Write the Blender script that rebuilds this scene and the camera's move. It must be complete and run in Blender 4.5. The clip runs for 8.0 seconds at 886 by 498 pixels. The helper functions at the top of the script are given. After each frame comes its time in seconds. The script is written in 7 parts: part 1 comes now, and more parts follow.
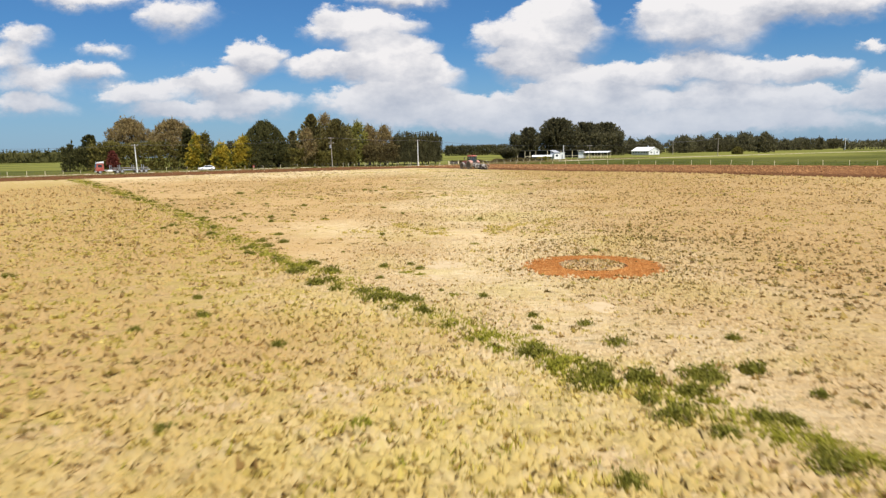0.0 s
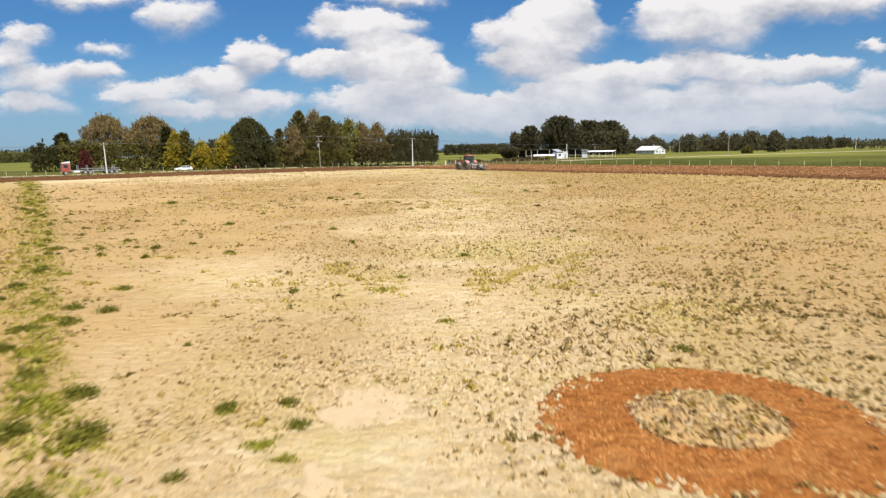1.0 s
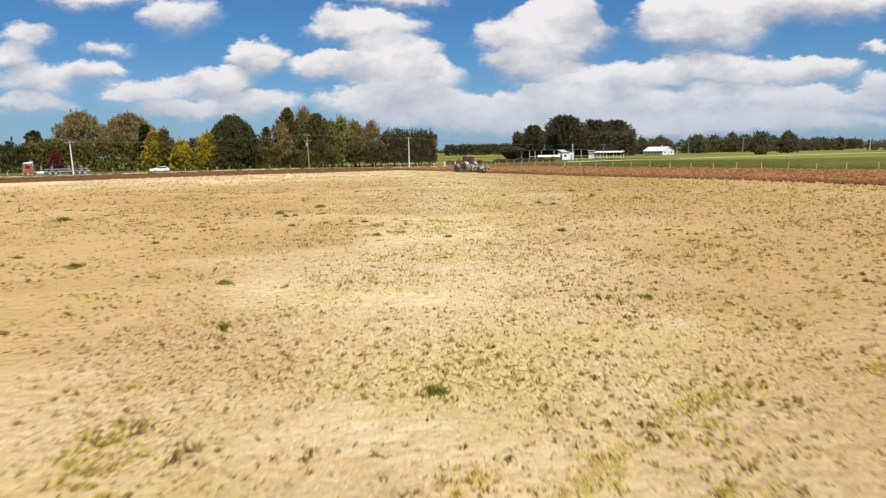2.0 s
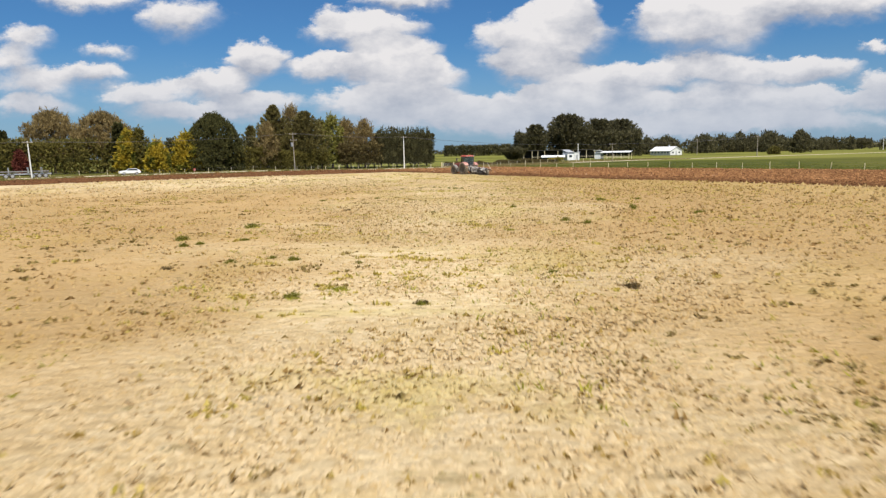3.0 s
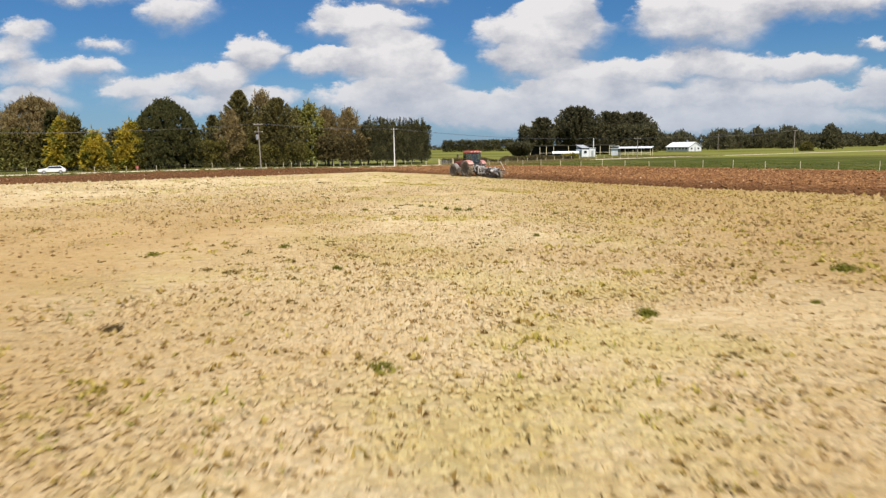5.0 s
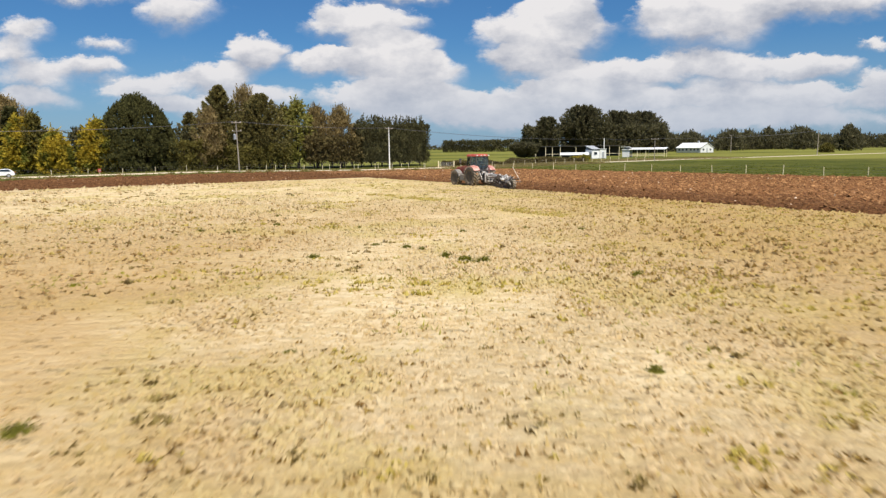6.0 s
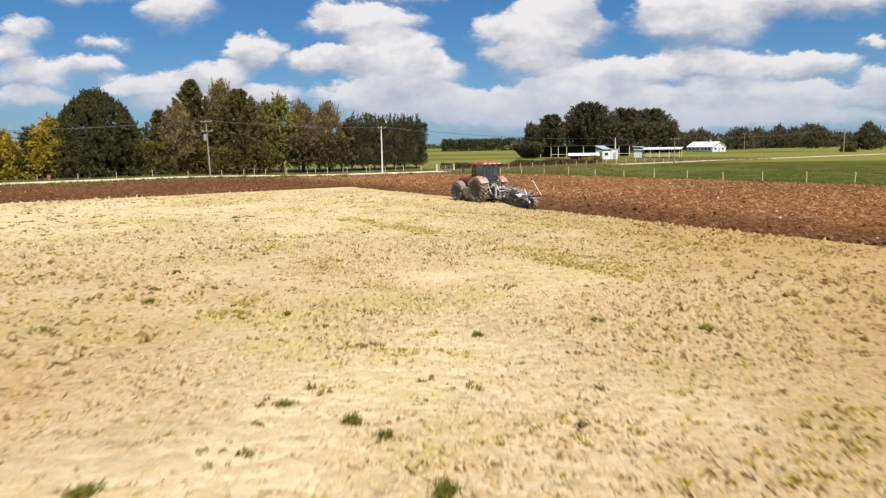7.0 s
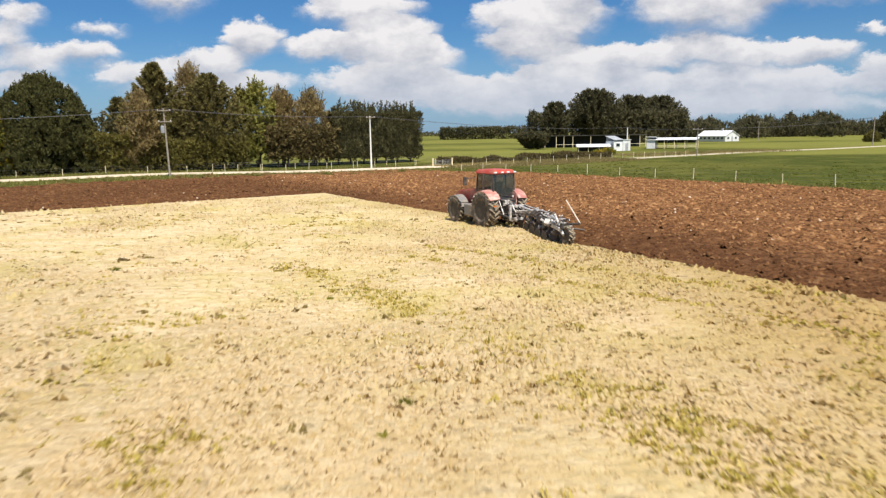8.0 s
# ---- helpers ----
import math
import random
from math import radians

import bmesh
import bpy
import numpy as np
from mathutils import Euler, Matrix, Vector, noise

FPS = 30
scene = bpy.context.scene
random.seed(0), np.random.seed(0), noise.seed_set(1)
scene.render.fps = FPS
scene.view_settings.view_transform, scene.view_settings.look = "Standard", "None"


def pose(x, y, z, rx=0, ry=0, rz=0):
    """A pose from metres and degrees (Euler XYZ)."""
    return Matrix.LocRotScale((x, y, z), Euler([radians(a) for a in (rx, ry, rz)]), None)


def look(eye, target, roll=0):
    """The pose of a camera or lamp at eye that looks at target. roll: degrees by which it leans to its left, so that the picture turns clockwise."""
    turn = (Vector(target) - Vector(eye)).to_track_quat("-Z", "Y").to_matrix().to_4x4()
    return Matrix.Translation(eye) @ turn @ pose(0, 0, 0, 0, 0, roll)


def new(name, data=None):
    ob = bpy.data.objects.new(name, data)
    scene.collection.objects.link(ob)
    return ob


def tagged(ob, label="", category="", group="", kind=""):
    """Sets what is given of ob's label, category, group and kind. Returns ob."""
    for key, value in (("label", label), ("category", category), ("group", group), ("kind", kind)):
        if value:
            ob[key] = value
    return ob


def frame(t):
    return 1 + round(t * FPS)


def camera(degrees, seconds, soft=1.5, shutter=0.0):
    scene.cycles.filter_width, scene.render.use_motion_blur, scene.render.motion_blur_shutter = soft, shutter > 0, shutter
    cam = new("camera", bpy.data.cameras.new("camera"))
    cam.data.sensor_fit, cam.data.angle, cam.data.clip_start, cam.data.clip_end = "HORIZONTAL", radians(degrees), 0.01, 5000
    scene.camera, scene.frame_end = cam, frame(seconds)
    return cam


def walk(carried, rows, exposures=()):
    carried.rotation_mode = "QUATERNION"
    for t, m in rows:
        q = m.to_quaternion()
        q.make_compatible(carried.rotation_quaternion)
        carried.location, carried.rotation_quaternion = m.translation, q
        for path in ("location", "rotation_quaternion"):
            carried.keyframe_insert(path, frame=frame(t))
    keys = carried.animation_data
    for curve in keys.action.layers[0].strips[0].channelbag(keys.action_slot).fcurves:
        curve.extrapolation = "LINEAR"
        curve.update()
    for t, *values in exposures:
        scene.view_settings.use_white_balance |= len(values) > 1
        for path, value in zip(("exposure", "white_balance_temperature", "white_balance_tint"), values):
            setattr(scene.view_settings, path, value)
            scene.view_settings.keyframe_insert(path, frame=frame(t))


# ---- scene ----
cam = camera(65.5, 8.0, 1.3, 0.22)
PATH = [
    (0, (-1.124, -0.118, 4.300), (-1.178, 1.862, 4.020), -1.1),
    (0.5, (-0.529, 7.26, 4.290), (-0.584, 9.239, 4.009), -1.1),
    (1, (-0.092, 14.746, 4.250), (-0.147, 16.725, 3.968), -1.1),
    (1.5, (0.212, 22.414, 4.270), (0.156, 24.393, 3.987), -1.1),
    (1.7, (0.319, 25.469, 4.260), (0.26, 27.449, 3.978), -0.9),
    (2.8, (0.83, 42.187, 3.920), (0.77, 44.166, 3.640), -1.2),
    (3, (0.826, 45.304, 3.885), (0.766, 47.284, 3.607), -1.1),
    (3.5, (0.769, 53.061, 3.810), (0.709, 55.04, 3.533), -1.1),
    (4, (0.663, 60.859, 3.765), (0.604, 62.839, 3.485), -1.0),
    (4.5, (0.506, 68.686, 3.705), (0.448, 70.665, 3.421), -1.0),
    (4.7, (0.42, 71.791, 3.692), (0.364, 73.77, 3.405), -0.9),
    (5.8, (0.044, 88.952, 3.960), (-0.011, 90.929, 3.666), -1.0),
    (6, (-0.02, 92.147, 4.017), (-0.076, 94.125, 3.726), -0.8),
    (6.5, (-0.19, 100.138, 4.320), (-0.245, 102.116, 4.026), -0.8),
    (7, (-0.359, 108.173, 4.643), (-0.413, 110.15, 4.347), -0.9),
    (7.5, (-0.522, 116.192, 5.087), (-0.574, 118.166, 4.772), -0.8),
    (8, (-0.457, 124.214, 5.480), (-0.507, 126.185, 5.148), -0.9),
]
walk(cam, [(t, look(eye, target, roll)) for t, eye, target, roll in PATH], [(0, 0.47), (1.5, 0.44), (3.5, 0.33), (5.0, 0.33), (6.5, 0.37), (8, 0.44)])

# ---- world, sun ----
SUN_AZ, SUN_EL = radians(156), radians(60)      # clockwise from +y
sun = new("sun", bpy.data.lights.new("sun", "SUN"))
sun.data.energy, sun.data.angle, sun.data.color = 4.9, radians(0.53), (1.0, 0.95, 0.86)
sun_way = Vector((math.sin(SUN_AZ) * math.cos(SUN_EL), math.cos(SUN_AZ) * math.cos(SUN_EL), math.sin(SUN_EL)))
sun.matrix_world = look(sun_way * 200, (0, 0, 0))

# Cumulus clouds ahead: slope to the side, slope upwards, half width, half height, weight
CLOUDS_LEFT = [
    (-0.527, 0.222, 0.085, 0.017, 0.8), (-0.396, 0.196, 0.066, 0.034, 0.75), (-0.622, 0.168, 0.052, 0.026, 0.58),
    (-0.509, 0.152, 0.053, 0.016, 0.45), (-0.613, 0.098, 0.080, 0.030, 0.6), (-0.530, 0.120, 0.065, 0.020, 0.75),
    (-0.452, 0.084, 0.085, 0.028, 0.75), (-0.643, 0.133, 0.045, 0.030, 0.6), (-0.291, 0.134, 0.056, 0.028, 1.1),
    (-0.194, 0.121, 0.050, 0.026, 1.1), (-0.62, 0.07, 0.08, 0.018, 0.6), (-0.40, 0.062, 0.09, 0.016, 0.6), (-0.346, 0.100, 0.058, 0.026, 1.0), (-0.303, 0.070, 0.085, 0.024, 0.9),
]
CLOUDS_MIDDLE = [
    (-0.136, 0.172, 0.096, 0.028, 1.0), (-0.175, 0.196, 0.035, 0.016, 0.5), (-0.075, 0.211, 0.072, 0.016, 0.8),
    (-0.098, 0.132, 0.076, 0.034, 1.1), (-0.078, 0.097, 0.092, 0.034, 1.1), (-0.091, 0.064, 0.130, 0.030, 1.0),
    (0.114, 0.151, 0.100, 0.045, 1.15), (0.141, 0.187, 0.054, 0.034, 1.1), (0.094, 0.120, 0.076, 0.026, 1.0),
    (0.181, 0.091, 0.110, 0.030, 1.1), (0.150, 0.059, 0.170, 0.030, 1.0), (0.045, 0.041, 0.190, 0.024, 0.8),
]
CLOUDS_RIGHT = [
    (0.337, 0.165, 0.108, 0.050, 1.15), (0.289, 0.192, 0.050, 0.026, 0.9), (0.491, 0.186, 0.130, 0.027, 1.0),
    (0.499, 0.104, 0.064, 0.024, 1.1), (0.370, 0.099, 0.135, 0.030, 1.1), (0.427, 0.055, 0.190, 0.030, 1.0),
    (0.578, 0.136, 0.024, 0.011, 0.6), (0.349, 0.027, 0.320, 0.022, 0.8), (0.60, 0.075, 0.06, 0.03, 0.9),
]


def make_sky():
    w = bpy.data.worlds.new("sky")
    scene.world = w
    w.use_nodes = True
    nt = w.node_tree
    nt.nodes.clear()
    N, L = nt.nodes.new, nt.links.new

    def math_node(op, a, b=None, c=None, clamp=False):
        n = N("ShaderNodeMath")
        n.operation, n.use_clamp = op, clamp
        for i, v in enumerate((a, b, c)):
            if v is None:
                continue
            if isinstance(v, (int, float)):
                n.inputs[i].default_value = v
            else:
                L(v, n.inputs[i])
        return n.outputs[0]

    sky = N("ShaderNodeTexSky")
    sky.sky_type, sky.sun_disc = "NISHITA", False
    sky.sun_elevation, sky.sun_rotation = SUN_EL, SUN_AZ
    sky.air_density, sky.dust_density, sky.ozone_density = 1.0, 0.6, 2.0
    tint = N("ShaderNodeMix")
    tint.data_type, tint.blend_type = "RGBA", "MULTIPLY"
    tint.inputs[0].default_value = 1.0
    L(sky.outputs[0], tint.inputs[6])
    tint.inputs[7].default_value = (0.031, 0.060, 0.090, 1)

    coord = N("ShaderNodeTexCoord")
    sep = N("ShaderNodeSeparateXYZ")
    L(coord.outputs["Generated"], sep.inputs[0])
    x, y, z = sep.outputs
    yy = math_node("MAXIMUM", y, 0.15)
    side, up = math_node("DIVIDE", x, yy), math_node("DIVIDE", z, yy)
    flat = N("ShaderNodeCombineXYZ")
    L(side, flat.inputs[0]), L(up, flat.inputs[1])

    def noise(vec, scale, detail, rough=0.55):
        n = N("ShaderNodeTexNoise")
        n.inputs["Scale"].default_value, n.inputs["Detail"].default_value = scale, detail
        n.inputs["Roughness"].default_value = rough
        L(vec, n.inputs["Vector"])
        return n

    # billows push the outlines about
    wide_flat = N("ShaderNodeVectorMath")
    wide_flat.operation = "MULTIPLY"
    L(flat.outputs[0], wide_flat.inputs[0])
    wide_flat.inputs[1].default_value = (0.62, 1.0, 1.0)
    wob = noise(wide_flat.outputs[0], 17, 6, 0.62)
    cen = N("ShaderNodeVectorMath")
    cen.operation = "SUBTRACT"
    L(wob.outputs["Color"], cen.inputs[0])
    cen.inputs[1].default_value = (0.5, 0.5, 0.5)
    amp = N("ShaderNodeVectorMath")
    amp.operation = "MULTIPLY"
    L(cen.outputs[0], amp.inputs[0])
    amp.inputs[1].default_value = (0.062, 0.044, 0.0)
    puff = noise(wide_flat.outputs[0], 52, 4, 0.6)
    cen2, amp2, added = N("ShaderNodeVectorMath"), N("ShaderNodeVectorMath"), N("ShaderNodeVectorMath")
    cen2.operation, amp2.operation = "SUBTRACT", "MULTIPLY"
    L(puff.outputs["Color"], cen2.inputs[0])
    cen2.inputs[1].default_value = (0.5, 0.5, 0.5)
    L(cen2.outputs[0], amp2.inputs[0])
    amp2.inputs[1].default_value = (0.026, 0.022, 0.0)
    L(amp.outputs[0], added.inputs[0]), L(amp2.outputs[0], added.inputs[1])
    moved = N("ShaderNodeVectorMath")
    L(flat.outputs[0], moved.inputs[0]), L(added.outputs[0], moved.inputs[1])

    weight, lift = None, None
    for cx, cz, rx, rz, s in CLOUDS_LEFT + CLOUDS_MIDDLE + CLOUDS_RIGHT:
        m = N("ShaderNodeMapping")
        m.vector_type = "TEXTURE"
        m.inputs["Location"].default_value = (cx, cz, 0)
        m.inputs["Scale"].default_value = (rx * 1.14, rz * 1.14, 1)
        L(moved.outputs[0], m.inputs["Vector"])
        ln = N("ShaderNodeVectorMath")
        ln.operation = "LENGTH"
        L(m.outputs[0], ln.inputs[0])
        fall = math_node("SUBTRACT", 1.0, ln.outputs["Value"], clamp=True)
        fall = math_node("MULTIPLY", fall, s)
        sy = N("ShaderNodeSeparateXYZ")
        L(m.outputs[0], sy.inputs[0])
        tall = math_node("MULTIPLY", sy.outputs[1], fall)
        weight = fall if weight is None else math_node("ADD", weight, fall)
        lift = tall if lift is None else math_node("ADD", lift, tall)

    fine = noise(wide_flat.outputs[0], 34, 7, 0.66)
    dens = math_node("MULTIPLY_ADD", math_node("SUBTRACT", fine.outputs["Fac"], 0.5), 0.55, weight)
    cover_front = N("ShaderNodeMapRange")
    cover_front.interpolation_type = "SMOOTHSTEP"
    cover_front.inputs[1].default_value = 0.06
    under = N("ShaderNodeMapRange")
    under.inputs[1].default_value, under.inputs[2].default_value = 0.30, -0.45
    under.inputs[3].default_value, under.inputs[4].default_value = 0.30, 1.0
    L(math_node("DIVIDE", lift, math_node("MAXIMUM", weight, 0.05)), under.inputs[0])
    L(under.outputs[0], cover_front.inputs[2])
    L(dens, cover_front.inputs[0])

    # the rest of the sky: broken cloud all round
    zz = math_node("ADD", math_node("MAXIMUM", z, 0.0), 0.12)
    plane = N("ShaderNodeCombineXYZ")
    L(math_node("DIVIDE", x, zz), plane.inputs[0]), L(math_node("DIVIDE", y, zz), plane.inputs[1])
    wide = noise(plane.outputs[0], 1.4, 7, 0.58)
    cover_rest = N("ShaderNodeMapRange")
    cover_rest.interpolation_type = "SMOOTHSTEP"
    cover_rest.inputs[1].default_value, cover_rest.inputs[2].default_value = 0.50, 0.66
    L(wide.outputs["Fac"], cover_rest.inputs[0])
    # ahead and low: the banks above; elsewhere the wide field
    ahead = N("ShaderNodeMapRange")
    ahead.inputs[1].default_value, ahead.inputs[2].default_value = 0.55, 0.75
    L(y, ahead.inputs[0])
    low = N("ShaderNodeMapRange")
    low.inputs[1].default_value, low.inputs[2].default_value = 0.32, 0.25
    L(up, low.inputs[0])
    front = math_node("MULTIPLY", ahead.outputs[0], low.outputs[0])
    cover = N("ShaderNodeMix")
    L(front, cover.inputs[0]), L(cover_rest.outputs[0], cover.inputs[2]), L(cover_front.outputs[0], cover.inputs[3])

    # bright tops, grey bases
    shade = math_node("DIVIDE", lift, math_node("MAXIMUM", weight, 0.05))
    soft = noise(wide_flat.outputs[0], 20, 6, 0.6)
    shade = math_node("MULTIPLY_ADD", math_node("SUBTRACT", soft.outputs["Fac"], 0.5), 2.2, shade)
    bright = N("ShaderNodeMapRange")
    bright.inputs[1].default_value, bright.inputs[2].default_value = -0.45, 0.35
    L(shade, bright.inputs[0])
    colour = N("ShaderNodeMix")
    colour.data_type = "RGBA"
    L(bright.outputs[0], colour.inputs[0])
    colour.inputs[6].default_value, colour.inputs[7].default_value = (0.42, 0.45, 0.53, 1), (0.84, 0.82, 0.825, 1)

    # thin haze low down, thicker under the cloud banks
    veil = N("ShaderNodeMapRange")
    veil.interpolation_type = "SMOOTHSTEP"
    veil.inputs[1].default_value, veil.inputs[2].default_value, veil.inputs[4].default_value = 0.16, -0.02, 0.55
    L(z, veil.inputs[0])
    hazy = N("ShaderNodeMix")
    hazy.data_type = "RGBA"
    L(veil.outputs[0], hazy.inputs[0])
    L(tint.outputs[2], hazy.inputs[6])
    hazy.inputs[7].default_value = (0.36, 0.49, 0.68, 1)

    # far banks fade into the same haze
    far = N("ShaderNodeMapRange")
    far.interpolation_type = "SMOOTHSTEP"
    far.inputs[1].default_value, far.inputs[2].default_value, far.inputs[4].default_value = 0.13, 0.01, 0.75
    L(z, far.inputs[0])
    faded = N("ShaderNodeMix")
    faded.data_type = "RGBA"
    L(far.outputs[0], faded.inputs[0])
    L(colour.outputs[2], faded.inputs[6])
    faded.inputs[7].default_value = (0.50, 0.56, 0.66, 1)

    both = N("ShaderNodeMix")
    both.data_type = "RGBA"
    L(cover.outputs[0], both.inputs[0])
    L(hazy.outputs[2], both.inputs[6]), L(faded.outputs[2], both.inputs[7])
    bg, out = N("ShaderNodeBackground"), N("ShaderNodeOutputWorld")
    L(both.outputs[2], bg.inputs["Color"])
    bg.inputs["Strength"].default_value = 0.77
    L(bg.outputs[0], out.inputs["Surface"])


make_sky()


# ---- materials ----
class Mat:
    """A small builder for node materials."""

    def __init__(self, name, rough=0.8, metal=0.0, spec=0.3):
        self.m = bpy.data.materials.new(name)
        self.m.use_nodes = True
        self.nt = self.m.node_tree
        self.bsdf = self.nt.nodes["Principled BSDF"]
        self.bsdf.inputs["Roughness"].default_value = rough
        self.bsdf.inputs["Metallic"].default_value = metal
        self.bsdf.inputs["Specular IOR Level"].default_value = spec

    def node(self, kind):
        return self.nt.nodes.new(kind)

    def link(self, a, b):
        self.nt.links.new(a, b)

    def coords(self, world=True, scale=(1, 1, 1), turn=0.0):
        mp = self.node("ShaderNodeMapping")
        mp.inputs["Scale"].default_value = scale
        mp.inputs["Rotation"].default_value = (0, 0, turn)
        if world:
            self.link(self.node("ShaderNodeNewGeometry").outputs["Position"], mp.inputs["Vector"])
        else:
            self.link(self.node("ShaderNodeTexCoord").outputs["Object"], mp.inputs["Vector"])
        return mp.outputs[0]

    def noise(self, vec, scale, detail=4, rough=0.55):
        n = self.node("ShaderNodeTexNoise")
        n.inputs["Scale"].default_value, n.inputs["Detail"].default_value = scale, detail
        n.inputs["Roughness"].default_value = rough
        self.link(vec, n.inputs["Vector"])
        return n.outputs["Fac"]

    def ramp(self, fac, lo, hi):
        r = self.node("ShaderNodeMapRange")
        r.interpolation_type = "SMOOTHSTEP"
        r.inputs[1].default_value, r.inputs[2].default_value = lo, hi
        self.link(fac, r.inputs[0])
        return r.outputs[0]

    def mul(self, a, b):
        n = self.node("ShaderNodeMath")
        n.operation = "MULTIPLY"
        for i, v in enumerate((a, b)):
            if isinstance(v, (int, float)):
                n.inputs[i].default_value = v
            else:
                self.link(v, n.inputs[i])
        return n.outputs[0]

    def mix(self, fac, a, b, blend="MIX"):
        n = self.node("ShaderNodeMix")
        n.data_type, n.blend_type = "RGBA", blend
        if isinstance(fac, (int, float)):
            n.inputs[0].default_value = fac
        else:
            self.link(fac, n.inputs[0])
        for i, v in ((6, a), (7, b)):
            if isinstance(v, tuple):
                n.inputs[i].default_value = (*v, 1)
            else:
                self.link(v, n.inputs[i])
        return n.outputs[2]

    def colour(self, out):
        if isinstance(out, tuple):
            self.bsdf.inputs["Base Color"].default_value = (*out, 1)
        else:
            self.link(out, self.bsdf.inputs["Base Color"])
        return self

    def bump(self, height, strength=0.5, dist=0.02):
        b = self.node("ShaderNodeBump")
        b.inputs["Strength"].default_value, b.inputs["Distance"].default_value = strength, dist
        self.link(height, b.inputs["Height"])
        self.link(b.outputs[0], self.bsdf.inputs["Normal"])
        return self

    def thin(self, colour, share):
        """Light also comes through: for leaves and blades."""
        tr, mx = self.node("ShaderNodeBsdfTranslucent"), self.node("ShaderNodeMixShader")
        self.link(colour, tr.inputs["Color"])
        mx.inputs[0].default_value = share
        out = self.nt.nodes["Material Output"]
        self.link(self.bsdf.outputs[0], mx.inputs[1]), self.link(tr.outputs[0], mx.inputs[2])
        self.link(mx.outputs[0], out.inputs["Surface"])
        return self

    def island(self):
        return self.node("ShaderNodeNewGeometry").outputs["Random Per Island"]

    def random(self):
        return self.node("ShaderNodeObjectInfo").outputs["Random"]


def weathered(name, base, dirt, scale=6.0, amount=0.6, rough=0.6, metal=0.0, spec=0.3, bump=0.15, world=False):
    """Plain stuff with stains at two scales and a fine relief."""
    k = Mat(name, rough, metal, spec)
    v = k.coords(world)
    n1, n2 = k.noise(v, scale, 5), k.noise(v, scale * 7, 3)
    c = k.mix(k.mul(k.ramp(n1, 0.42, 0.72), amount), base, dirt)
    c = k.mix(k.mul(k.ramp(n2, 0.5, 0.8), amount * 0.5), c, dirt)
    k.colour(c).bump(n2, bump, 0.01)
    return k.m


ROW = math.atan2(0.837, -0.548)     # heading of the plough lines


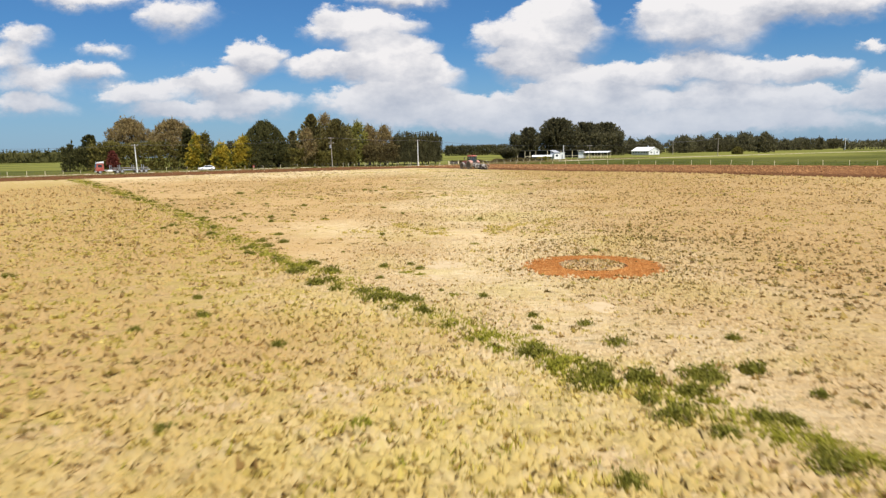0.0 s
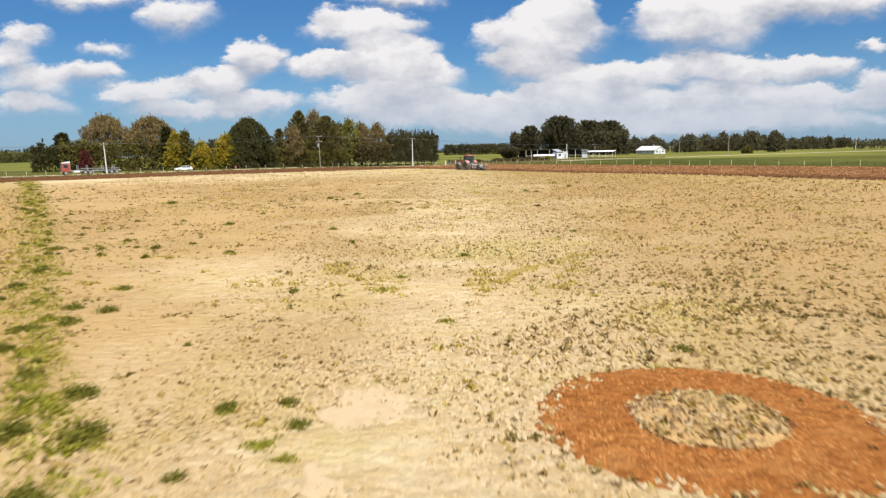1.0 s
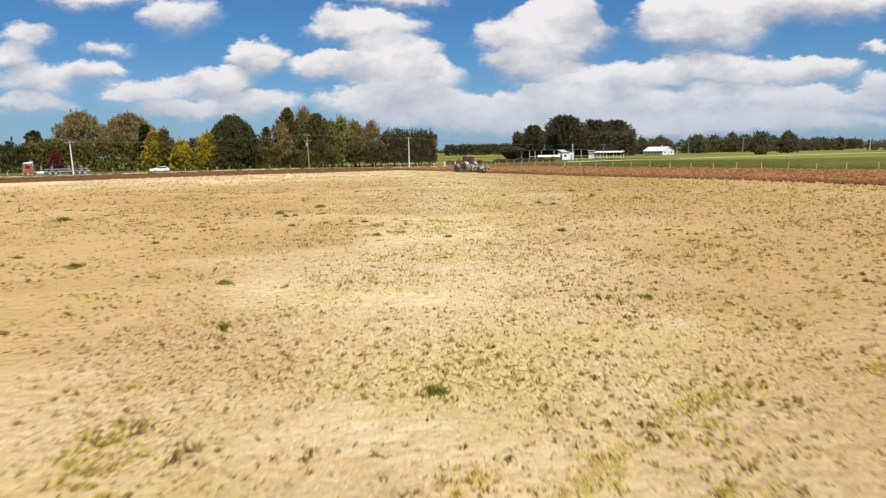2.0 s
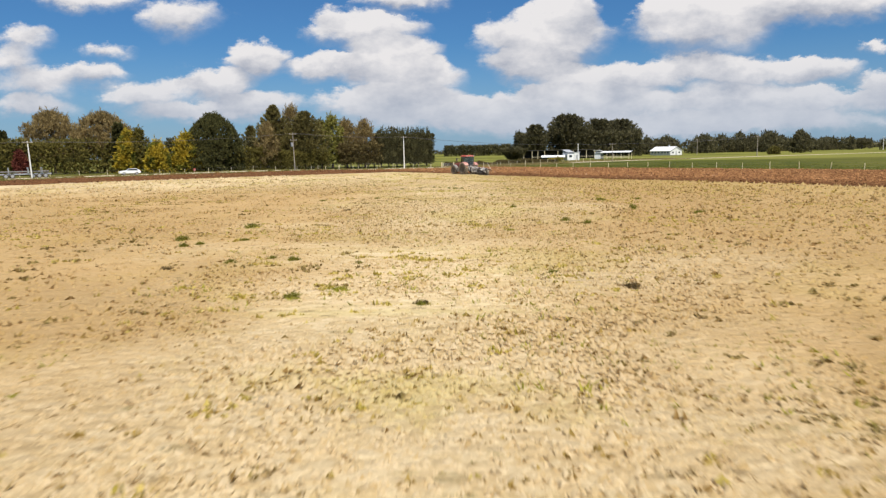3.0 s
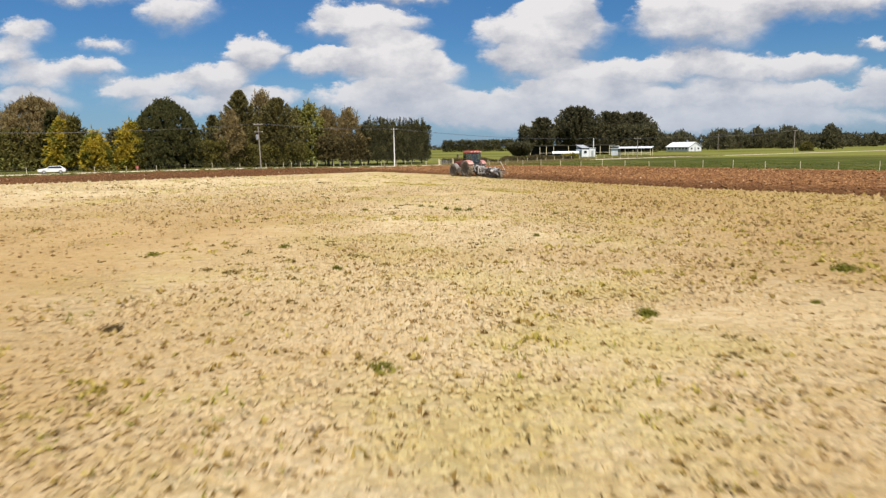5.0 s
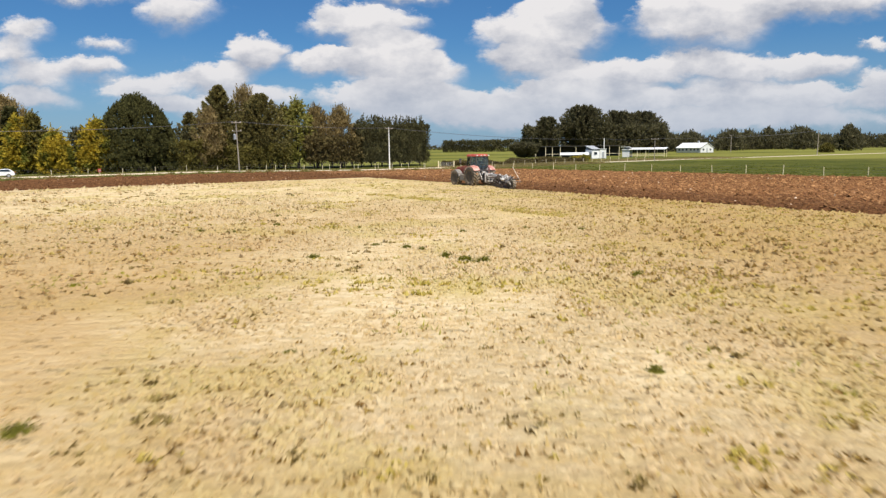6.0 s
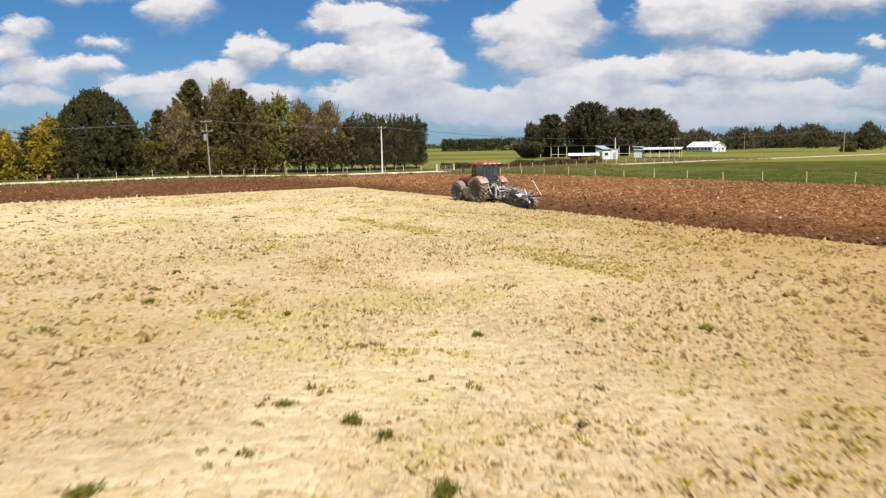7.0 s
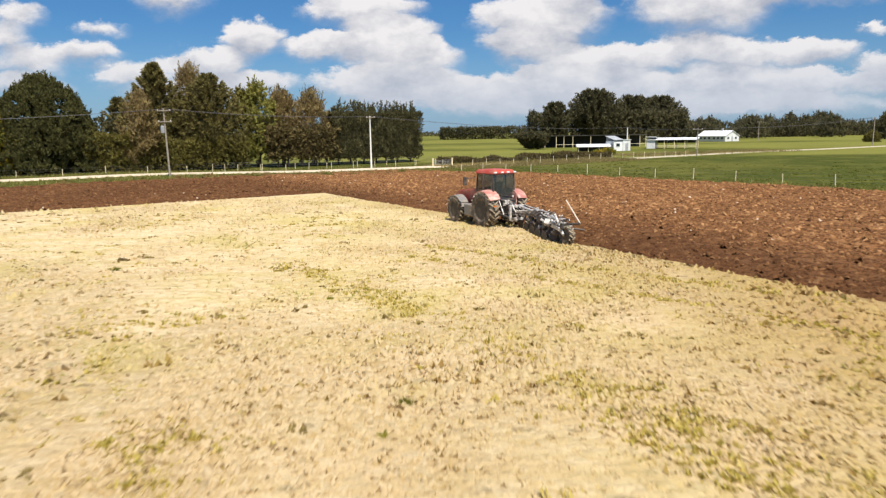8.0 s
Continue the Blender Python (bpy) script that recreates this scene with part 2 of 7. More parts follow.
def straw_ground():
    k = Mat("straw_stubble", 0.95, 0, 0.08)
    v = k.coords(True, (1, 1, 1), -ROW)
    long = k.coords(True, (0.6, 1, 1), -ROW)
    # matted clumps a hand or two across, with pits between them
    bend = k.noise(v, 5, 3, 0.6)
    shift = k.node("ShaderNodeVectorMath")
    shift.operation = "MULTIPLY_ADD"
    k.link(bend, shift.inputs[0])
    shift.inputs[1].default_value = (0.22, 0.22, 0)
    k.link(long, shift.inputs[2])

    def cells(scale):
        vo = k.node("ShaderNodeTexVoronoi")
        vo.inputs["Scale"].default_value = scale
        k.link(shift.outputs[0], vo.inputs["Vector"])
        return vo.outputs["Distance"], vo.outputs["Color"]

    d1, c1 = cells(4.6)
    d2, _ = cells(11.0)
    grain = k.noise(long, 13, 5, 0.7)
    patch = k.noise(v, 0.16, 5, 0.6)
    broad = k.noise(v, 0.05, 4)
    rough = k.noise(v, 0.11, 4, 0.6)
    lines = k.noise(k.coords(True, (0.02, 0.5, 1), -ROW), 1.0, 3)
    pale, tan, pit = (0.705, 0.57, 0.355), (0.605, 0.46, 0.255), (0.22, 0.145, 0.06)
    tone = k.node("ShaderNodeSeparateColor")
    k.link(c1, tone.inputs[0])
    c = k.mix(k.ramp(tone.outputs[0], 0.1, 0.9), tan, pale)
    c = k.mix(k.mul(k.ramp(broad, 0.50, 0.66), 0.12), c, (0.54, 0.35, 0.17))
    c = k.mix(k.mul(k.ramp(patch, 0.50, 0.68), 0.5), c, (0.50, 0.41, 0.12))
    c = k.mix(k.mul(k.ramp(lines, 0.52, 0.72), 0.4), c, (0.48, 0.39, 0.12))
    # redder, darker stubble tone to either side of a paler strip at x = 0
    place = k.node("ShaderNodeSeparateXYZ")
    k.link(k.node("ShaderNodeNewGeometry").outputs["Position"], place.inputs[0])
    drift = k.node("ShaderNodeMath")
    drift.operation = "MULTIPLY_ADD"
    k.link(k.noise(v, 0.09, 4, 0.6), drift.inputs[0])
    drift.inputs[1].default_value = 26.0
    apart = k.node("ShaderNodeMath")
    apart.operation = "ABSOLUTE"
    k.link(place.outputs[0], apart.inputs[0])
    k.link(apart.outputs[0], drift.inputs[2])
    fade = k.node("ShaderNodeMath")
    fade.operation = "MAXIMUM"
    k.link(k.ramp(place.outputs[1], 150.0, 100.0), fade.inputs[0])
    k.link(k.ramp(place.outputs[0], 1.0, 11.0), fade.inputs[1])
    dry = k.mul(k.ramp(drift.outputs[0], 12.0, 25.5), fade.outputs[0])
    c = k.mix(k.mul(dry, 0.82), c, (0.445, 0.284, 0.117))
    # yellow-olive along the ploughed edge
    sep = k.node("ShaderNodeSeparateXYZ")
    k.link(v, sep.inputs[0])
    fresh = k.mul(k.ramp(k.mul(sep.outputs[1], -1.0), 66.0, 86.0), k.ramp(k.noise(v, 0.3, 5, 0.65), 0.36, 0.58))
    c = k.mix(k.mul(fresh, 0.32), c, (0.52, 0.41, 0.14))
    # ground painted darker under thick growth: litter, and the shade between tussocks
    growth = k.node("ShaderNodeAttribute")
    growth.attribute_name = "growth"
    litter_shade = k.mul(k.ramp(growth.outputs["Fac"], 0.15, 0.85), k.ramp(k.noise(v, 9, 4, 0.7), 0.30, 0.55))
    c = k.mix(k.mul(litter_shade, 0.42), c, (0.275, 0.18, 0.078))
    old = k.mul(k.ramp(k.mul(sep.outputs[1], -1.0), 9.0, 6.0), k.ramp(k.noise(v, 0.9, 5, 0.7), 0.34, 0.60))
    c = k.mix(k.mul(old, 0.75), c, (0.40, 0.30, 0.085))
    # pits between clumps coloured dark: soil showing through, and painted-in shade
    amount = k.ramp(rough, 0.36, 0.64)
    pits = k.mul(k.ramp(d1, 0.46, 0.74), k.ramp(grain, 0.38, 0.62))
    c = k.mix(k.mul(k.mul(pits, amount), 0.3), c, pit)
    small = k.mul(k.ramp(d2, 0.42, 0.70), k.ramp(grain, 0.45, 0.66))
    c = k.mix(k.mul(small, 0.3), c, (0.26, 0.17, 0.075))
    fine = k.noise(v, 45, 3, 0.6)
    c = k.mix(k.mul(k.ramp(fine, 0.5, 0.75), 0.2), c, (0.38, 0.26, 0.11))
    # small dead rosettes and dung, here and there
    d3, c3 = cells(1.7)
    pick = k.node("ShaderNodeSeparateColor")
    k.link(c3, pick.inputs[0])
    spot = k.mul(k.mul(k.ramp(d3, 0.26, 0.15), k.ramp(pick.outputs[1], 0.38, 0.44)), k.ramp(grain, 0.36, 0.56))
    c = k.mix(k.mul(spot, 0.5), c, k.mix(k.ramp(pick.outputs[2], 0.3, 0.7), (0.11, 0.075, 0.035), (0.16, 0.15, 0.04)))
    down = k.node("ShaderNodeMath")
    down.operation = "MULTIPLY_ADD"
    k.link(d1, down.inputs[0])
    down.inputs[1].default_value = -1.0
    k.link(grain, down.inputs[2])
    k.colour(c).bump(down.outputs[0], 0.9, 0.07)
    return k.m


def blade_mat(name, colours, green=None, rough=0.75):
    """Thin dry or fresh blades: each blade takes its own tone."""
    k = Mat(name, rough, 0, 0.2)
    r = k.island()
    c = k.mix(k.ramp(r, 0.0, 0.6), colours[0], colours[1])
    c = k.mix(k.ramp(r, 0.70, 1.0), c, colours[2])
    if green:
        v = k.coords(True, (1, 1, 1), -ROW)
        p = k.noise(v, 0.16, 5, 0.6)
        c = k.mix(k.mul(k.ramp(p, 0.48, 0.64), 0.4), c, green)
        sep = k.node("ShaderNodeSeparateXYZ")
        k.link(v, sep.inputs[0])
        old = k.mul(k.ramp(k.mul(sep.outputs[1], -1.0), 9.0, 6.0), k.ramp(k.noise(v, 0.9, 5, 0.7), 0.34, 0.60))
        c = k.mix(k.mul(old, 0.75), c, (0.60, 0.47, 0.135))
        q = k.noise(v, 0.05, 4)
        c = k.mix(k.mul(k.ramp(q, 0.50, 0.66), 0.1), c, (0.58, 0.38, 0.18))
        # the same redder tone away from x = 0 as on the ground
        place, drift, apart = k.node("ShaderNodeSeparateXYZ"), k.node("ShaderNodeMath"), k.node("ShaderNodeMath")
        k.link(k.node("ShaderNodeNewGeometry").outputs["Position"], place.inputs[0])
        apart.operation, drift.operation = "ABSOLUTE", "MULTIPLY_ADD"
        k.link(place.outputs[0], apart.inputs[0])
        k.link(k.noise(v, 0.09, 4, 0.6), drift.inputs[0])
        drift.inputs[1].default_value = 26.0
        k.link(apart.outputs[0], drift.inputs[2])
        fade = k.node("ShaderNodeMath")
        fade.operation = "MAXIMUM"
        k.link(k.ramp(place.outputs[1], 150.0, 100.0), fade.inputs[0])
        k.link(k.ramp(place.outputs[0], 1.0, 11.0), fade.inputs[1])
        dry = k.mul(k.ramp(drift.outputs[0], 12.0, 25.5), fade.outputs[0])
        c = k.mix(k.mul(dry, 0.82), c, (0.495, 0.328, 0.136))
        fresh = k.mul(k.ramp(k.mul(sep.outputs[1], -1.0), 66.0, 86.0), k.ramp(k.noise(v, 0.3, 5, 0.65), 0.36, 0.58))
        c = k.mix(k.mul(fresh, 0.32), c, (0.58, 0.46, 0.16))
    k.colour(c).thin(c, 0.4)
    return k.m


def soil_mat(name, dark, mid, light, grain=5.0, damp=False, flecks=False):
    k = Mat(name, 0.95, 0, 0.1)
    v = k.coords(True)
    long = k.coords(True, (0.5, 1, 1), -ROW)
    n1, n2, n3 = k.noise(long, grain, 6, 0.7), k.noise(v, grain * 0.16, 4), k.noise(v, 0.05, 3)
    # hollows of the bump take the dark tone, painting shade between clods
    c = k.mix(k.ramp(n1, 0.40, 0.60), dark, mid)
    c = k.mix(k.mul(k.ramp(n2, 0.48, 0.7), 0.6), c, light)
    c = k.mix(k.mul(k.ramp(n3, 0.45, 0.7), 0.35), c, dark)
    if flecks:
        r = k.island()
        c = k.mix(k.mul(k.ramp(r, 0.45, 0.9), 0.8), c, light)
        c = k.mix(k.mul(k.ramp(r, 0.30, 0.0), 0.7), c, dark)
    crumb = k.noise(long, grain * 3.2, 4, 0.7)
    c = k.mix(k.mul(k.ramp(crumb, 0.58, 0.72), 0.55), c, light)
    if damp:
        # the newest furrows have not dried yet
        sep = k.node("ShaderNodeSeparateXYZ")
        k.link(k.coords(True, (1, 1, 1), -ROW), sep.inputs[0])
        across = k.mul(sep.outputs[1], -1.0)
        wet = k.ramp(across, 102.0, 92.0)
        c = k.mix(k.mul(wet, 0.6), c, (0.075, 0.031, 0.013))
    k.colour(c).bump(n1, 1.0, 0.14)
    return k.m


def pasture_mat():
    k = Mat("pasture", 0.95, 0, 0.05)
    v = k.coords(True)
    n1, n2, n3 = k.noise(v, 2.2, 6, 0.7), k.noise(v, 0.16, 6, 0.65), k.noise(v, 0.012, 4)
    c = k.mix(k.ramp(n1, 0.35, 0.7), (0.041, 0.051, 0.009), (0.081, 0.090, 0.016))
    c = k.mix(k.mul(k.ramp(n2, 0.44, 0.64), 0.65), c, (0.124, 0.121, 0.025))
    c = k.mix(k.mul(k.ramp(n3, 0.46, 0.62), 0.6), c, (0.141, 0.132, 0.031))
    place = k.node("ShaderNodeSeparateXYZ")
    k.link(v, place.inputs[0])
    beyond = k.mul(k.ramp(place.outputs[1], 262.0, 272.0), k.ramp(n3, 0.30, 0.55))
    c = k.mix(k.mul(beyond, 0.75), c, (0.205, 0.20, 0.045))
    n4 = k.noise(v, 0.7, 5, 0.7)
    c = k.mix(k.mul(k.ramp(n4, 0.50, 0.66), 0.3), c, (0.038, 0.044, 0.009))
    k.colour(c).bump(n1, 0.5, 0.08)
    return k.m


def leaf_mat(name, dark, mid, light, spots=None):
    k = Mat(name, 0.8, 0, 0.12)
    r = k.island()
    n = k.noise(k.coords(True), 0.9, 4, 0.6)
    c = k.mix(k.ramp(n, 0.35, 0.68), dark, mid)
    c = k.mix(k.mul(k.ramp(r, 0.45, 1.0), 0.5), c, light)
    if spots:
        c = k.mix(k.ramp(k.noise(k.coords(True), 0.35, 3), 0.52, 0.62), c, spots)
    k.colour(c).thin(c, 0.35)
    return k.m


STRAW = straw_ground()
STRAW_MAT = weathered("trodden_straw", (0.45, 0.295, 0.13), (0.30, 0.185, 0.075), 5.0, 0.9, 0.95, 0, 0.05, 0.6, True)
PALE_DUST = weathered("pale_dust", (0.50, 0.385, 0.235), (0.44, 0.32, 0.175), 3.0, 0.6, 0.95, 0, 0.05, 0.3, True)
GOLD_TUFT = blade_mat("golden_regrowth", ((0.43, 0.345, 0.07), (0.57, 0.455, 0.12), (0.69, 0.55, 0.20)))
DEAD_WEED = blade_mat("dead_weed", ((0.22, 0.155, 0.055), (0.31, 0.235, 0.08), (0.44, 0.34, 0.125)))
DARK_DEAD = blade_mat("dark_dead_weed", ((0.10, 0.068, 0.03), (0.16, 0.11, 0.045), (0.28, 0.20, 0.08)))
DARK_STALK = blade_mat("dark_stalk", ((0.28, 0.17, 0.055), (0.39, 0.27, 0.075), (0.50, 0.40, 0.11)))
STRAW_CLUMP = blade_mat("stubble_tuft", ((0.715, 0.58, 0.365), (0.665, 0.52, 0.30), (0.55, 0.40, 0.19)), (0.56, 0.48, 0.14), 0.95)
WEED_BLADE = blade_mat("weed_leaf", ((0.13, 0.128, 0.018), (0.21, 0.20, 0.028), (0.33, 0.29, 0.058)))
LIME_BLADE = blade_mat("pale_weed_leaf", ((0.23, 0.225, 0.022), (0.34, 0.315, 0.038), (0.46, 0.40, 0.08)))
FURROW_BLADE = blade_mat("furrow_grass_leaf", ((0.27, 0.26, 0.030), (0.39, 0.355, 0.050), (0.50, 0.43, 0.10)))
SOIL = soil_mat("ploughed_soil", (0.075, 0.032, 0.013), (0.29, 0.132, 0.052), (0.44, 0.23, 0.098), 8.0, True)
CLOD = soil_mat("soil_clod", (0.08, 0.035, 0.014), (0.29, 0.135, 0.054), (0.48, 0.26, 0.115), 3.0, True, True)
RING_SOIL = soil_mat("orange_soil", (0.25, 0.088, 0.020), (0.44, 0.165, 0.040), (0.51, 0.235, 0.072), 7.0)
RING_CLOD = soil_mat("orange_crumb", (0.22, 0.08, 0.02), (0.43, 0.165, 0.042), (0.52, 0.26, 0.09), 3.0, False, True)
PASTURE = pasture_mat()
GRAVEL = weathered("gravel_road", (0.64, 0.53, 0.38), (0.47, 0.38, 0.26), 1.2, 0.7, 0.95, 0, 0.1, 0.5, True)
TRACK = weathered("farm_gravel", (0.47, 0.40, 0.30), (0.30, 0.265, 0.15), 1.0, 0.8, 0.95, 0, 0.1, 0.5, True)
GRASS_BLADE = blade_mat("verge_grass", ((0.16, 0.165, 0.035), (0.26, 0.24, 0.06), (0.46, 0.37, 0.16)))
TUSSOCK = blade_mat("dry_tussock", ((0.42, 0.30, 0.12), (0.34, 0.22, 0.08), (0.20, 0.16, 0.05)))
STONE = weathered("field_stone", (0.68, 0.54, 0.40), (0.48, 0.33, 0.21), 6.0, 0.6, 0.85, 0, 0.2, 0.3)
BARK = weathered("bark", (0.10, 0.075, 0.055), (0.05, 0.038, 0.03), 2.0, 0.8, 0.95, 0, 0.1, 0.8)
LEAF_DARK = leaf_mat("macrocarpa_leaf", (0.064, 0.063, 0.024), (0.118, 0.114, 0.039), (0.191, 0.177, 0.061))
LEAF_FAR = leaf_mat("far_conifer_leaf", (0.102, 0.091, 0.049), (0.155, 0.139, 0.071), (0.206, 0.189, 0.090))
LEAF_CYPRESS = leaf_mat("cypress_leaf", (0.125, 0.107, 0.042), (0.233, 0.200, 0.071), (0.467, 0.392, 0.128))
LEAF_OLIVE = leaf_mat("olive_leaf", (0.113, 0.098, 0.027), (0.203, 0.174, 0.046), (0.299, 0.248, 0.068))
LEAF_LIGHT = leaf_mat("poplar_leaf", (0.196, 0.187, 0.049), (0.352, 0.328, 0.079), (0.490, 0.441, 0.117))
LEAF_BROWN = leaf_mat("budding_twig", (0.196, 0.139, 0.062), (0.352, 0.264, 0.113), (0.471, 0.368, 0.156))
LEAF_GOLD = leaf_mat("golden_leaf", (0.28, 0.22, 0.03), (0.55, 0.405, 0.044), (0.68, 0.505, 0.06), (0.195, 0.195, 0.036))
LEAF_RED = leaf_mat("copper_leaf", (0.106, 0.033, 0.023), (0.225, 0.065, 0.048), (0.355, 0.110, 0.080))
LEAF_SCRUB = leaf_mat("scrub_leaf", (0.102, 0.077, 0.033), (0.189, 0.146, 0.059), (0.278, 0.215, 0.083))
LEAF_HEDGE = leaf_mat("hedge_leaf", (0.084, 0.076, 0.037), (0.140, 0.128, 0.057), (0.200, 0.180, 0.076))
POLE_WOOD = weathered("grey_pole_wood", (0.36, 0.31, 0.25), (0.20, 0.16, 0.12), 3.0, 0.7, 0.85, 0, 0.2, 0.4)
POLE_PALE = weathered("pale_concrete", (0.80, 0.78, 0.73), (0.62, 0.59, 0.53), 2.0, 0.5, 0.8, 0, 0.2, 0.2)
POST_WOOD = weathered("fence_post_wood", (0.80, 0.69, 0.46), (0.58, 0.47, 0.29), 5.0, 0.7, 0.9, 0, 0.15, 0.4)
WIRE = weathered("cable", (0.16, 0.15, 0.15), (0.08, 0.08, 0.08), 3.0, 0.5, 0.6, 0.3)
STEEL_GREY = weathered("galvanised_steel", (0.50, 0.51, 0.52), (0.30, 0.29, 0.28), 2.0, 0.5, 0.45, 0.6, 0.4)


# ---- tools ----
def P(a, b, z=0.0):
    """A place from metres along the plough lines (a) and across them (b)."""
    return Vector((-0.548 * a + 0.837 * b, 0.837 * a + 0.548 * b, z))


def ab(x, y):
    return -0.548 * x + 0.837 * y, 0.837 * x + 0.548 * y


def thing(name, label, category, m, group="", kind=""):
    ob = new(name)
    ob.empty_display_size = 0.3
    ob.matrix_basis = m
    return tagged(ob, label, category, group, kind)


def link_mesh(name, bm, material, smooth=False):
    me = bpy.data.meshes.new(name)
    bm.to_mesh(me)
    bm.free()
    if smooth:
        for p in me.polygons:
            p.use_smooth = True
    me.materials.append(material)
    return new(name, me)


def part(name, bm, material, parent, label="", smooth=False):
    ob = link_mesh(name, bm, material, smooth)
    ob.parent = parent
    return tagged(ob, label)


def mesh_from(name, verts, faces, material):
    """A mesh out of an (n, 3) array and an (m, k) array of corners."""
    me = bpy.data.meshes.new(name)
    verts, faces = np.asarray(verts, np.float32), np.asarray(faces, np.int32)
    k = faces.shape[1]
    me.vertices.add(len(verts))
    me.vertices.foreach_set("co", verts.ravel())
    me.loops.add(faces.size)
    me.loops.foreach_set("vertex_index", faces.ravel())
    me.polygons.add(len(faces))
    me.polygons.foreach_set("loop_start", np.arange(0, faces.size, k, dtype=np.int32))
    me.update(calc_edges=True)
    me.materials.append(material)
    return me


def put_box(bm, x0, x1, y0, y1, z0, z1, m=None, bevel=0.0):
    r = bmesh.ops.create_cube(bm, size=1)
    t = Matrix.Translation(((x0 + x1) / 2, (y0 + y1) / 2, (z0 + z1) / 2)) @ Matrix.Diagonal((x1 - x0, y1 - y0, z1 - z0, 1))
    bmesh.ops.transform(bm, matrix=(m @ t) if m else t, verts=r["verts"])
    if bevel > 0:
        es = list({e for v in r["verts"] for e in v.link_edges})
        bmesh.ops.bevel(bm, geom=es, offset=bevel, segments=2, affect="EDGES", profile=0.5)


def put_rod(bm, p, q, r0, r1=None, n=8):
    """A tapered rod from p to q."""
    p, q = Vector(p), Vector(q)
    r1 = r0 if r1 is None else r1
    turn = (q - p).to_track_quat("Z", "Y").to_matrix().to_4x4()
    r = bmesh.ops.create_cone(bm, cap_ends=True, segments=n, radius1=r0, radius2=r1, depth=(q - p).length)
    bmesh.ops.transform(bm, matrix=Matrix.Translation((p + q) / 2) @ turn, verts=r["verts"])


def put_prism(bm, outline, y0, y1):
    """An outline in x and z, drawn out from y0 to y1."""
    v0 = [bm.verts.new((x, y0, z)) for x, z in outline]
    v1 = [bm.verts.new((x, y1, z)) for x, z in outline]
    n = len(outline)
    bm.faces.new(v0)
    bm.faces.new(v1[::-1])
    for i in range(n):
        bm.faces.new((v0[(i + 1) % n], v0[i], v1[i], v1[(i + 1) % n]))
    bmesh.ops.recalc_face_normals(bm, faces=bm.faces)


def bump_noise(x, y, seed, size):
    """Smooth random heights, -1 to 1, on arrays of places."""
    rng = np.random.default_rng(seed)
    grid = rng.uniform(-1, 1, (256, 256))
    u, v = np.asarray(x) / size, np.asarray(y) / size
    i, j = np.floor(u).astype(int), np.floor(v).astype(int)
    f, g = u - i, v - j
    f, g = f * f * (3 - 2 * f), g * g * (3 - 2 * g)
    i0, i1, j0, j1 = i % 256, (i + 1) % 256, j % 256, (j + 1) % 256
    return (grid[i0, j0] * (1 - f) + grid[i1, j0] * f) * (1 - g) + (grid[i0, j1] * (1 - f) + grid[i1, j1] * f) * g


def sheet(name, us, vs, place, material):
    """A grid over the arrays us and vs; place gives x, y, z for arrays of u and v."""
    U, V = np.meshgrid(us, vs, indexing="ij")
    x, y, z = place(U, V)
    verts = np.stack([x, y, z], -1).reshape(-1, 3)
    nu, nv = len(us), len(vs)
    i = (np.arange(nu - 1)[:, None] * nv + np.arange(nv - 1)[None, :]).ravel()
    faces = np.stack([i, i + nv, i + nv + 1, i + 1], -1)
    me = mesh_from(name, verts, faces, material)
    me.flip_normals() if me.polygons[0].normal.z < 0 else None
    for p in me.polygons:
        p.use_smooth = True
    return new(name, me)


def ease(v, lo, hi):
    f = np.clip((v - lo) / (hi - lo), 0, 1)
    return f * f * (3 - 2 * f)


def swell(x, y):
    """A low rise across the middle of the stubble field."""
    return 0.25 * ease(y, 28, 46) * (1 - ease(y, 98, 138)) * ease(x, -70, -35) * (1 - ease(x, 22, 48))


def dip(a, b):
    """The rise in the field, and a shallow hollow where the road passes the shelterbelt."""
    return swell(-0.548 * a + 0.837 * b, 0.837 * a + 0.548 * b) - 0.5 * ease(a, 172, 200) * ease(-a, -262, -225) * ease(b, 78, 116) * ease(-b, -175, -135)


def dip_at(x, y):
    return float(dip(*ab(x, y)))


def on_plan(A, B, Z):
    return -0.548 * A + 0.837 * B, 0.837 * A + 0.548 * B, Z + dip(A, B)


# ---- the large structure ----
HEAD_A = 166.2           # where the ploughed headland begins
NEW_B, OLD_B = 90.7, 92.8  # furrow now being opened, and the last one
TAIL_A = 131.6           # the plough's tail


def grass_b(a):
    """The pasture's edge beyond the ploughed strip."""
    return 130.8 - (a - 134.3) * 0.097


def soil_end(b):
    """The far edge of the headland."""
    return 199.6 + (b - 66.0) * 0.105 - np.maximum(0, b - 90.0) * 0.25


def road_a(b):
    """The middle of the road."""
    return 213.6 + (b - 28.0) * 0.072 - np.maximum(0, b - 90.0) * 0.22


def ground_sheet():
    r = np.concatenate([np.arange(0, 200, 4.0), np.linspace(200, 600, 20), np.geomspace(700, 4700, 12)])
    t = np.linspace(0, 2 * np.pi, 193)
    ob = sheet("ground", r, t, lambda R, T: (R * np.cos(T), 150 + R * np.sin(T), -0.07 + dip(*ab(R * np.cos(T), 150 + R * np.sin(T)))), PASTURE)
    return tagged(ob, "green pasture stretching away to the horizon", "grass", kind="structure")


ground_sheet()


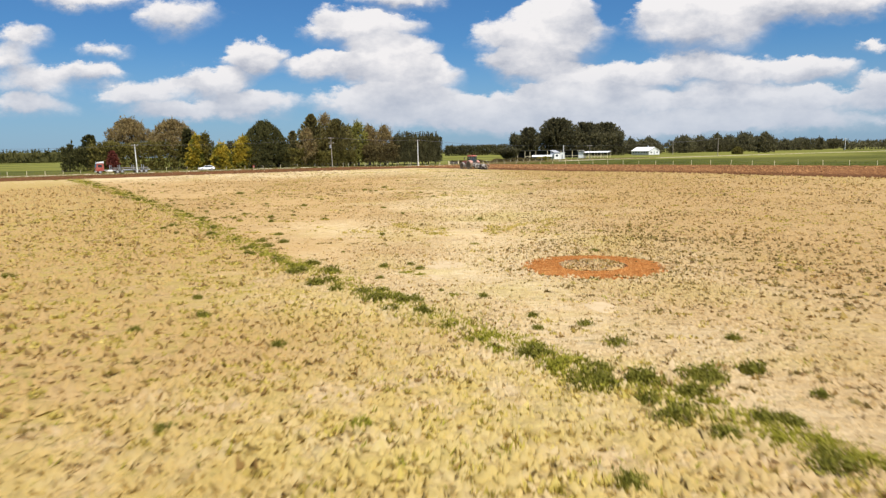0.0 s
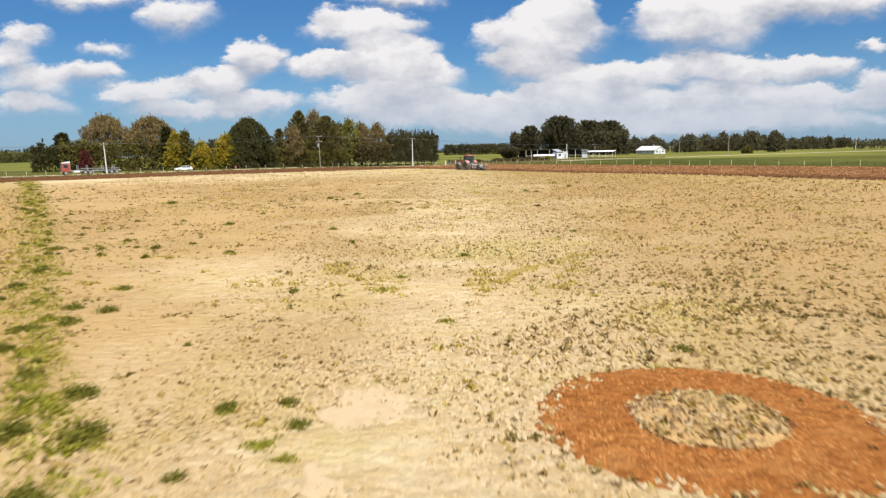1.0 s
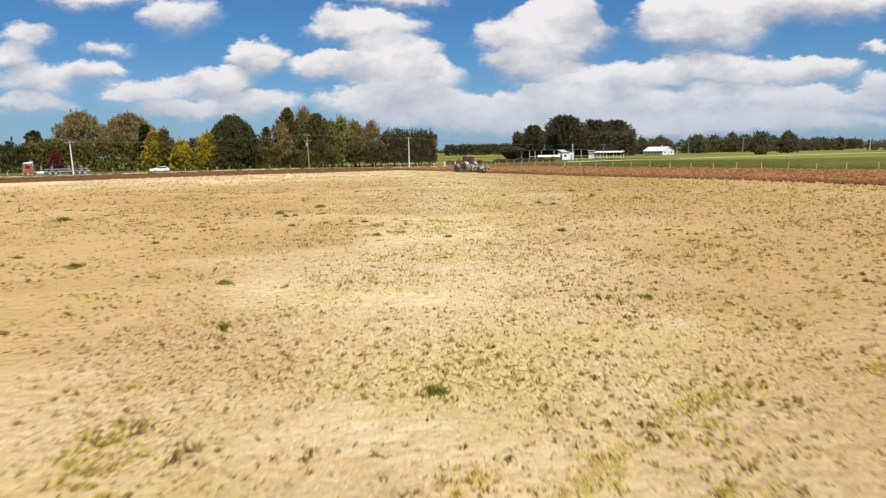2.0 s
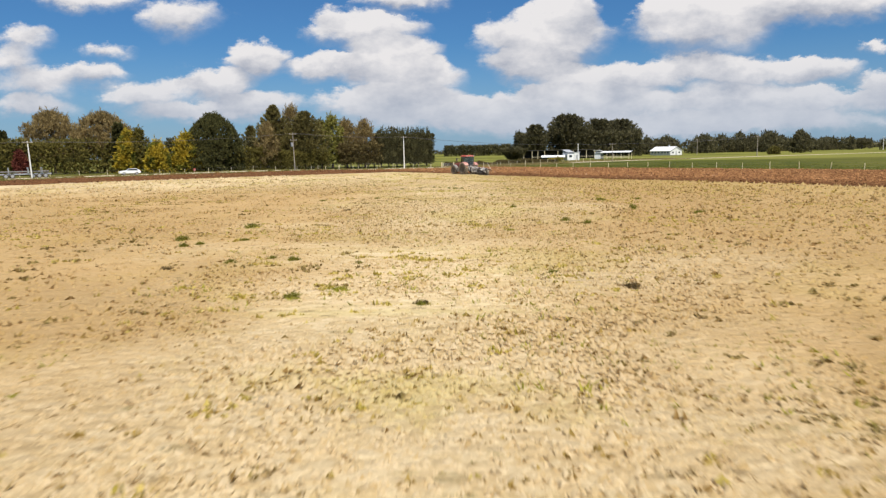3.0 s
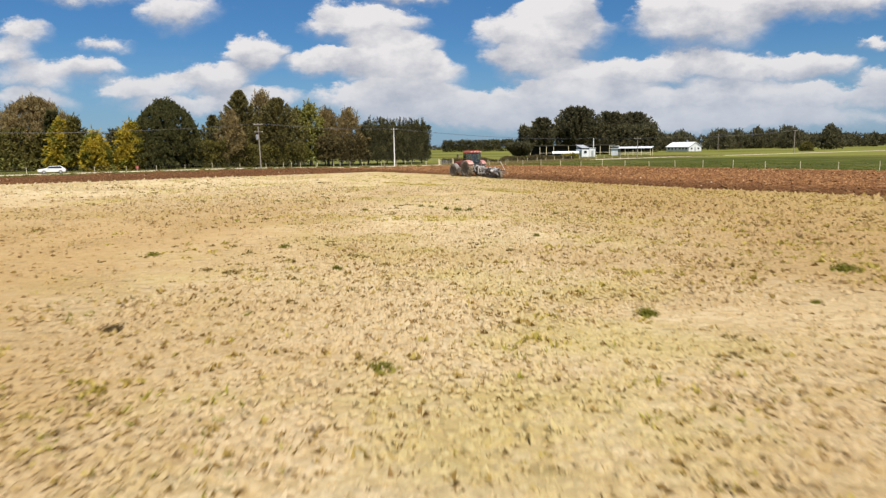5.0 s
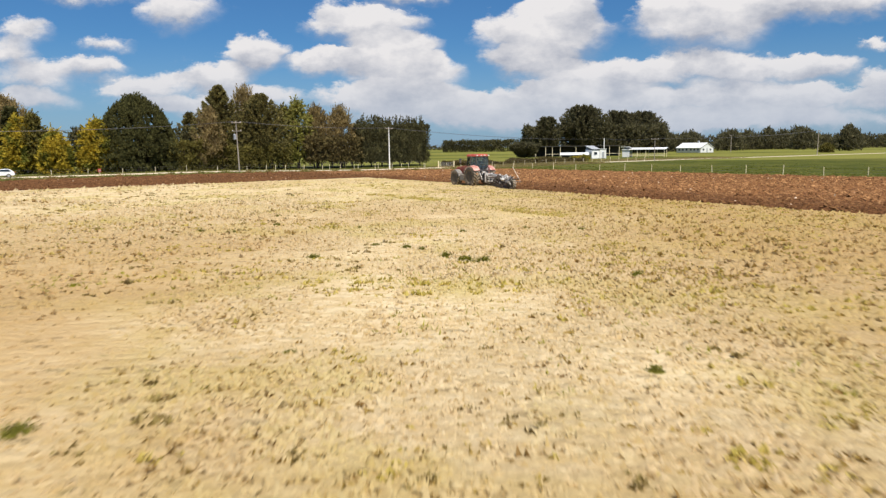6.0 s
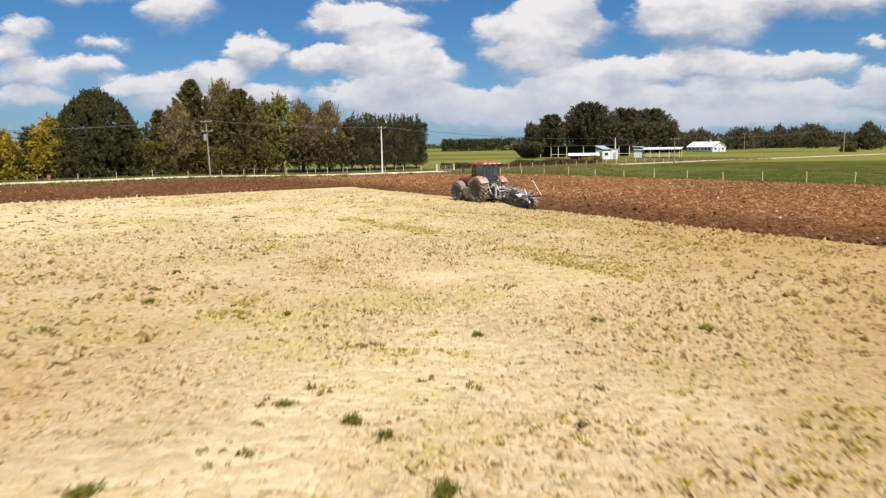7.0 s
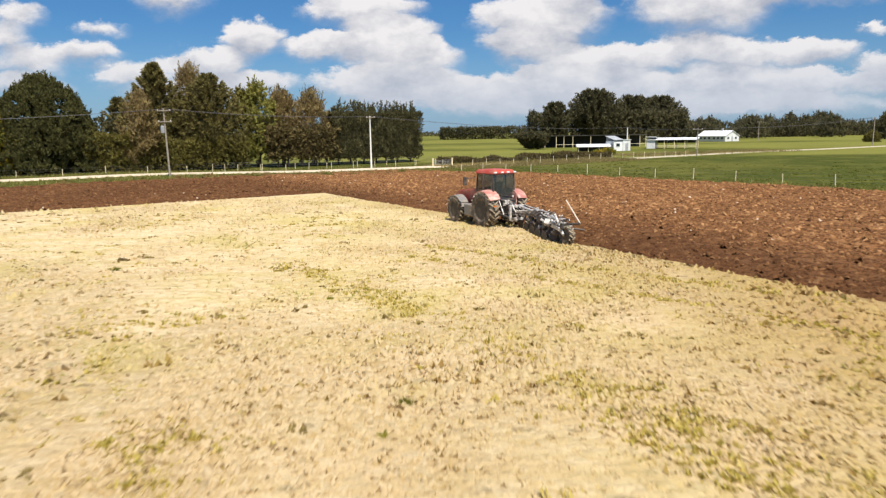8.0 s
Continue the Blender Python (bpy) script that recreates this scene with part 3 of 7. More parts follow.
def roughness(x, y):
    """How thick the dead growth stands: below 0 almost bare, above 1 rank."""
    return 0.68 + 0.42 * bump_noise(x + 100, y, 41, 2.2) + 0.5 * bump_noise(x + 100, y, 42, 7.0) + 0.022 * np.clip(x, -10, 22) + 0.6 * (0.837 * x + 0.548 * y < 8.5)


def stubble_field():
    def place(A, B):
        x, y, _ = on_plan(A, B, 0)
        near = np.clip((np.hypot(x - 3.72, y - 25.2) - 2.8) / 2.0, 0, 1)
        z = 0.035 * bump_noise(A, B, 3, 3.0) + 0.02 * bump_noise(A, B, 4, 0.9)
        z = z * near - 0.012 * (1 - near)
        edge = np.where(A < TAIL_A - 0.6, NEW_B, OLD_B)
        return on_plan(A, np.minimum(B, edge + 0.25 * bump_noise(A, B, 5, 0.8)), z)

    bs = np.concatenate([np.arange(-190, -20, 4.0), np.arange(-20, 95, 0.8)])
    bs = np.append(bs[bs < OLD_B - 0.4], OLD_B)
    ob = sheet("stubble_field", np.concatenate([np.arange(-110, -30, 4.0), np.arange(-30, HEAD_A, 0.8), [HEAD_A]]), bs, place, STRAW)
    co = np.zeros(len(ob.data.vertices) * 3, np.float32)
    ob.data.vertices.foreach_get("co", co)
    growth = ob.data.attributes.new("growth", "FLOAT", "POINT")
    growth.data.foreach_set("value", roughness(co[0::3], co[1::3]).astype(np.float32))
    return tagged(ob, "pale straw-coloured dead grass stubble field", "field", kind="structure")


stubble_field()


def soil_height(a, b, turned):
    """Furrow slices and clods; turned: slices running along b instead of a."""
    run = np.where(turned, a - HEAD_A, b - NEW_B)
    z = 0.06 * np.sin(run * 2 * np.pi / 0.75 + 1.5 * bump_noise(a, b, 7, 2.5)) + 0.08 * bump_noise(a, b, 8, 0.6)
    return np.maximum(z + 0.05 * bump_noise(a, b, 9, 1.6) + 0.07 * bump_noise(a, b, 6, 0.3) + 0.09, -0.03)


def ploughed_strip():
    def place(A, S):
        lo = np.where(A < TAIL_A, NEW_B, OLD_B)
        hi = grass_b(A)
        B = lo - 0.7 + S * (hi - lo + 0.7)
        z = np.where(B < lo + 0.1, -0.05, soil_height(A, B, False))
        return on_plan(A, B + 0.12 * bump_noise(A, B, 10, 0.7), np.where(S > 0.99, -0.08, z))

    ob = sheet("ploughed_strip", np.concatenate([np.arange(-40, 60, 1.2), np.arange(60, 200, 0.36), [206]]), np.linspace(0, 1, 130), place, SOIL)
    tagged(ob, "freshly ploughed reddish brown soil in rough furrows", "soil", kind="structure")

    def place_head(S, B):
        A = HEAD_A - 0.6 + S * (soil_end(B) - HEAD_A + 0.6)
        z = np.where(A < HEAD_A + 0.1, -0.05, soil_height(A, B, True) - 0.02)
        return on_plan(A + 0.3 * bump_noise(A, B, 14, 1.1) * (S > 0.03), B, np.where(S > 0.985, -0.08, z))

    ob = sheet("ploughed_headland", np.linspace(0, 1, 100), np.concatenate([np.arange(-190, -10, 3.0), np.arange(-10, 93.2, 0.4)]), place_head, SOIL)
    tagged(ob, "ploughed brown headland beside the road", "soil", kind="structure")


ploughed_strip()


def gravel_road():
    b = np.concatenate([np.arange(-900, -100, 25.0), np.arange(-100, 150, 2.0)])
    s = np.array([-3.3, -2.9, -1.5, 0, 1.5, 2.9, 3.3])

    def place(B, S):
        z = np.where(np.abs(S) > 3.1, -0.1, 0.05 - 0.006 * S * S) + 0.012 * bump_noise(B, S, 21, 1.3)
        return on_plan(road_a(B) + S + 0.25 * bump_noise(B, S * 0 + 3, 22, 6.0) * (np.abs(S) > 2.5), B, z)

    tagged(sheet("road", b, s, place, GRAVEL), "pale gravel country road along the field", "road", kind="structure")


gravel_road()


def farm_track():
    # from the farm buildings out to the right
    pts = [Vector((33, 262, 0)), Vector((47, 273, 0)), Vector((66, 288, 0)), Vector((90, 302, 0)), Vector((130, 330, 0)), Vector((300, 440, 0))]
    us, vs = np.linspace(0, 1, 60), np.array([-1.9, -1.5, 0, 1.5, 1.9])
    along = np.linspace(0, 1, len(pts))
    xs, ys = np.array([p.x for p in pts]), np.array([p.y for p in pts])

    def place(U, S):
        x, y = np.interp(U, along, xs), np.interp(U, along, ys)
        return x - 0.6 * S, y + 0.8 * S, np.where(np.abs(S) > 1.7, -0.1, 0.02) + 0.0 * U

    tagged(sheet("farm_track", us, vs, place, TRACK), "pale gravel farm track across the pasture", "track", kind="structure")


farm_track()


def soil_ring():
    cx, cy = 3.72, 25.2
    t = np.linspace(0, 2 * np.pi, 361)
    r = np.linspace(0.0, 1, 26)

    def place(T, R):
        edge = 2.66 + 0.13 * bump_noise(np.cos(T) * 3 + 9, np.sin(T) * 3 + 9, 31, 1.3) + 0.07 * bump_noise(np.cos(T) * 3 + 9, np.sin(T) * 3 + 9, 32, 0.35) + 0.04 * bump_noise(np.cos(T) * 3 + 9, np.sin(T) * 3 + 9, 38, 0.12)
        inner = 1.16 + 0.06 * bump_noise(np.cos(T) * 3 + 9, np.sin(T) * 3 + 9, 33, 0.4)
        rad = inner + R * (edge - inner)
        x, y = cx + rad * np.cos(T), cy + rad * np.sin(T)
        z = 0.014 + 0.012 * bump_noise(x, y, 34, 0.35) + 0.012 * bump_noise(x, y, 36, 0.13) + 0.012 * bump_noise(x, y, 37, 0.06)
        return x, y, np.where(R > 0.97, -0.04, z)

    tagged(sheet("soil_ring", t, r, place, RING_SOIL), "ring of bare orange soil worn into the stubble", "soil patch", kind="structure")

    def place_mid(T, R):
        rad = R * (1.21 + 0.06 * bump_noise(np.cos(T) * 3 + 9, np.sin(T) * 3 + 9, 33, 0.4))
        x, y = cx + rad * np.cos(T), cy + rad * np.sin(T)
        return x, y, 0.085 * (1 - R ** 6) + 0.02 * bump_noise(x, y, 35, 0.2) + 0.015 * bump_noise(x, y, 36, 0.08)

    tagged(sheet("straw_mound", t, r[::2], place_mid, STRAW_MAT), "low round mound of flattened straw inside the soil ring", "straw mound", kind="structure")


soil_ring()


# ---- grass, clods and weeds ----
def blades(rng, base, height, width, lean, count):
    """count thin blades at each base; corners and triangles."""
    n = len(base) * count
    root = np.repeat(base, count, 0) + np.stack([rng.normal(0, 1, n), rng.normal(0, 1, n), np.zeros(n)], -1) * (0.35 * np.repeat(height, count))[:, None]
    h = np.repeat(height, count) * rng.uniform(0.5, 1.1, n)
    az = rng.uniform(0, 2 * np.pi, n)
    tip = root + np.stack([np.cos(az) * h * lean * rng.uniform(0.3, 1.2, n), np.sin(az) * h * lean * rng.uniform(0.3, 1.2, n), h], -1)
    across = az + np.pi / 2 + rng.normal(0, 0.6, n)
    w = np.stack([np.cos(across), np.sin(across), np.zeros(n)], -1) * (h * width)[:, None]
    root[:, 2] -= 0.03
    verts = np.stack([root - w, root + w, tip], 1).reshape(-1, 3)
    return verts, np.arange(3 * n).reshape(-1, 3)


BARE = ((-1.7, 25.7, 0.75, 1.2), (-1.8, 23.4, 0.5, 0.7), (2.65, 18.4, 0.4, 0.75))


def not_in_ring(x, y):
    """Clear of the soil ring and of the bare patches."""
    r = np.hypot(x - 3.72, y - 25.2)
    ok = (r > 2.50 + 0.32 * bump_noise(x + 20, y, 39, 0.5) + 0.22 * bump_noise(x + 20, y, 37, 0.17))
    for cx, cy, rx, ry in BARE:
        ok &= np.hypot((x - cx) / rx, (y - cy) / ry) > 0.5 + 0.5 * bump_noise(x + 20, y, 40, 0.3)
    return ok


def bare_patches():
    for cx, cy, rx, ry in BARE:
        def place(T, R):
            rad = R * (1 + 0.18 * bump_noise(np.cos(T) * 2 + 9, np.sin(T) * 2 + 9 + cy, 43, 0.7) + 0.1 * bump_noise(np.cos(T) * 2 + 9, np.sin(T) * 2 + 9 + cy, 44, 0.2))
            x, y = cx + rx * rad * np.cos(T), cy + ry * rad * np.sin(T)
            return x, y, np.where(R > 0.97, -0.05, 0.03 + 0.006 * bump_noise(x, y, 45, 0.1))

        ob = sheet("bare_patch", np.linspace(0, 2 * np.pi, 73), np.linspace(0, 1, 14), place, PALE_DUST)
        tagged(ob, "small pale bare patch of dusty earth in stubble", "soil patch", kind="structure")


bare_patches()


OCTA = np.array([(1, 0, 0), (-1, 0, 0), (0, 1, 0), (0, -1, 0), (0, 0, 1), (0, 0, -1)], float)
OCTA_F = np.array([(0, 2, 4), (2, 1, 4), (1, 3, 4), (3, 0, 4), (0, 3, 5), (2, 0, 5)])


def clod_heap(rng, x, y, z, size):
    n = len(x)
    v = OCTA[None] * rng.uniform(0.55, 1.25, (n, 6, 1)) + rng.normal(0, 0.18, (n, 6, 3))
    t = rng.uniform(0, 2 * np.pi, n)
    c, s = np.cos(t)[:, None], np.sin(t)[:, None]
    v = np.stack([v[..., 0] * c - v[..., 1] * s, v[..., 0] * s + v[..., 1] * c, v[..., 2] * 0.75], -1)
    v = v * size[:, None, None] + np.stack([x, y, z], -1)[:, None]
    f = OCTA_F[None] + (np.arange(n) * 6)[:, None, None]
    return v.reshape(-1, 3), f.reshape(-1, 3)


def tufts(rng, x, y, z, wide, tall, lean=0.5, along=None):
    """Upright four-sided tufts, each with a point of its own."""
    n = len(x)
    t = rng.uniform(0, 2 * np.pi, n)
    v = np.zeros((n, 5, 3))
    for i in range(4):
        r = wide * rng.uniform(0.6, 1.3, n)
        v[:, i, 0], v[:, i, 1], v[:, i, 2] = r * np.cos(t + i * 1.57), r * np.sin(t + i * 1.57), -0.03
    v[:, 4, 0], v[:, 4, 1], v[:, 4, 2] = tall * lean * rng.normal(0, 1, n), tall * lean * rng.normal(0, 1, n), tall
    if along is not None:
        # drawn out along the heading given for each
        c, s = np.cos(along)[:, None], np.sin(along)[:, None]
        p, q = v[..., 0] * 1.9, v[..., 1] * 0.8
        v[..., 0], v[..., 1] = p * c - q * s, p * s + q * c
    v += np.stack([x, y, z], -1)[:, None]
    f = np.array([(0, 1, 4), (1, 2, 4), (2, 3, 4), (3, 0, 4)])[None] + (np.arange(n) * 5)[:, None, None]
    return v.reshape(-1, 3), f.reshape(-1, 3)


def fans(rng, x, y, z, wide, tall, lean=0.8, count=4):
    """Tufts of flat blades that spread from one root."""
    n = len(x)
    t = rng.uniform(0, 2 * np.pi, n)
    v = np.zeros((n, 1 + 2 * count, 3))
    v[:, 0, 2] = -0.02
    for i in range(count):
        w = t + i * 2 * np.pi / count + rng.normal(0, 0.4, n)
        r = wide * rng.uniform(0.7, 1.5, n)
        v[:, 1 + i, 0], v[:, 1 + i, 1], v[:, 1 + i, 2] = r * np.cos(w), r * np.sin(w), rng.uniform(-0.01, 0.3, n) * tall
        h = tall * rng.uniform(0.6, 1.2, n)
        q = w + rng.choice((-0.9, 0.9), n)
        k = h * lean * rng.uniform(0.2, 1.3, n)
        v[:, 1 + count + i, 0], v[:, 1 + count + i, 1], v[:, 1 + count + i, 2] = k * np.cos(q), k * np.sin(q), h
    v += np.stack([x, y, z], -1)[:, None]
    f = np.array([(0, 1 + i, 1 + count + i) for i in range(count)])[None] + (np.arange(n) * (1 + 2 * count))[:, None, None]
    return v.reshape(-1, 3), f.reshape(-1, 3)


def hummocks(rng, x, y, z, wide, tall, sides=5):
    """Low matted tussocks: a ragged ring and an apex off its middle."""
    n = len(x)
    t = rng.uniform(0, 2 * np.pi, n)
    v = np.zeros((n, sides + 1, 3))
    for i in range(sides):
        w = t + i * 2 * np.pi / sides + rng.normal(0, 0.25, n)
        r = wide * rng.uniform(0.55, 1.45, n)
        v[:, i, 0], v[:, i, 1], v[:, i, 2] = r * np.cos(w), r * np.sin(w), rng.uniform(-0.35, 0.15, n) * tall
    v[:, sides, 0], v[:, sides, 1], v[:, sides, 2] = wide * 0.4 * rng.normal(0, 1, n), wide * 0.4 * rng.normal(0, 1, n), tall
    v += np.stack([x, y, z], -1)[:, None]
    f = np.array([(i, (i + 1) % sides, sides) for i in range(sides)])[None] + (np.arange(n) * (sides + 1))[:, None, None]
    return v.reshape(-1, 3), f.reshape(-1, 3)


def stubble_tufts():
    """Matted dead grass in small tussocks all over the field, in faint rows, with stalks standing in it."""
    rng = np.random.default_rng(11)
    for name, label, share, shape in (("stubble_tussocks", "matted pale straw tussocks all over the field", 1.0, "mat"), ("stubble_tufts", "short dead straw stalks standing all over the field", 0.42, "stalk"),
                                      ("dark_stalks", "short dark stalks scattered through the stubble", 0.20, "dark")):
        vs, fs, k = [], [], 0
        for n, inner, outer, far, size, count in ((125000, 0, 7.5, 180, 0.045, 4), (66000, 7.5, 27, 186, 0.061, 4), (26000, 27, 64, 186, 0.10, 3)):
            n = int(n * share)
            x, y = rng.uniform(inner, outer, n) * rng.choice((-1, 1), n), rng.uniform(3, far, n)
            a, b = ab(x, y)
            # drilled rows, a hand's width apart
            row = rng.uniform(0, 1, n) < 0.6
            b = np.where(row, np.round(b / 0.24) * 0.24 + rng.normal(0, 0.035, n), b)
            x, y, _ = on_plan(a, b, 0 * a)
            edge = np.where(a < TAIL_A - 0.6, NEW_B, OLD_B)
            thick = roughness(x, y)
            keep = (b < edge - 0.1) & (a < HEAD_A) & not_in_ring(x, y) & (thick - (0.5 * ease(y, 95, 125) * (1 - 1.6 * ease(x, 0, 7)) + 0.75 * (b < 8.0) if shape == "dark" else 0) > rng.uniform(*((0.05, 1.7) if shape == "dark" else (-0.5, 0.7)), n))
            x, y, thick = x[keep], y[keep], np.clip(thick[keep], 0.1, 1.2)
            s = size * rng.uniform(0.5, 1.5, len(x)) * (0.62 + 0.42 * thick) * (1 + 0.3 * ease(y, 95, 120) + 0.3 * (0.837 * x + 0.548 * y < 8))
            if shape == "mat":
                v, f = hummocks(rng, x, y, swell(x, y), s * 1.25, s * rng.uniform(0.6, 1.9, len(x)), count)
            else:
                lift = 0.01 if shape == "dark" else 0.0
                v, f = fans(rng, x, y, swell(x, y) + lift, s * 1.5, s * rng.uniform(0.6, 1.9, len(x)), 1.0, 3)
            vs.append(v), fs.append(f + k)
            k += len(v)
        ob = new(name, mesh_from(name, np.concatenate(vs), np.concatenate(fs), DARK_STALK if shape == "dark" else STRAW_CLUMP))
        tagged(ob, label, "stubble", kind="stuff")


stubble_tufts()


def dead_clumps():
    """Darker clumps of dead weeds, scattered in drifts."""
    rng = np.random.default_rng(16)
    n = 7600
    x, y = rng.uniform(-45, 45, n), rng.uniform(5, 175, n)
    # many about the trodden ring
    x[:1500], y[:1500] = rng.normal(8.5, 4.0, 1500), rng.normal(29.0, 7.0, 1500)
    a, b = ab(x, y)
    edge = np.where(a < TAIL_A - 0.6, NEW_B, OLD_B)
    keep = (b < edge - 0.5) & (a < HEAD_A - 0.5) & not_in_ring(x, y) & np.where(np.arange(n) < 1500, rng.uniform(0, 1, n) < 0.3, bump_noise(x + 100, y, 46, 5.0) + 0.6 * bump_noise(x + 100, y, 47, 1.5) > rng.uniform(-0.3, 0.9, n))
    loose = np.repeat(np.where(np.arange(n) < 1500, 3.5, 1.3)[keep], 7)
    x, y = np.repeat(x[keep], 7), np.repeat(y[keep], 7)
    s = np.repeat(rng.uniform(0.5, 1.3, keep.sum()), 7)
    x, y = x + rng.normal(0, 0.13, len(x)) * s * loose, y + rng.normal(0, 0.10, len(x)) * s * loose
    size = 0.05 * s * rng.uniform(0.5, 1.4, len(x))
    v, f = fans(rng, x, y, swell(x, y) + 0.01, size * 1.25, size * rng.uniform(0.8, 1.8, len(x)))
    ob = new("dead_weeds", mesh_from("dead_weeds", v, f, DEAD_WEED))
    tagged(ob, "brown and olive clumps of dead weeds in the stubble", "weeds", kind="stuff")


dead_clumps()

# greener drifts: ends in metres along and across the plough lines, half width, clumps
DRIFTS = ((133, 77.1, 121, 78.2, 0.45, 90), (121, 78.2, 107, 77.0, 0.6, 110), (114, 77.3, 110, 77.6, 0.9, 60), (131, 82.5, 113, 86.6, 0.10, 90), (133, 84.6, 117, 88.9, 0.10, 90),
          (127, 68.4, 125, 72, 0.7, 35), (118, 68.5, 116, 70, 0.4, 30), (111.5, 65, 109.5, 63.6, 0.35, 34), (97, 69.8, 89, 66.3, 0.9, 90), (68, 45, 64, 44.4, 0.5, 30),
          (59.5, 36.8, 57, 37.3, 0.4, 20), (36, 17.6, 29.5, 17.4, 0.35, 45), (31.5, 21.6, 28.5, 19.2, 0.2, 26), (31.5, 26, 28, 22, 0.25, 30), (100, 55, 92, 60, 0.8, 50))


def golden_regrowth():
    """Clumps of yellow-olive regrowth, in drifts and strewn between them."""
    rng = np.random.default_rng(17)
    n = 10000
    x, y = rng.uniform(-30, 30, n), rng.uniform(5, 172, n)
    a, b = ab(x, y)
    edge = np.where(a < TAIL_A - 0.6, NEW_B, OLD_B)
    keep = (b < edge - 0.5) & (a < HEAD_A - 0.5) & not_in_ring(x, y) & (bump_noise(x + 100, y, 48, 3.5) + 0.7 * bump_noise(x + 100, y, 49, 1.0) + 1.1 * (b < 8.0) + 0.35 * ease(x, 0, 9) * ease(y, 60, 95) > rng.uniform(0.05, 1.0, n))
    xs, ys = [x[keep]], [y[keep]]
    # rank growth beyond the old furrow
    a, b = rng.uniform(-6, 60, 2600), 8.0 - 24 * rng.uniform(0, 1, 2600) ** 1.3
    x, y, _ = on_plan(a, b, 0 * a)
    keep = (y > 4) & (bump_noise(x + 100, y, 55, 1.3) > -0.1)
    xs.append(x[keep]), ys.append(y[keep])
    for a0, b0, a1, b1, w, m in DRIFTS:
        u = rng.uniform(0, 1, m)
        px, py, _ = on_plan(a0 + (a1 - a0) * u + rng.normal(0, w, m), b0 + (b1 - b0) * u + rng.normal(0, w, m), 0 * u)
        xs.append(px), ys.append(py)
    x, y = np.concatenate(xs), np.concatenate(ys)
    s = np.repeat(rng.uniform(0.5, 1.3, len(x)), 7)
    x, y = np.repeat(x, 7), np.repeat(y, 7)
    x, y = x + rng.normal(0, 0.15, len(x)) * s, y + rng.normal(0, 0.12, len(x)) * s
    size = 0.048 * s * rng.uniform(0.5, 1.4, len(x))
    v, f = fans(rng, x, y, swell(x, y) + 0.01, size * 1.25, size * rng.uniform(0.9, 2.0, len(x)))
    ob = new("golden_regrowth", mesh_from("golden_regrowth", v, f, GOLD_TUFT))
    tagged(ob, "clumps of yellow-olive regrowth in the stubble", "grass", kind="stuff")


golden_regrowth()


SLAB = np.array([(x, y, z) for z in (-1, 1) for x, y in ((-1, -1), (1, -1), (1, 1), (-1, 1))], float)
SLAB_F = np.array([(4, 5, 6), (4, 6, 7), (0, 1, 5), (0, 5, 4), (1, 2, 6), (1, 6, 5), (2, 3, 7), (2, 7, 6), (3, 0, 4), (3, 4, 7)])


def slabs(rng, x, y, z, size, along):
    """Crooked blocks of earth, longer than wide, tipped over at random."""
    n = len(x)
    v = SLAB[None] * np.array([1.35, 0.8, 0.6]) * rng.uniform(0.7, 1.2, (n, 1, 3)) + rng.normal(0, 0.22, (n, 8, 3))
    v[:, 4:, :2] *= rng.uniform(0.45, 0.9, (n, 1, 1))
    p, q = rng.normal(0, 0.45, (2, n, 1))
    v[..., 2] += p * v[..., 0] + q * v[..., 1]
    c, s = np.cos(along)[:, None], np.sin(along)[:, None]
    v = np.stack([v[..., 0] * c - v[..., 1] * s, v[..., 0] * s + v[..., 1] * c, v[..., 2]], -1)
    v = v * size[:, None, None] + np.stack([x, y, z], -1)[:, None]
    f = SLAB_F[None] + (np.arange(n) * 8)[:, None, None]
    return v.reshape(-1, 3), f.reshape(-1, 3)


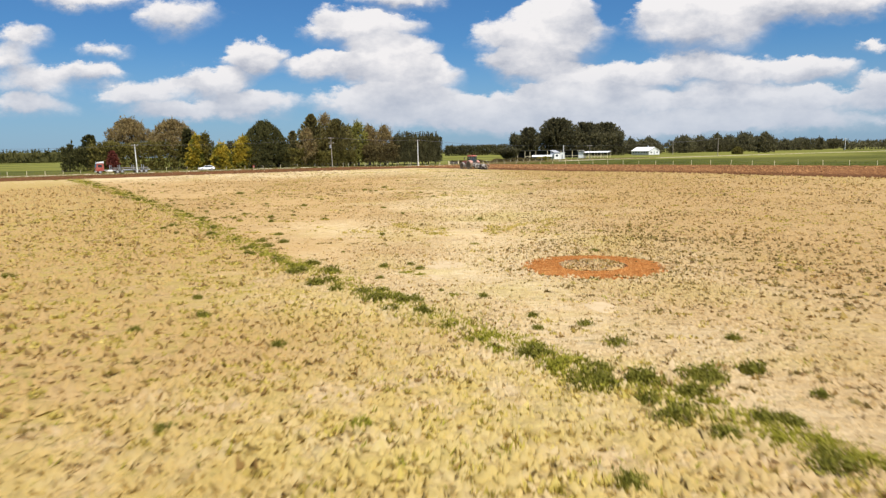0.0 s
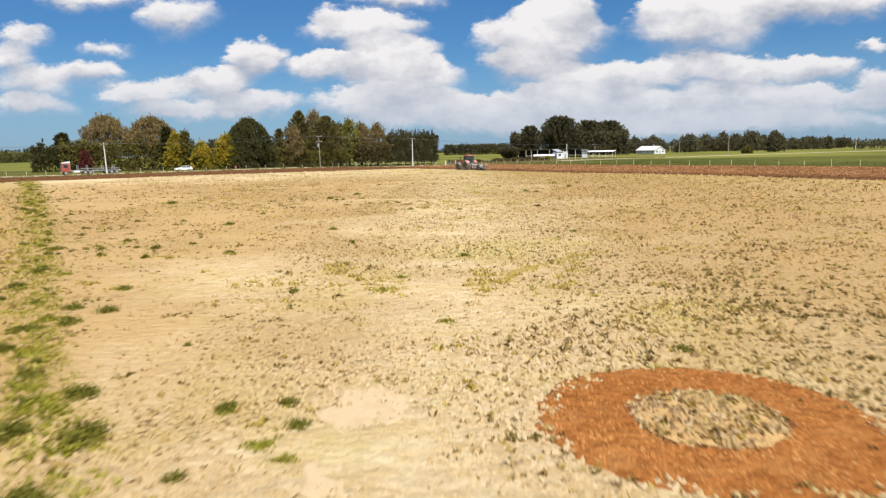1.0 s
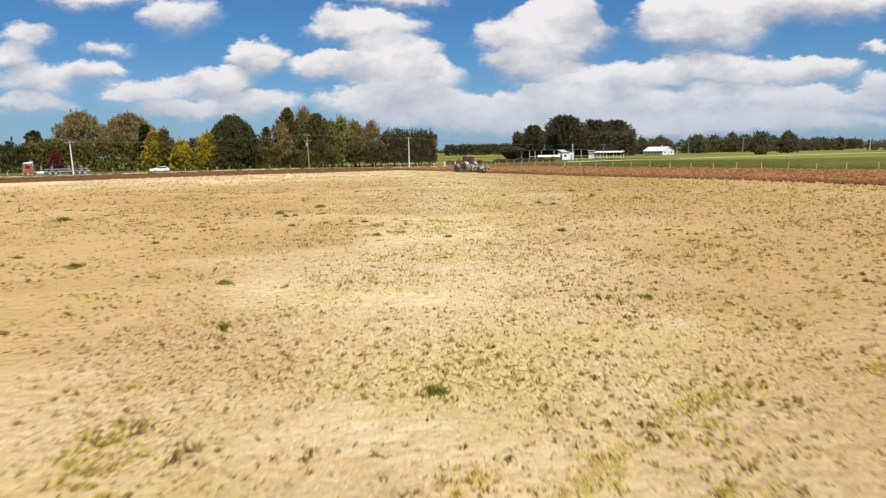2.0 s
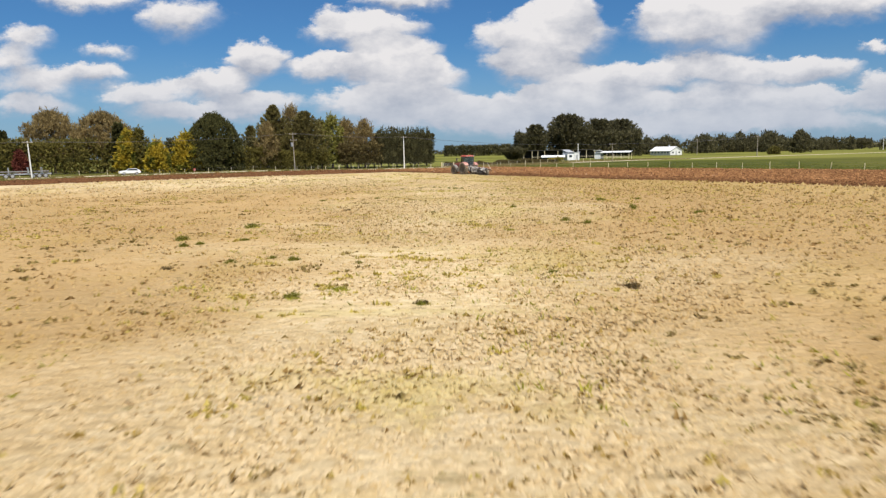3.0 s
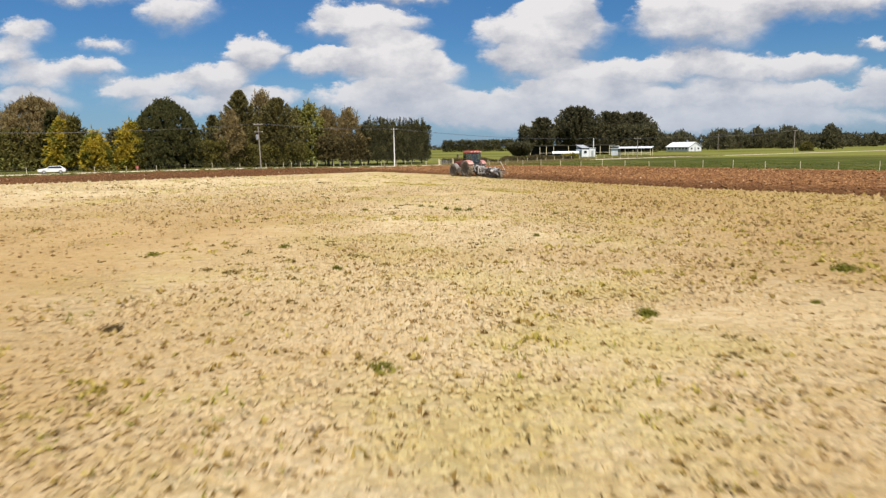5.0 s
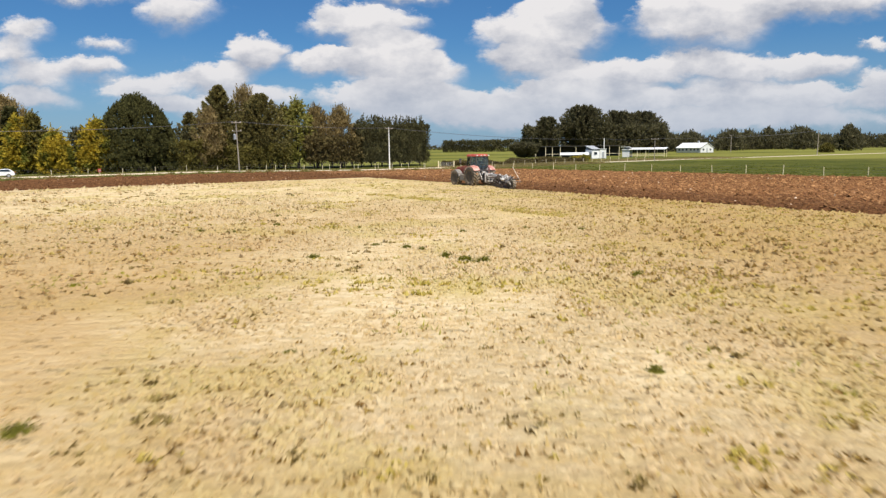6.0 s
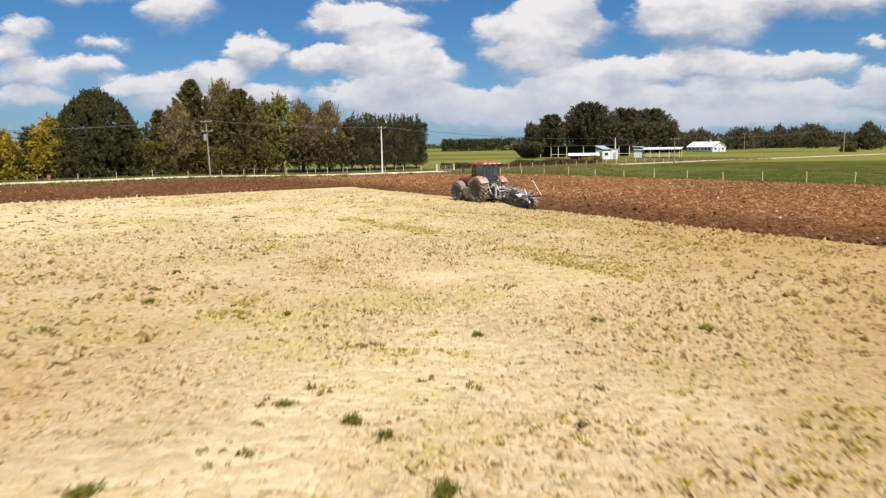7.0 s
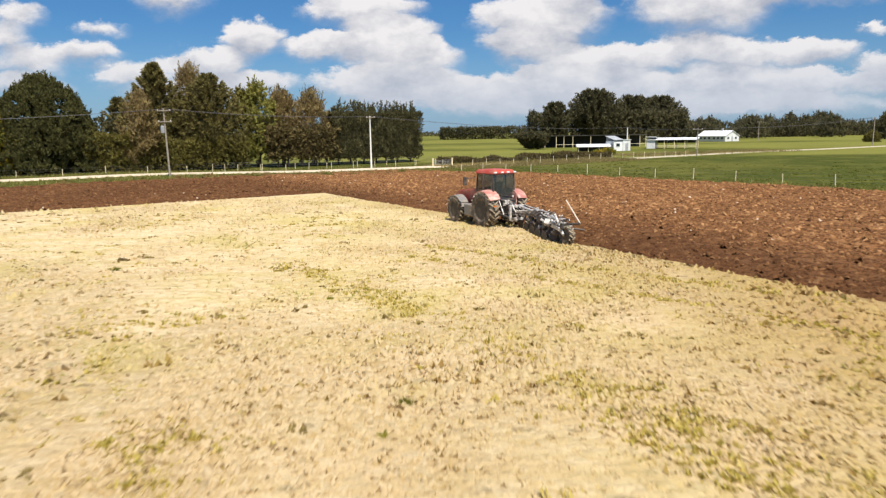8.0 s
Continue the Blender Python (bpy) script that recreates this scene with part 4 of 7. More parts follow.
def soil_clods():
    rng = np.random.default_rng(12)
    n = 29000
    a = np.concatenate([60 + 140 * rng.uniform(0, 1, n), rng.uniform(HEAD_A, 204, n // 2)])
    b = np.concatenate([rng.uniform(NEW_B, 132, n), rng.uniform(0, 93, n // 2)])
    lo = np.where(a < TAIL_A, NEW_B, np.where(a < HEAD_A, OLD_B, -99))
    keep = (b > lo - 0.5 * rng.uniform(0, 1, len(a)) ** 3 + 0.1) & (b < grass_b(a) - 0.3) & (a < soil_end(b) - 0.4)
    a, b = a[keep], b[keep]
    size = 0.036 + 0.075 * rng.uniform(0, 1, len(a)) ** 3
    z = np.where(b > lo[keep] + 0.1, soil_height(a, b, (b < NEW_B) & (a > HEAD_A)), 0.0)
    x, y, z = on_plan(a, b, z)
    v, f = tufts(rng, x, y, z - 0.01, size, size * rng.uniform(0.55, 1.15, len(a)), 0.35, np.where((b < NEW_B) & (a > HEAD_A), ROW - math.pi / 2, ROW) + rng.normal(0, 0.5, len(a)))
    # turned slabs, broken across
    m = 27000
    a = np.concatenate([60 + 140 * rng.uniform(0, 1, m), rng.uniform(HEAD_A, 204, m // 3)])
    b = np.concatenate([NEW_B + 41 * rng.uniform(0, 1, m) ** 1.4, rng.uniform(0, 93, m // 3)])
    lo = np.where(a < TAIL_A, NEW_B, np.where(a < HEAD_A, OLD_B, -99))
    keep = (b > lo + 0.15) & (b < grass_b(a) - 0.4) & (a < soil_end(b) - 0.5)
    a, b = a[keep], b[keep]
    head = (b < NEW_B) & (a > HEAD_A)
    size = 0.04 + 0.08 * rng.uniform(0, 1, len(a)) ** 3
    x, y, z = on_plan(a, b, soil_height(a, b, head))
    sv, sf = slabs(rng, x, y, z, size, np.where(head, ROW - math.pi / 2, ROW) + rng.normal(0, 0.5, len(a)))
    v, f = np.concatenate([v, sv]), np.concatenate([f, sf + len(v)])
    ob = new("soil_clods", mesh_from("soil_clods", v, f, CLOD))
    tagged(ob, "broken brown clods lying on the ploughed soil", "clods", kind="stuff")
    n = 5000
    t, r = rng.uniform(0, 2 * np.pi, n), np.sqrt(rng.uniform(1.2, 6.4, n))
    size = 0.02 + 0.03 * rng.uniform(0, 1, n) ** 3
    v, f = tufts(rng, 3.72 + r * np.cos(t), 25.2 + r * np.sin(t), 0 * r + 0.015, size, size, 0.3)
    # straw and dead stalks on the mound
    rng = np.random.default_rng(19)
    for name, label, m, material, size in (("mound_straw", "matted straw tufts on the mound in the ring", 320, STRAW_CLUMP, 0.05), ("mound_stalks", "dark rotted stalks on the mound in the ring", 110, DARK_STALK, 0.05)):
        q, w = 1.2 * np.sqrt(rng.uniform(0, 1, m)), rng.uniform(0, 2 * np.pi, m)
        k = size * rng.uniform(0.5, 1.4, m)
        mv, mf = fans(rng, 3.72 + q * np.cos(w), 25.2 + q * np.sin(w), 0.085 * (1 - np.minimum(q / 1.21, 1) ** 6) + 0.01, k * 1.4, k * rng.uniform(0.6, 1.6, m))
        tagged(new(name, mesh_from(name, mv, mf, material)), label, "straw", kind="stuff")
    ob = new("soil_crumbs", mesh_from("soil_crumbs", v, f, RING_CLOD))
    tagged(ob, "orange soil crumbs lying in the bare ring", "clods", kind="stuff")


soil_clods()


def field_stones():
    """Pale stones turned up by the plough."""
    rng = np.random.default_rng(15)
    for i in range(130):
        a = rng.uniform(95, 196)
        lo = NEW_B if a < TAIL_A else OLD_B
        b = rng.uniform(lo + 0.6, grass_b(a) - 1.0) if i < 110 else rng.uniform(30, 88)
        if i >= 110:
            a = rng.uniform(HEAD_A + 1, soil_end(b) - 2)
        v, f = clod_heap(rng, np.zeros(1), np.zeros(1), np.zeros(1), np.array([rng.uniform(0.07, 0.14)]))
        ob = new("field_stone", mesh_from("field_stone", v, f, STONE))
        p = P(a, b, 0.12 + float(dip(a, b)))
        ob.matrix_basis = pose(p.x, p.y, p.z, rng.uniform(-20, 20), rng.uniform(-20, 20), rng.uniform(0, 360))
        tagged(ob, "pale stone lying on the ploughed soil", "stone", "stones in the ploughed soil")


field_stones()


def weed_mesh(name, seed, material, height, spread, count):
    """A rounded clump: small leaves over a low mound, and a few longer blades."""
    rng = np.random.default_rng(seed)
    n = count * 6
    u = rng.normal(0, 1, (n, 3))
    u[:, 2] = np.abs(u[:, 2])
    u /= np.linalg.norm(u, axis=1)[:, None]
    lob = 1 + 0.25 * np.sin(3 * np.arctan2(u[:, 1], u[:, 0]) + seed)
    pos = u * np.array([spread * 1.2, spread, height * 0.8]) * (rng.uniform(0.35, 1.0, n) * lob)[:, None]
    t1 = rng.normal(0, 1, (n, 3))
    t1 /= np.linalg.norm(t1, axis=1)[:, None]
    t2 = np.cross(t1, rng.normal(0, 1, (n, 3)))
    t2 /= np.linalg.norm(t2, axis=1)[:, None]
    s = 0.042 * rng.uniform(0.5, 1.5, (n, 1))
    lv = np.stack([pos - t2 * s * 0.4, pos + t2 * s * 0.4, pos + t1 * s * 1.6], 1).reshape(-1, 3)
    r = spread * np.sqrt(rng.uniform(0, 1, count))
    t = rng.uniform(0, 2 * np.pi, count)
    base = np.stack([r * np.cos(t) * 1.25, r * np.sin(t), 0 * r], -1)
    v, f = blades(rng, base, height * (1.1 - 0.7 * r / spread) * rng.uniform(0.7, 1.2, count), 0.09, 0.9, 2)
    # the crown that the leaves spring from
    ring = np.array([(1.3 * spread * math.cos(i * math.pi / 5), 1.05 * spread * math.sin(i * math.pi / 5), -0.03) for i in range(10)] + [(0, 0, height * 0.3)])
    k = len(v) + 3 * n
    cap = np.array([(k + i, k + (i + 1) % 10, k + 10) for i in range(10)])
    return mesh_from(name, np.concatenate([v, lv, ring]), np.concatenate([f, np.arange(3 * n).reshape(-1, 3) + len(v), cap]), material)


WEEDS = [weed_mesh("weed_leaves", 50 + i, WEED_BLADE, 0.27, 0.21 + 0.04 * i, 62) for i in range(4)]
PALE_WEEDS = [weed_mesh("pale_weed_leaves", 60 + i, LIME_BLADE, 0.13, 0.24 + 0.05 * i, 46) for i in range(3)]


def weed(x, y, size, pale=False, group="weeds in the stubble"):
    me = random.choice(PALE_WEEDS if pale else WEEDS)
    ob = new("grass_tuft" if pale else "weed_clump", me)
    ob.matrix_basis = Matrix.LocRotScale((x, y, float(swell(x, y))), Euler((0, 0, random.uniform(0, 6.28))), (size, size, size * random.uniform(0.8, 1.1)))
    label = "pale yellow-green grass tuft growing in dry stubble" if pale else "dark green weed clump growing in dry stubble"
    return tagged(ob, label, "weed", group)


def furrow_b(a):
    """The old furrow's line, bending away a little."""
    return 8.45 - 0.45 * ease(-a, -55, -30) * ease(a, 6, 16) + 0.012 * np.maximum(a - 30, 0)


def furrow_grass():
    """Green growth along the old furrow, and thin green patches elsewhere."""
    rng = np.random.default_rng(71)
    n = 22000
    a = 2 + 178 * rng.uniform(0, 1, n) ** 1.6
    b = furrow_b(a) + rng.normal(0, 1, n) * (0.28 + 0.004 * a)
    x, y, _ = on_plan(a, b, 0 * a)
    keep = bump_noise(x + 60, y, 72, 1.4) > -0.6
    h = 0.075 * rng.uniform(0.5, 1.5, n)
    ob = new("furrow_grass", mesh_from("furrow_grass", *blades(rng, np.stack([x, y, swell(x, y)], -1)[keep], h[keep], 0.26, 1.4, 5), FURROW_BLADE))
    tagged(ob, "olive green grass growing along an old furrow", "grass", kind="stuff")
    n = 50000
    x, y = rng.uniform(-26, 26, n), rng.uniform(4, 175, n)
    a, b = ab(x, y)
    edge = np.where(a < TAIL_A + 1, NEW_B, OLD_B)
    keep = (bump_noise(x + 60, y + 9, 73, 2.2) + 0.8 * bump_noise(x + 60, y, 74, 7.0) + 1.15 * (b < 8.5) > 0.5 + rng.uniform(-0.25, 0.25, n)) & (b < edge - 0.2) & (a < HEAD_A - 0.3) & not_in_ring(x, y)
    h = 0.075 * rng.uniform(0.5, 1.6, n)
    ob = new("green_regrowth", mesh_from("green_regrowth", *blades(rng, np.stack([x, y, swell(x, y)], -1)[keep], h[keep], 0.26, 1.8, 4), LIME_BLADE))
    tagged(ob, "patches of thin yellow-green regrowth in the stubble", "grass", kind="stuff")


furrow_grass()


def wheel_marks():
    """Old wheel marks, greener than the rest: a turn, and straight passes along the plough lines."""
    rng = np.random.default_rng(79)
    xs, ys = [], []
    for cx, cy, r, t0, t1 in ((9.6, 33.6, 8.8, 100, 182), (9.6, 33.6, 7.0, 108, 168)):
        t = np.radians(rng.uniform(t0, t1, 2000))
        q = r + rng.normal(0, 0.15, 2000)
        xs.append(cx + q * np.cos(t)), ys.append(cy + q * np.sin(t))
    for b, a0, a1 in ((77.7, 105, 134), (69.0, 110, 130)):
        a = rng.uniform(a0, a1, 1500)
        x, y, _ = on_plan(a, b + rng.normal(0, 0.2, 1500), 0 * a)
        xs.append(x), ys.append(y)
    x, y = np.concatenate(xs), np.concatenate(ys)
    keep = bump_noise(x + 60, y, 80, 1.1) > -0.05
    h = 0.065 * rng.uniform(0.5, 1.6, len(x))
    ob = new("wheel_mark_grass", mesh_from("wheel_mark_grass", *blades(rng, np.stack([x, y, swell(x, y)], -1)[keep], h[keep], 0.26, 1.8, 3), GOLD_TUFT))
    tagged(ob, "yellow-olive regrowth along old wheel marks", "grass", kind="stuff")


wheel_marks()

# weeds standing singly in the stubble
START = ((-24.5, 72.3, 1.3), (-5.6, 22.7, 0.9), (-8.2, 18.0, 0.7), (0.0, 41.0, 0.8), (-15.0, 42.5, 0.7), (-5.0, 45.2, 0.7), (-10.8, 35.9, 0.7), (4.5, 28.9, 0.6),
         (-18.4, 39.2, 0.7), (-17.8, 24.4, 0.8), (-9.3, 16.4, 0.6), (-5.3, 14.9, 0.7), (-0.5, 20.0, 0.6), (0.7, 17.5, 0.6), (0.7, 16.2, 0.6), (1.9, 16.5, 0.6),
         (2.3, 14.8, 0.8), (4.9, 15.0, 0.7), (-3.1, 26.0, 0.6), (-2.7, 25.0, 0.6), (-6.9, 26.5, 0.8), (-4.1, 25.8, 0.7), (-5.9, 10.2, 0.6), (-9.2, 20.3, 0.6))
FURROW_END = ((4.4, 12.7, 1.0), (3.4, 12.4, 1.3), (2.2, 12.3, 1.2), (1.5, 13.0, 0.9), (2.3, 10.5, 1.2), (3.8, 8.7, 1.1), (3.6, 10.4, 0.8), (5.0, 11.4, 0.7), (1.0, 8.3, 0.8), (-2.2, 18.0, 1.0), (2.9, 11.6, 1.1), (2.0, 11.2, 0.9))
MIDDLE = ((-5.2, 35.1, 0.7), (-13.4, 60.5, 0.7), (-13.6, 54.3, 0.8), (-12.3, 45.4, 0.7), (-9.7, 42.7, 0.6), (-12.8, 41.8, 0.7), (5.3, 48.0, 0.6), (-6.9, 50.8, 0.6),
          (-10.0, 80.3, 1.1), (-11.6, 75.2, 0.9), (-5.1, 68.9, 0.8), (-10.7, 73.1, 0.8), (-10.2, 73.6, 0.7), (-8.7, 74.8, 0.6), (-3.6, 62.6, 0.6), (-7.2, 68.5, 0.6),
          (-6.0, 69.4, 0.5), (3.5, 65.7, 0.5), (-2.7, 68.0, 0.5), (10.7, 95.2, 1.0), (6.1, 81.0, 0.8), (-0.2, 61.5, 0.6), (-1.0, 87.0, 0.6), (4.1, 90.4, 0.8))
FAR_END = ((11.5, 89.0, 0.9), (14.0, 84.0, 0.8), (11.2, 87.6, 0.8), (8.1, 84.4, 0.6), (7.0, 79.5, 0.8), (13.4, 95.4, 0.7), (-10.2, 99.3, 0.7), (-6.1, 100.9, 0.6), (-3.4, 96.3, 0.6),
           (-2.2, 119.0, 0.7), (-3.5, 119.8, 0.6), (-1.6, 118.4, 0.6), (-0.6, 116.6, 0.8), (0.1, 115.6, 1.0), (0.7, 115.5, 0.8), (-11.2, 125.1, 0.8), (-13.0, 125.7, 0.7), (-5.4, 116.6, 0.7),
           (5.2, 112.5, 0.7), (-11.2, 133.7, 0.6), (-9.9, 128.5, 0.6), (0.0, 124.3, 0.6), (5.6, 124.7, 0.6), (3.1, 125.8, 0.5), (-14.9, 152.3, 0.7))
# dark dead clumps
DEAD_MESH = weed_mesh("dead_clump_leaves", 66, DARK_DEAD, 0.16, 0.22, 60)
for x, y, s in ((5.26, 63.3, 1.1), (-8.9, 67.3, 0.8), (-0.2, 61.6, 0.8), (-15.4, 190.6, 1.9), (-14.6, 191.6, 1.4), (-15.8, 154.6, 0.9), (-6.6, 89.5, 0.9)):
    dead = new("dead_clump", DEAD_MESH)
    dead.matrix_basis = Matrix.LocRotScale((x, y, float(swell(x, y))), Euler((0, 0, x)), (s, s, s))
    tagged(dead, "dark brown dead weed clump lying in stubble", "weed", "dead clumps in the stubble")
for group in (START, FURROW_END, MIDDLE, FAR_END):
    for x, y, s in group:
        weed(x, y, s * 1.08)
for x, y in ((-1.4, 20.2), (-2.8, 10.4), (-3.1, 24.3), (-2.6, 23.8), (-0.5, 31.5), (-2.1, 37.1), (-2.5, 35.1), (-2.6, 63.6), (1.3, 81.1), (3.0, 77.1), (-0.9, 76.3), (-6.6, 127.0), (5.7, 125.0)):
    weed(x, y, 0.8, True)
# the overgrown line of an old furrow
for i in range(200):
    a = 4 + 175 * random.random() ** 1.7
    weed(*P(a, furrow_b(a) + random.gauss(0, 0.30 + 0.006 * a))[:2], random.uniform(0.5, 1.1), random.random() < (0.6 if a < 22 else 0.35), "weeds along the old furrow")
# small ones strewn from it into the field
for i in range(80):
    a = random.uniform(32, 118)
    weed(*P(a, furrow_b(a) + random.choice((-1, 1, 1)) * abs(random.gauss(0, 1.2 + 0.03 * a)))[:2], random.uniform(0.4, 0.9), random.random() < 0.25)
# the lush near end of it
for i in range(24):
    weed(*P(random.uniform(6, 30), 8.05 + random.gauss(0, 0.35))[:2], random.uniform(0.8, 1.5), random.random() < 0.65, "weeds along the old furrow")
# scattered small ones
for i in range(70):
    x, y = random.uniform(-30, 30), random.uniform(8, 160)
    a, b = ab(x, y)
    if b < 88 and math.hypot(x - 3.72, y - 25.2) > 2.8:
        weed(x, y, random.uniform(0.3, 0.6), random.random() < 0.6)


# ---- trees ----
def leaves(name, rng, centres, radii, per, size, material, slim=0.5, upright=0.3, lead=None):
    """Small pointed leaves in sprays all over a set of clumps, growing outwards and upwards."""
    centres, radii = np.asarray(centres, float), np.asarray(radii, float)
    g = 5
    per = max(1, int(per * 1.1 / g))
    n = len(centres) * per
    u = rng.normal(0, 1, (n, 3))
    u /= np.linalg.norm(u, axis=1)[:, None]
    root = np.repeat(centres, per, 0) + u * np.repeat(radii, per, 0) * rng.uniform(0.3, 1.15, (n, 1))
    axis = u * 0.7 + rng.normal(0, 0.3, (n, 3)) + np.array([0.0, 0.0, 1.2 * upright])
    if lead is not None:
        axis += np.repeat(lead, per, 0)
    axis /= np.linalg.norm(axis, axis=1)[:, None]
    root, axis = np.repeat(root, g, 0), np.repeat(axis, g, 0)
    n *= g
    step = np.tile(np.arange(g), n // g)[:, None] / g
    s = size * rng.uniform(0.6, 1.4, (n, 1)) * (1.15 - 0.4 * step)
    pos = root + axis * step * size * 2.8 + rng.normal(0, 0.22, (n, 3)) * size * (1.2 - step)
    way = axis + rng.normal(0, 0.38, (n, 3))
    way /= np.linalg.norm(way, axis=1)[:, None]
    side = np.cross(way, rng.normal(0, 1, (n, 3)))
    side /= np.maximum(np.linalg.norm(side, axis=1), 1e-6)[:, None]
    side = side * s * slim
    verts = np.stack([pos - side, pos + side, pos + way * s * 1.7], 1).reshape(-1, 3)
    return mesh_from(name, verts, np.arange(3 * n).reshape(-1, 3), material)


def trunk_bm(rng, h, r, limbs, reach, first=0.25):
    bm = bmesh.new()
    put_rod(bm, (0, 0, -0.3), (0, 0, h * 0.35), r, r * 0.75, 9)
    top = (rng.uniform(-0.3, 0.3), rng.uniform(-0.3, 0.3), h * 0.88)
    put_rod(bm, (0, 0, h * 0.34), top, r * 0.75, r * 0.12, 8)
    for i in range(limbs):
        f = first + (0.8 - first) * i / max(1, limbs - 1)
        t = i * 2.4 + rng.uniform(-0.4, 0.4)
        out = reach * (1.05 - 0.7 * f)
        put_rod(bm, (0, 0, h * f), (math.cos(t) * out, math.sin(t) * out, h * f + out * rng.uniform(0.25, 0.7)), r * (0.5 - 0.3 * f), r * 0.08, 6)
    return bm


def dome_clumps(rng, h, w, base=0.0, count=260, lump=0.15, power=2.6, tips=40):
    """A broad dense crown down to the ground, with upright tips round its top."""
    g = rng.uniform(0, 1, count)
    t = rng.uniform(0, 2 * np.pi, count)
    prof = np.clip(1 - np.abs((g - 0.28) / np.where(g > 0.28, 0.73, 0.75)) ** power, 0, 1) ** 0.7
    lob = 1 + 0.10 * np.sin(3 * t + 5 * g + rng.uniform(0, 6)) + 0.10 * np.sin(7 * t + 3 * g) + rng.normal(0, 0.04, count)
    inner = np.where(rng.uniform(0, 1, count) < 0.36, rng.uniform(0.15, 0.8, count), 1.0)
    R = np.maximum(0, w * prof * lob * inner - lump * w * 0.5)
    c = np.stack([R * np.cos(t), R * np.sin(t), h * (base + (1 - base) * g * 0.94)], -1)
    r = lump * w * rng.uniform(0.55, 1.2, count)
    r = np.stack([r, r, r * 0.95], -1)
    f, t = rng.uniform(0.12, 1.0, tips) ** 0.8, rng.uniform(0, 2 * np.pi, tips)
    prof = np.clip(1 - np.abs((f - 0.28) / 0.73) ** power, 0, 1) ** 0.7
    k = np.stack([w * prof * 0.93 * np.cos(t), w * prof * 0.93 * np.sin(t), h * (base + (1 - base) * f * 0.97)], -1)
    s = lump * w * rng.uniform(0.3, 0.8, tips)
    return np.concatenate([c, k]), np.concatenate([r, np.stack([s * 0.5, s * 0.5, s * 3.4], -1)])


def column_clumps(rng, h, w, base=0.13, lump=0.24, count=130):
    """A tall narrow crown of upright boughs."""
    f = base + (1 - base) * rng.uniform(0, 1, count)
    t = rng.uniform(0, 2 * np.pi, count)
    prof = np.clip(np.sin(np.pi * np.clip(f * 0.86 + 0.14, 0, 1)) ** 0.6, 0.12, 1)
    R = w * prof * rng.uniform(0.35, 1.0, count)
    c = np.stack([R * np.cos(t), R * np.sin(t), f * h * 0.96], -1)
    r = lump * w * rng.uniform(0.6, 1.2, count)
    return c, np.stack([r, r, r * 1.9], -1)


def layered_clumps(rng, h, w, boughs=110, base=0.10, taper=0.62):
    """A big old cypress with long reaching boughs in layers, their ends turned up."""
    c, r = [], []
    for i in range(boughs):
        f = base + (0.99 - base) * ((i + rng.uniform(0, 1)) / boughs)
        t = i * 2.399 + rng.uniform(-0.5, 0.5)
        reach = w * min(1.0, 1.35 * (1.03 - f) ** taper) * rng.uniform(0.72, 1.14) * (0.72 + 0.28 * min(1, f / 0.35))
        for s in (0.12, 0.3, 0.46, 0.6, 0.73, 0.85, 0.95, 1.05):
            c.append((math.cos(t) * reach * s, math.sin(t) * reach * s, f * h + reach * (0.52 * s ** 3 - 0.10 * s)))
            k = (0.40 - 0.31 * s) * (0.45 + 0.12 * w)
            r.append((k * 1.1, k * 1.1, k * 0.5))
    return np.array(c), np.array(r)


def tree(name, label, xy, h, w, kind, material, seed, per=55, size=0.32, group="", trunk=0.4, **more):
    rng = np.random.default_rng(seed)
    ob = thing(name, label, "tree", pose(xy[0], xy[1], dip_at(*xy) - 0.05, 0, 0, rng.uniform(0, 360)), group)
    make = {"dome": dome_clumps, "column": column_clumps, "layered": layered_clumps}[kind]
    c, r = make(rng, h, w, **more)
    lead = None
    if kind == "layered":
        # sprays follow their boughs outwards
        lead = c * np.array([1.0, 1.0, 0.0])
        lead = 1.3 * lead / np.maximum(np.linalg.norm(lead, axis=1), 0.01)[:, None] - np.array([0, 0, 0.55])
    twiggy = material is LEAF_BROWN
    spiky = material in (LEAF_DARK, LEAF_CYPRESS, LEAF_FAR)
    me = leaves("crown", rng, c, r, per, size, material, 0.26 if twiggy else 0.42 if spiky else 0.55, 0.9 if twiggy else 1.0 if spiky else 0.3, lead)
    crown = new("crown", me)
    crown.parent = ob
    part("trunk", trunk_bm(rng, h, trunk, 7, w * 0.8), BARK, ob)
    return ob


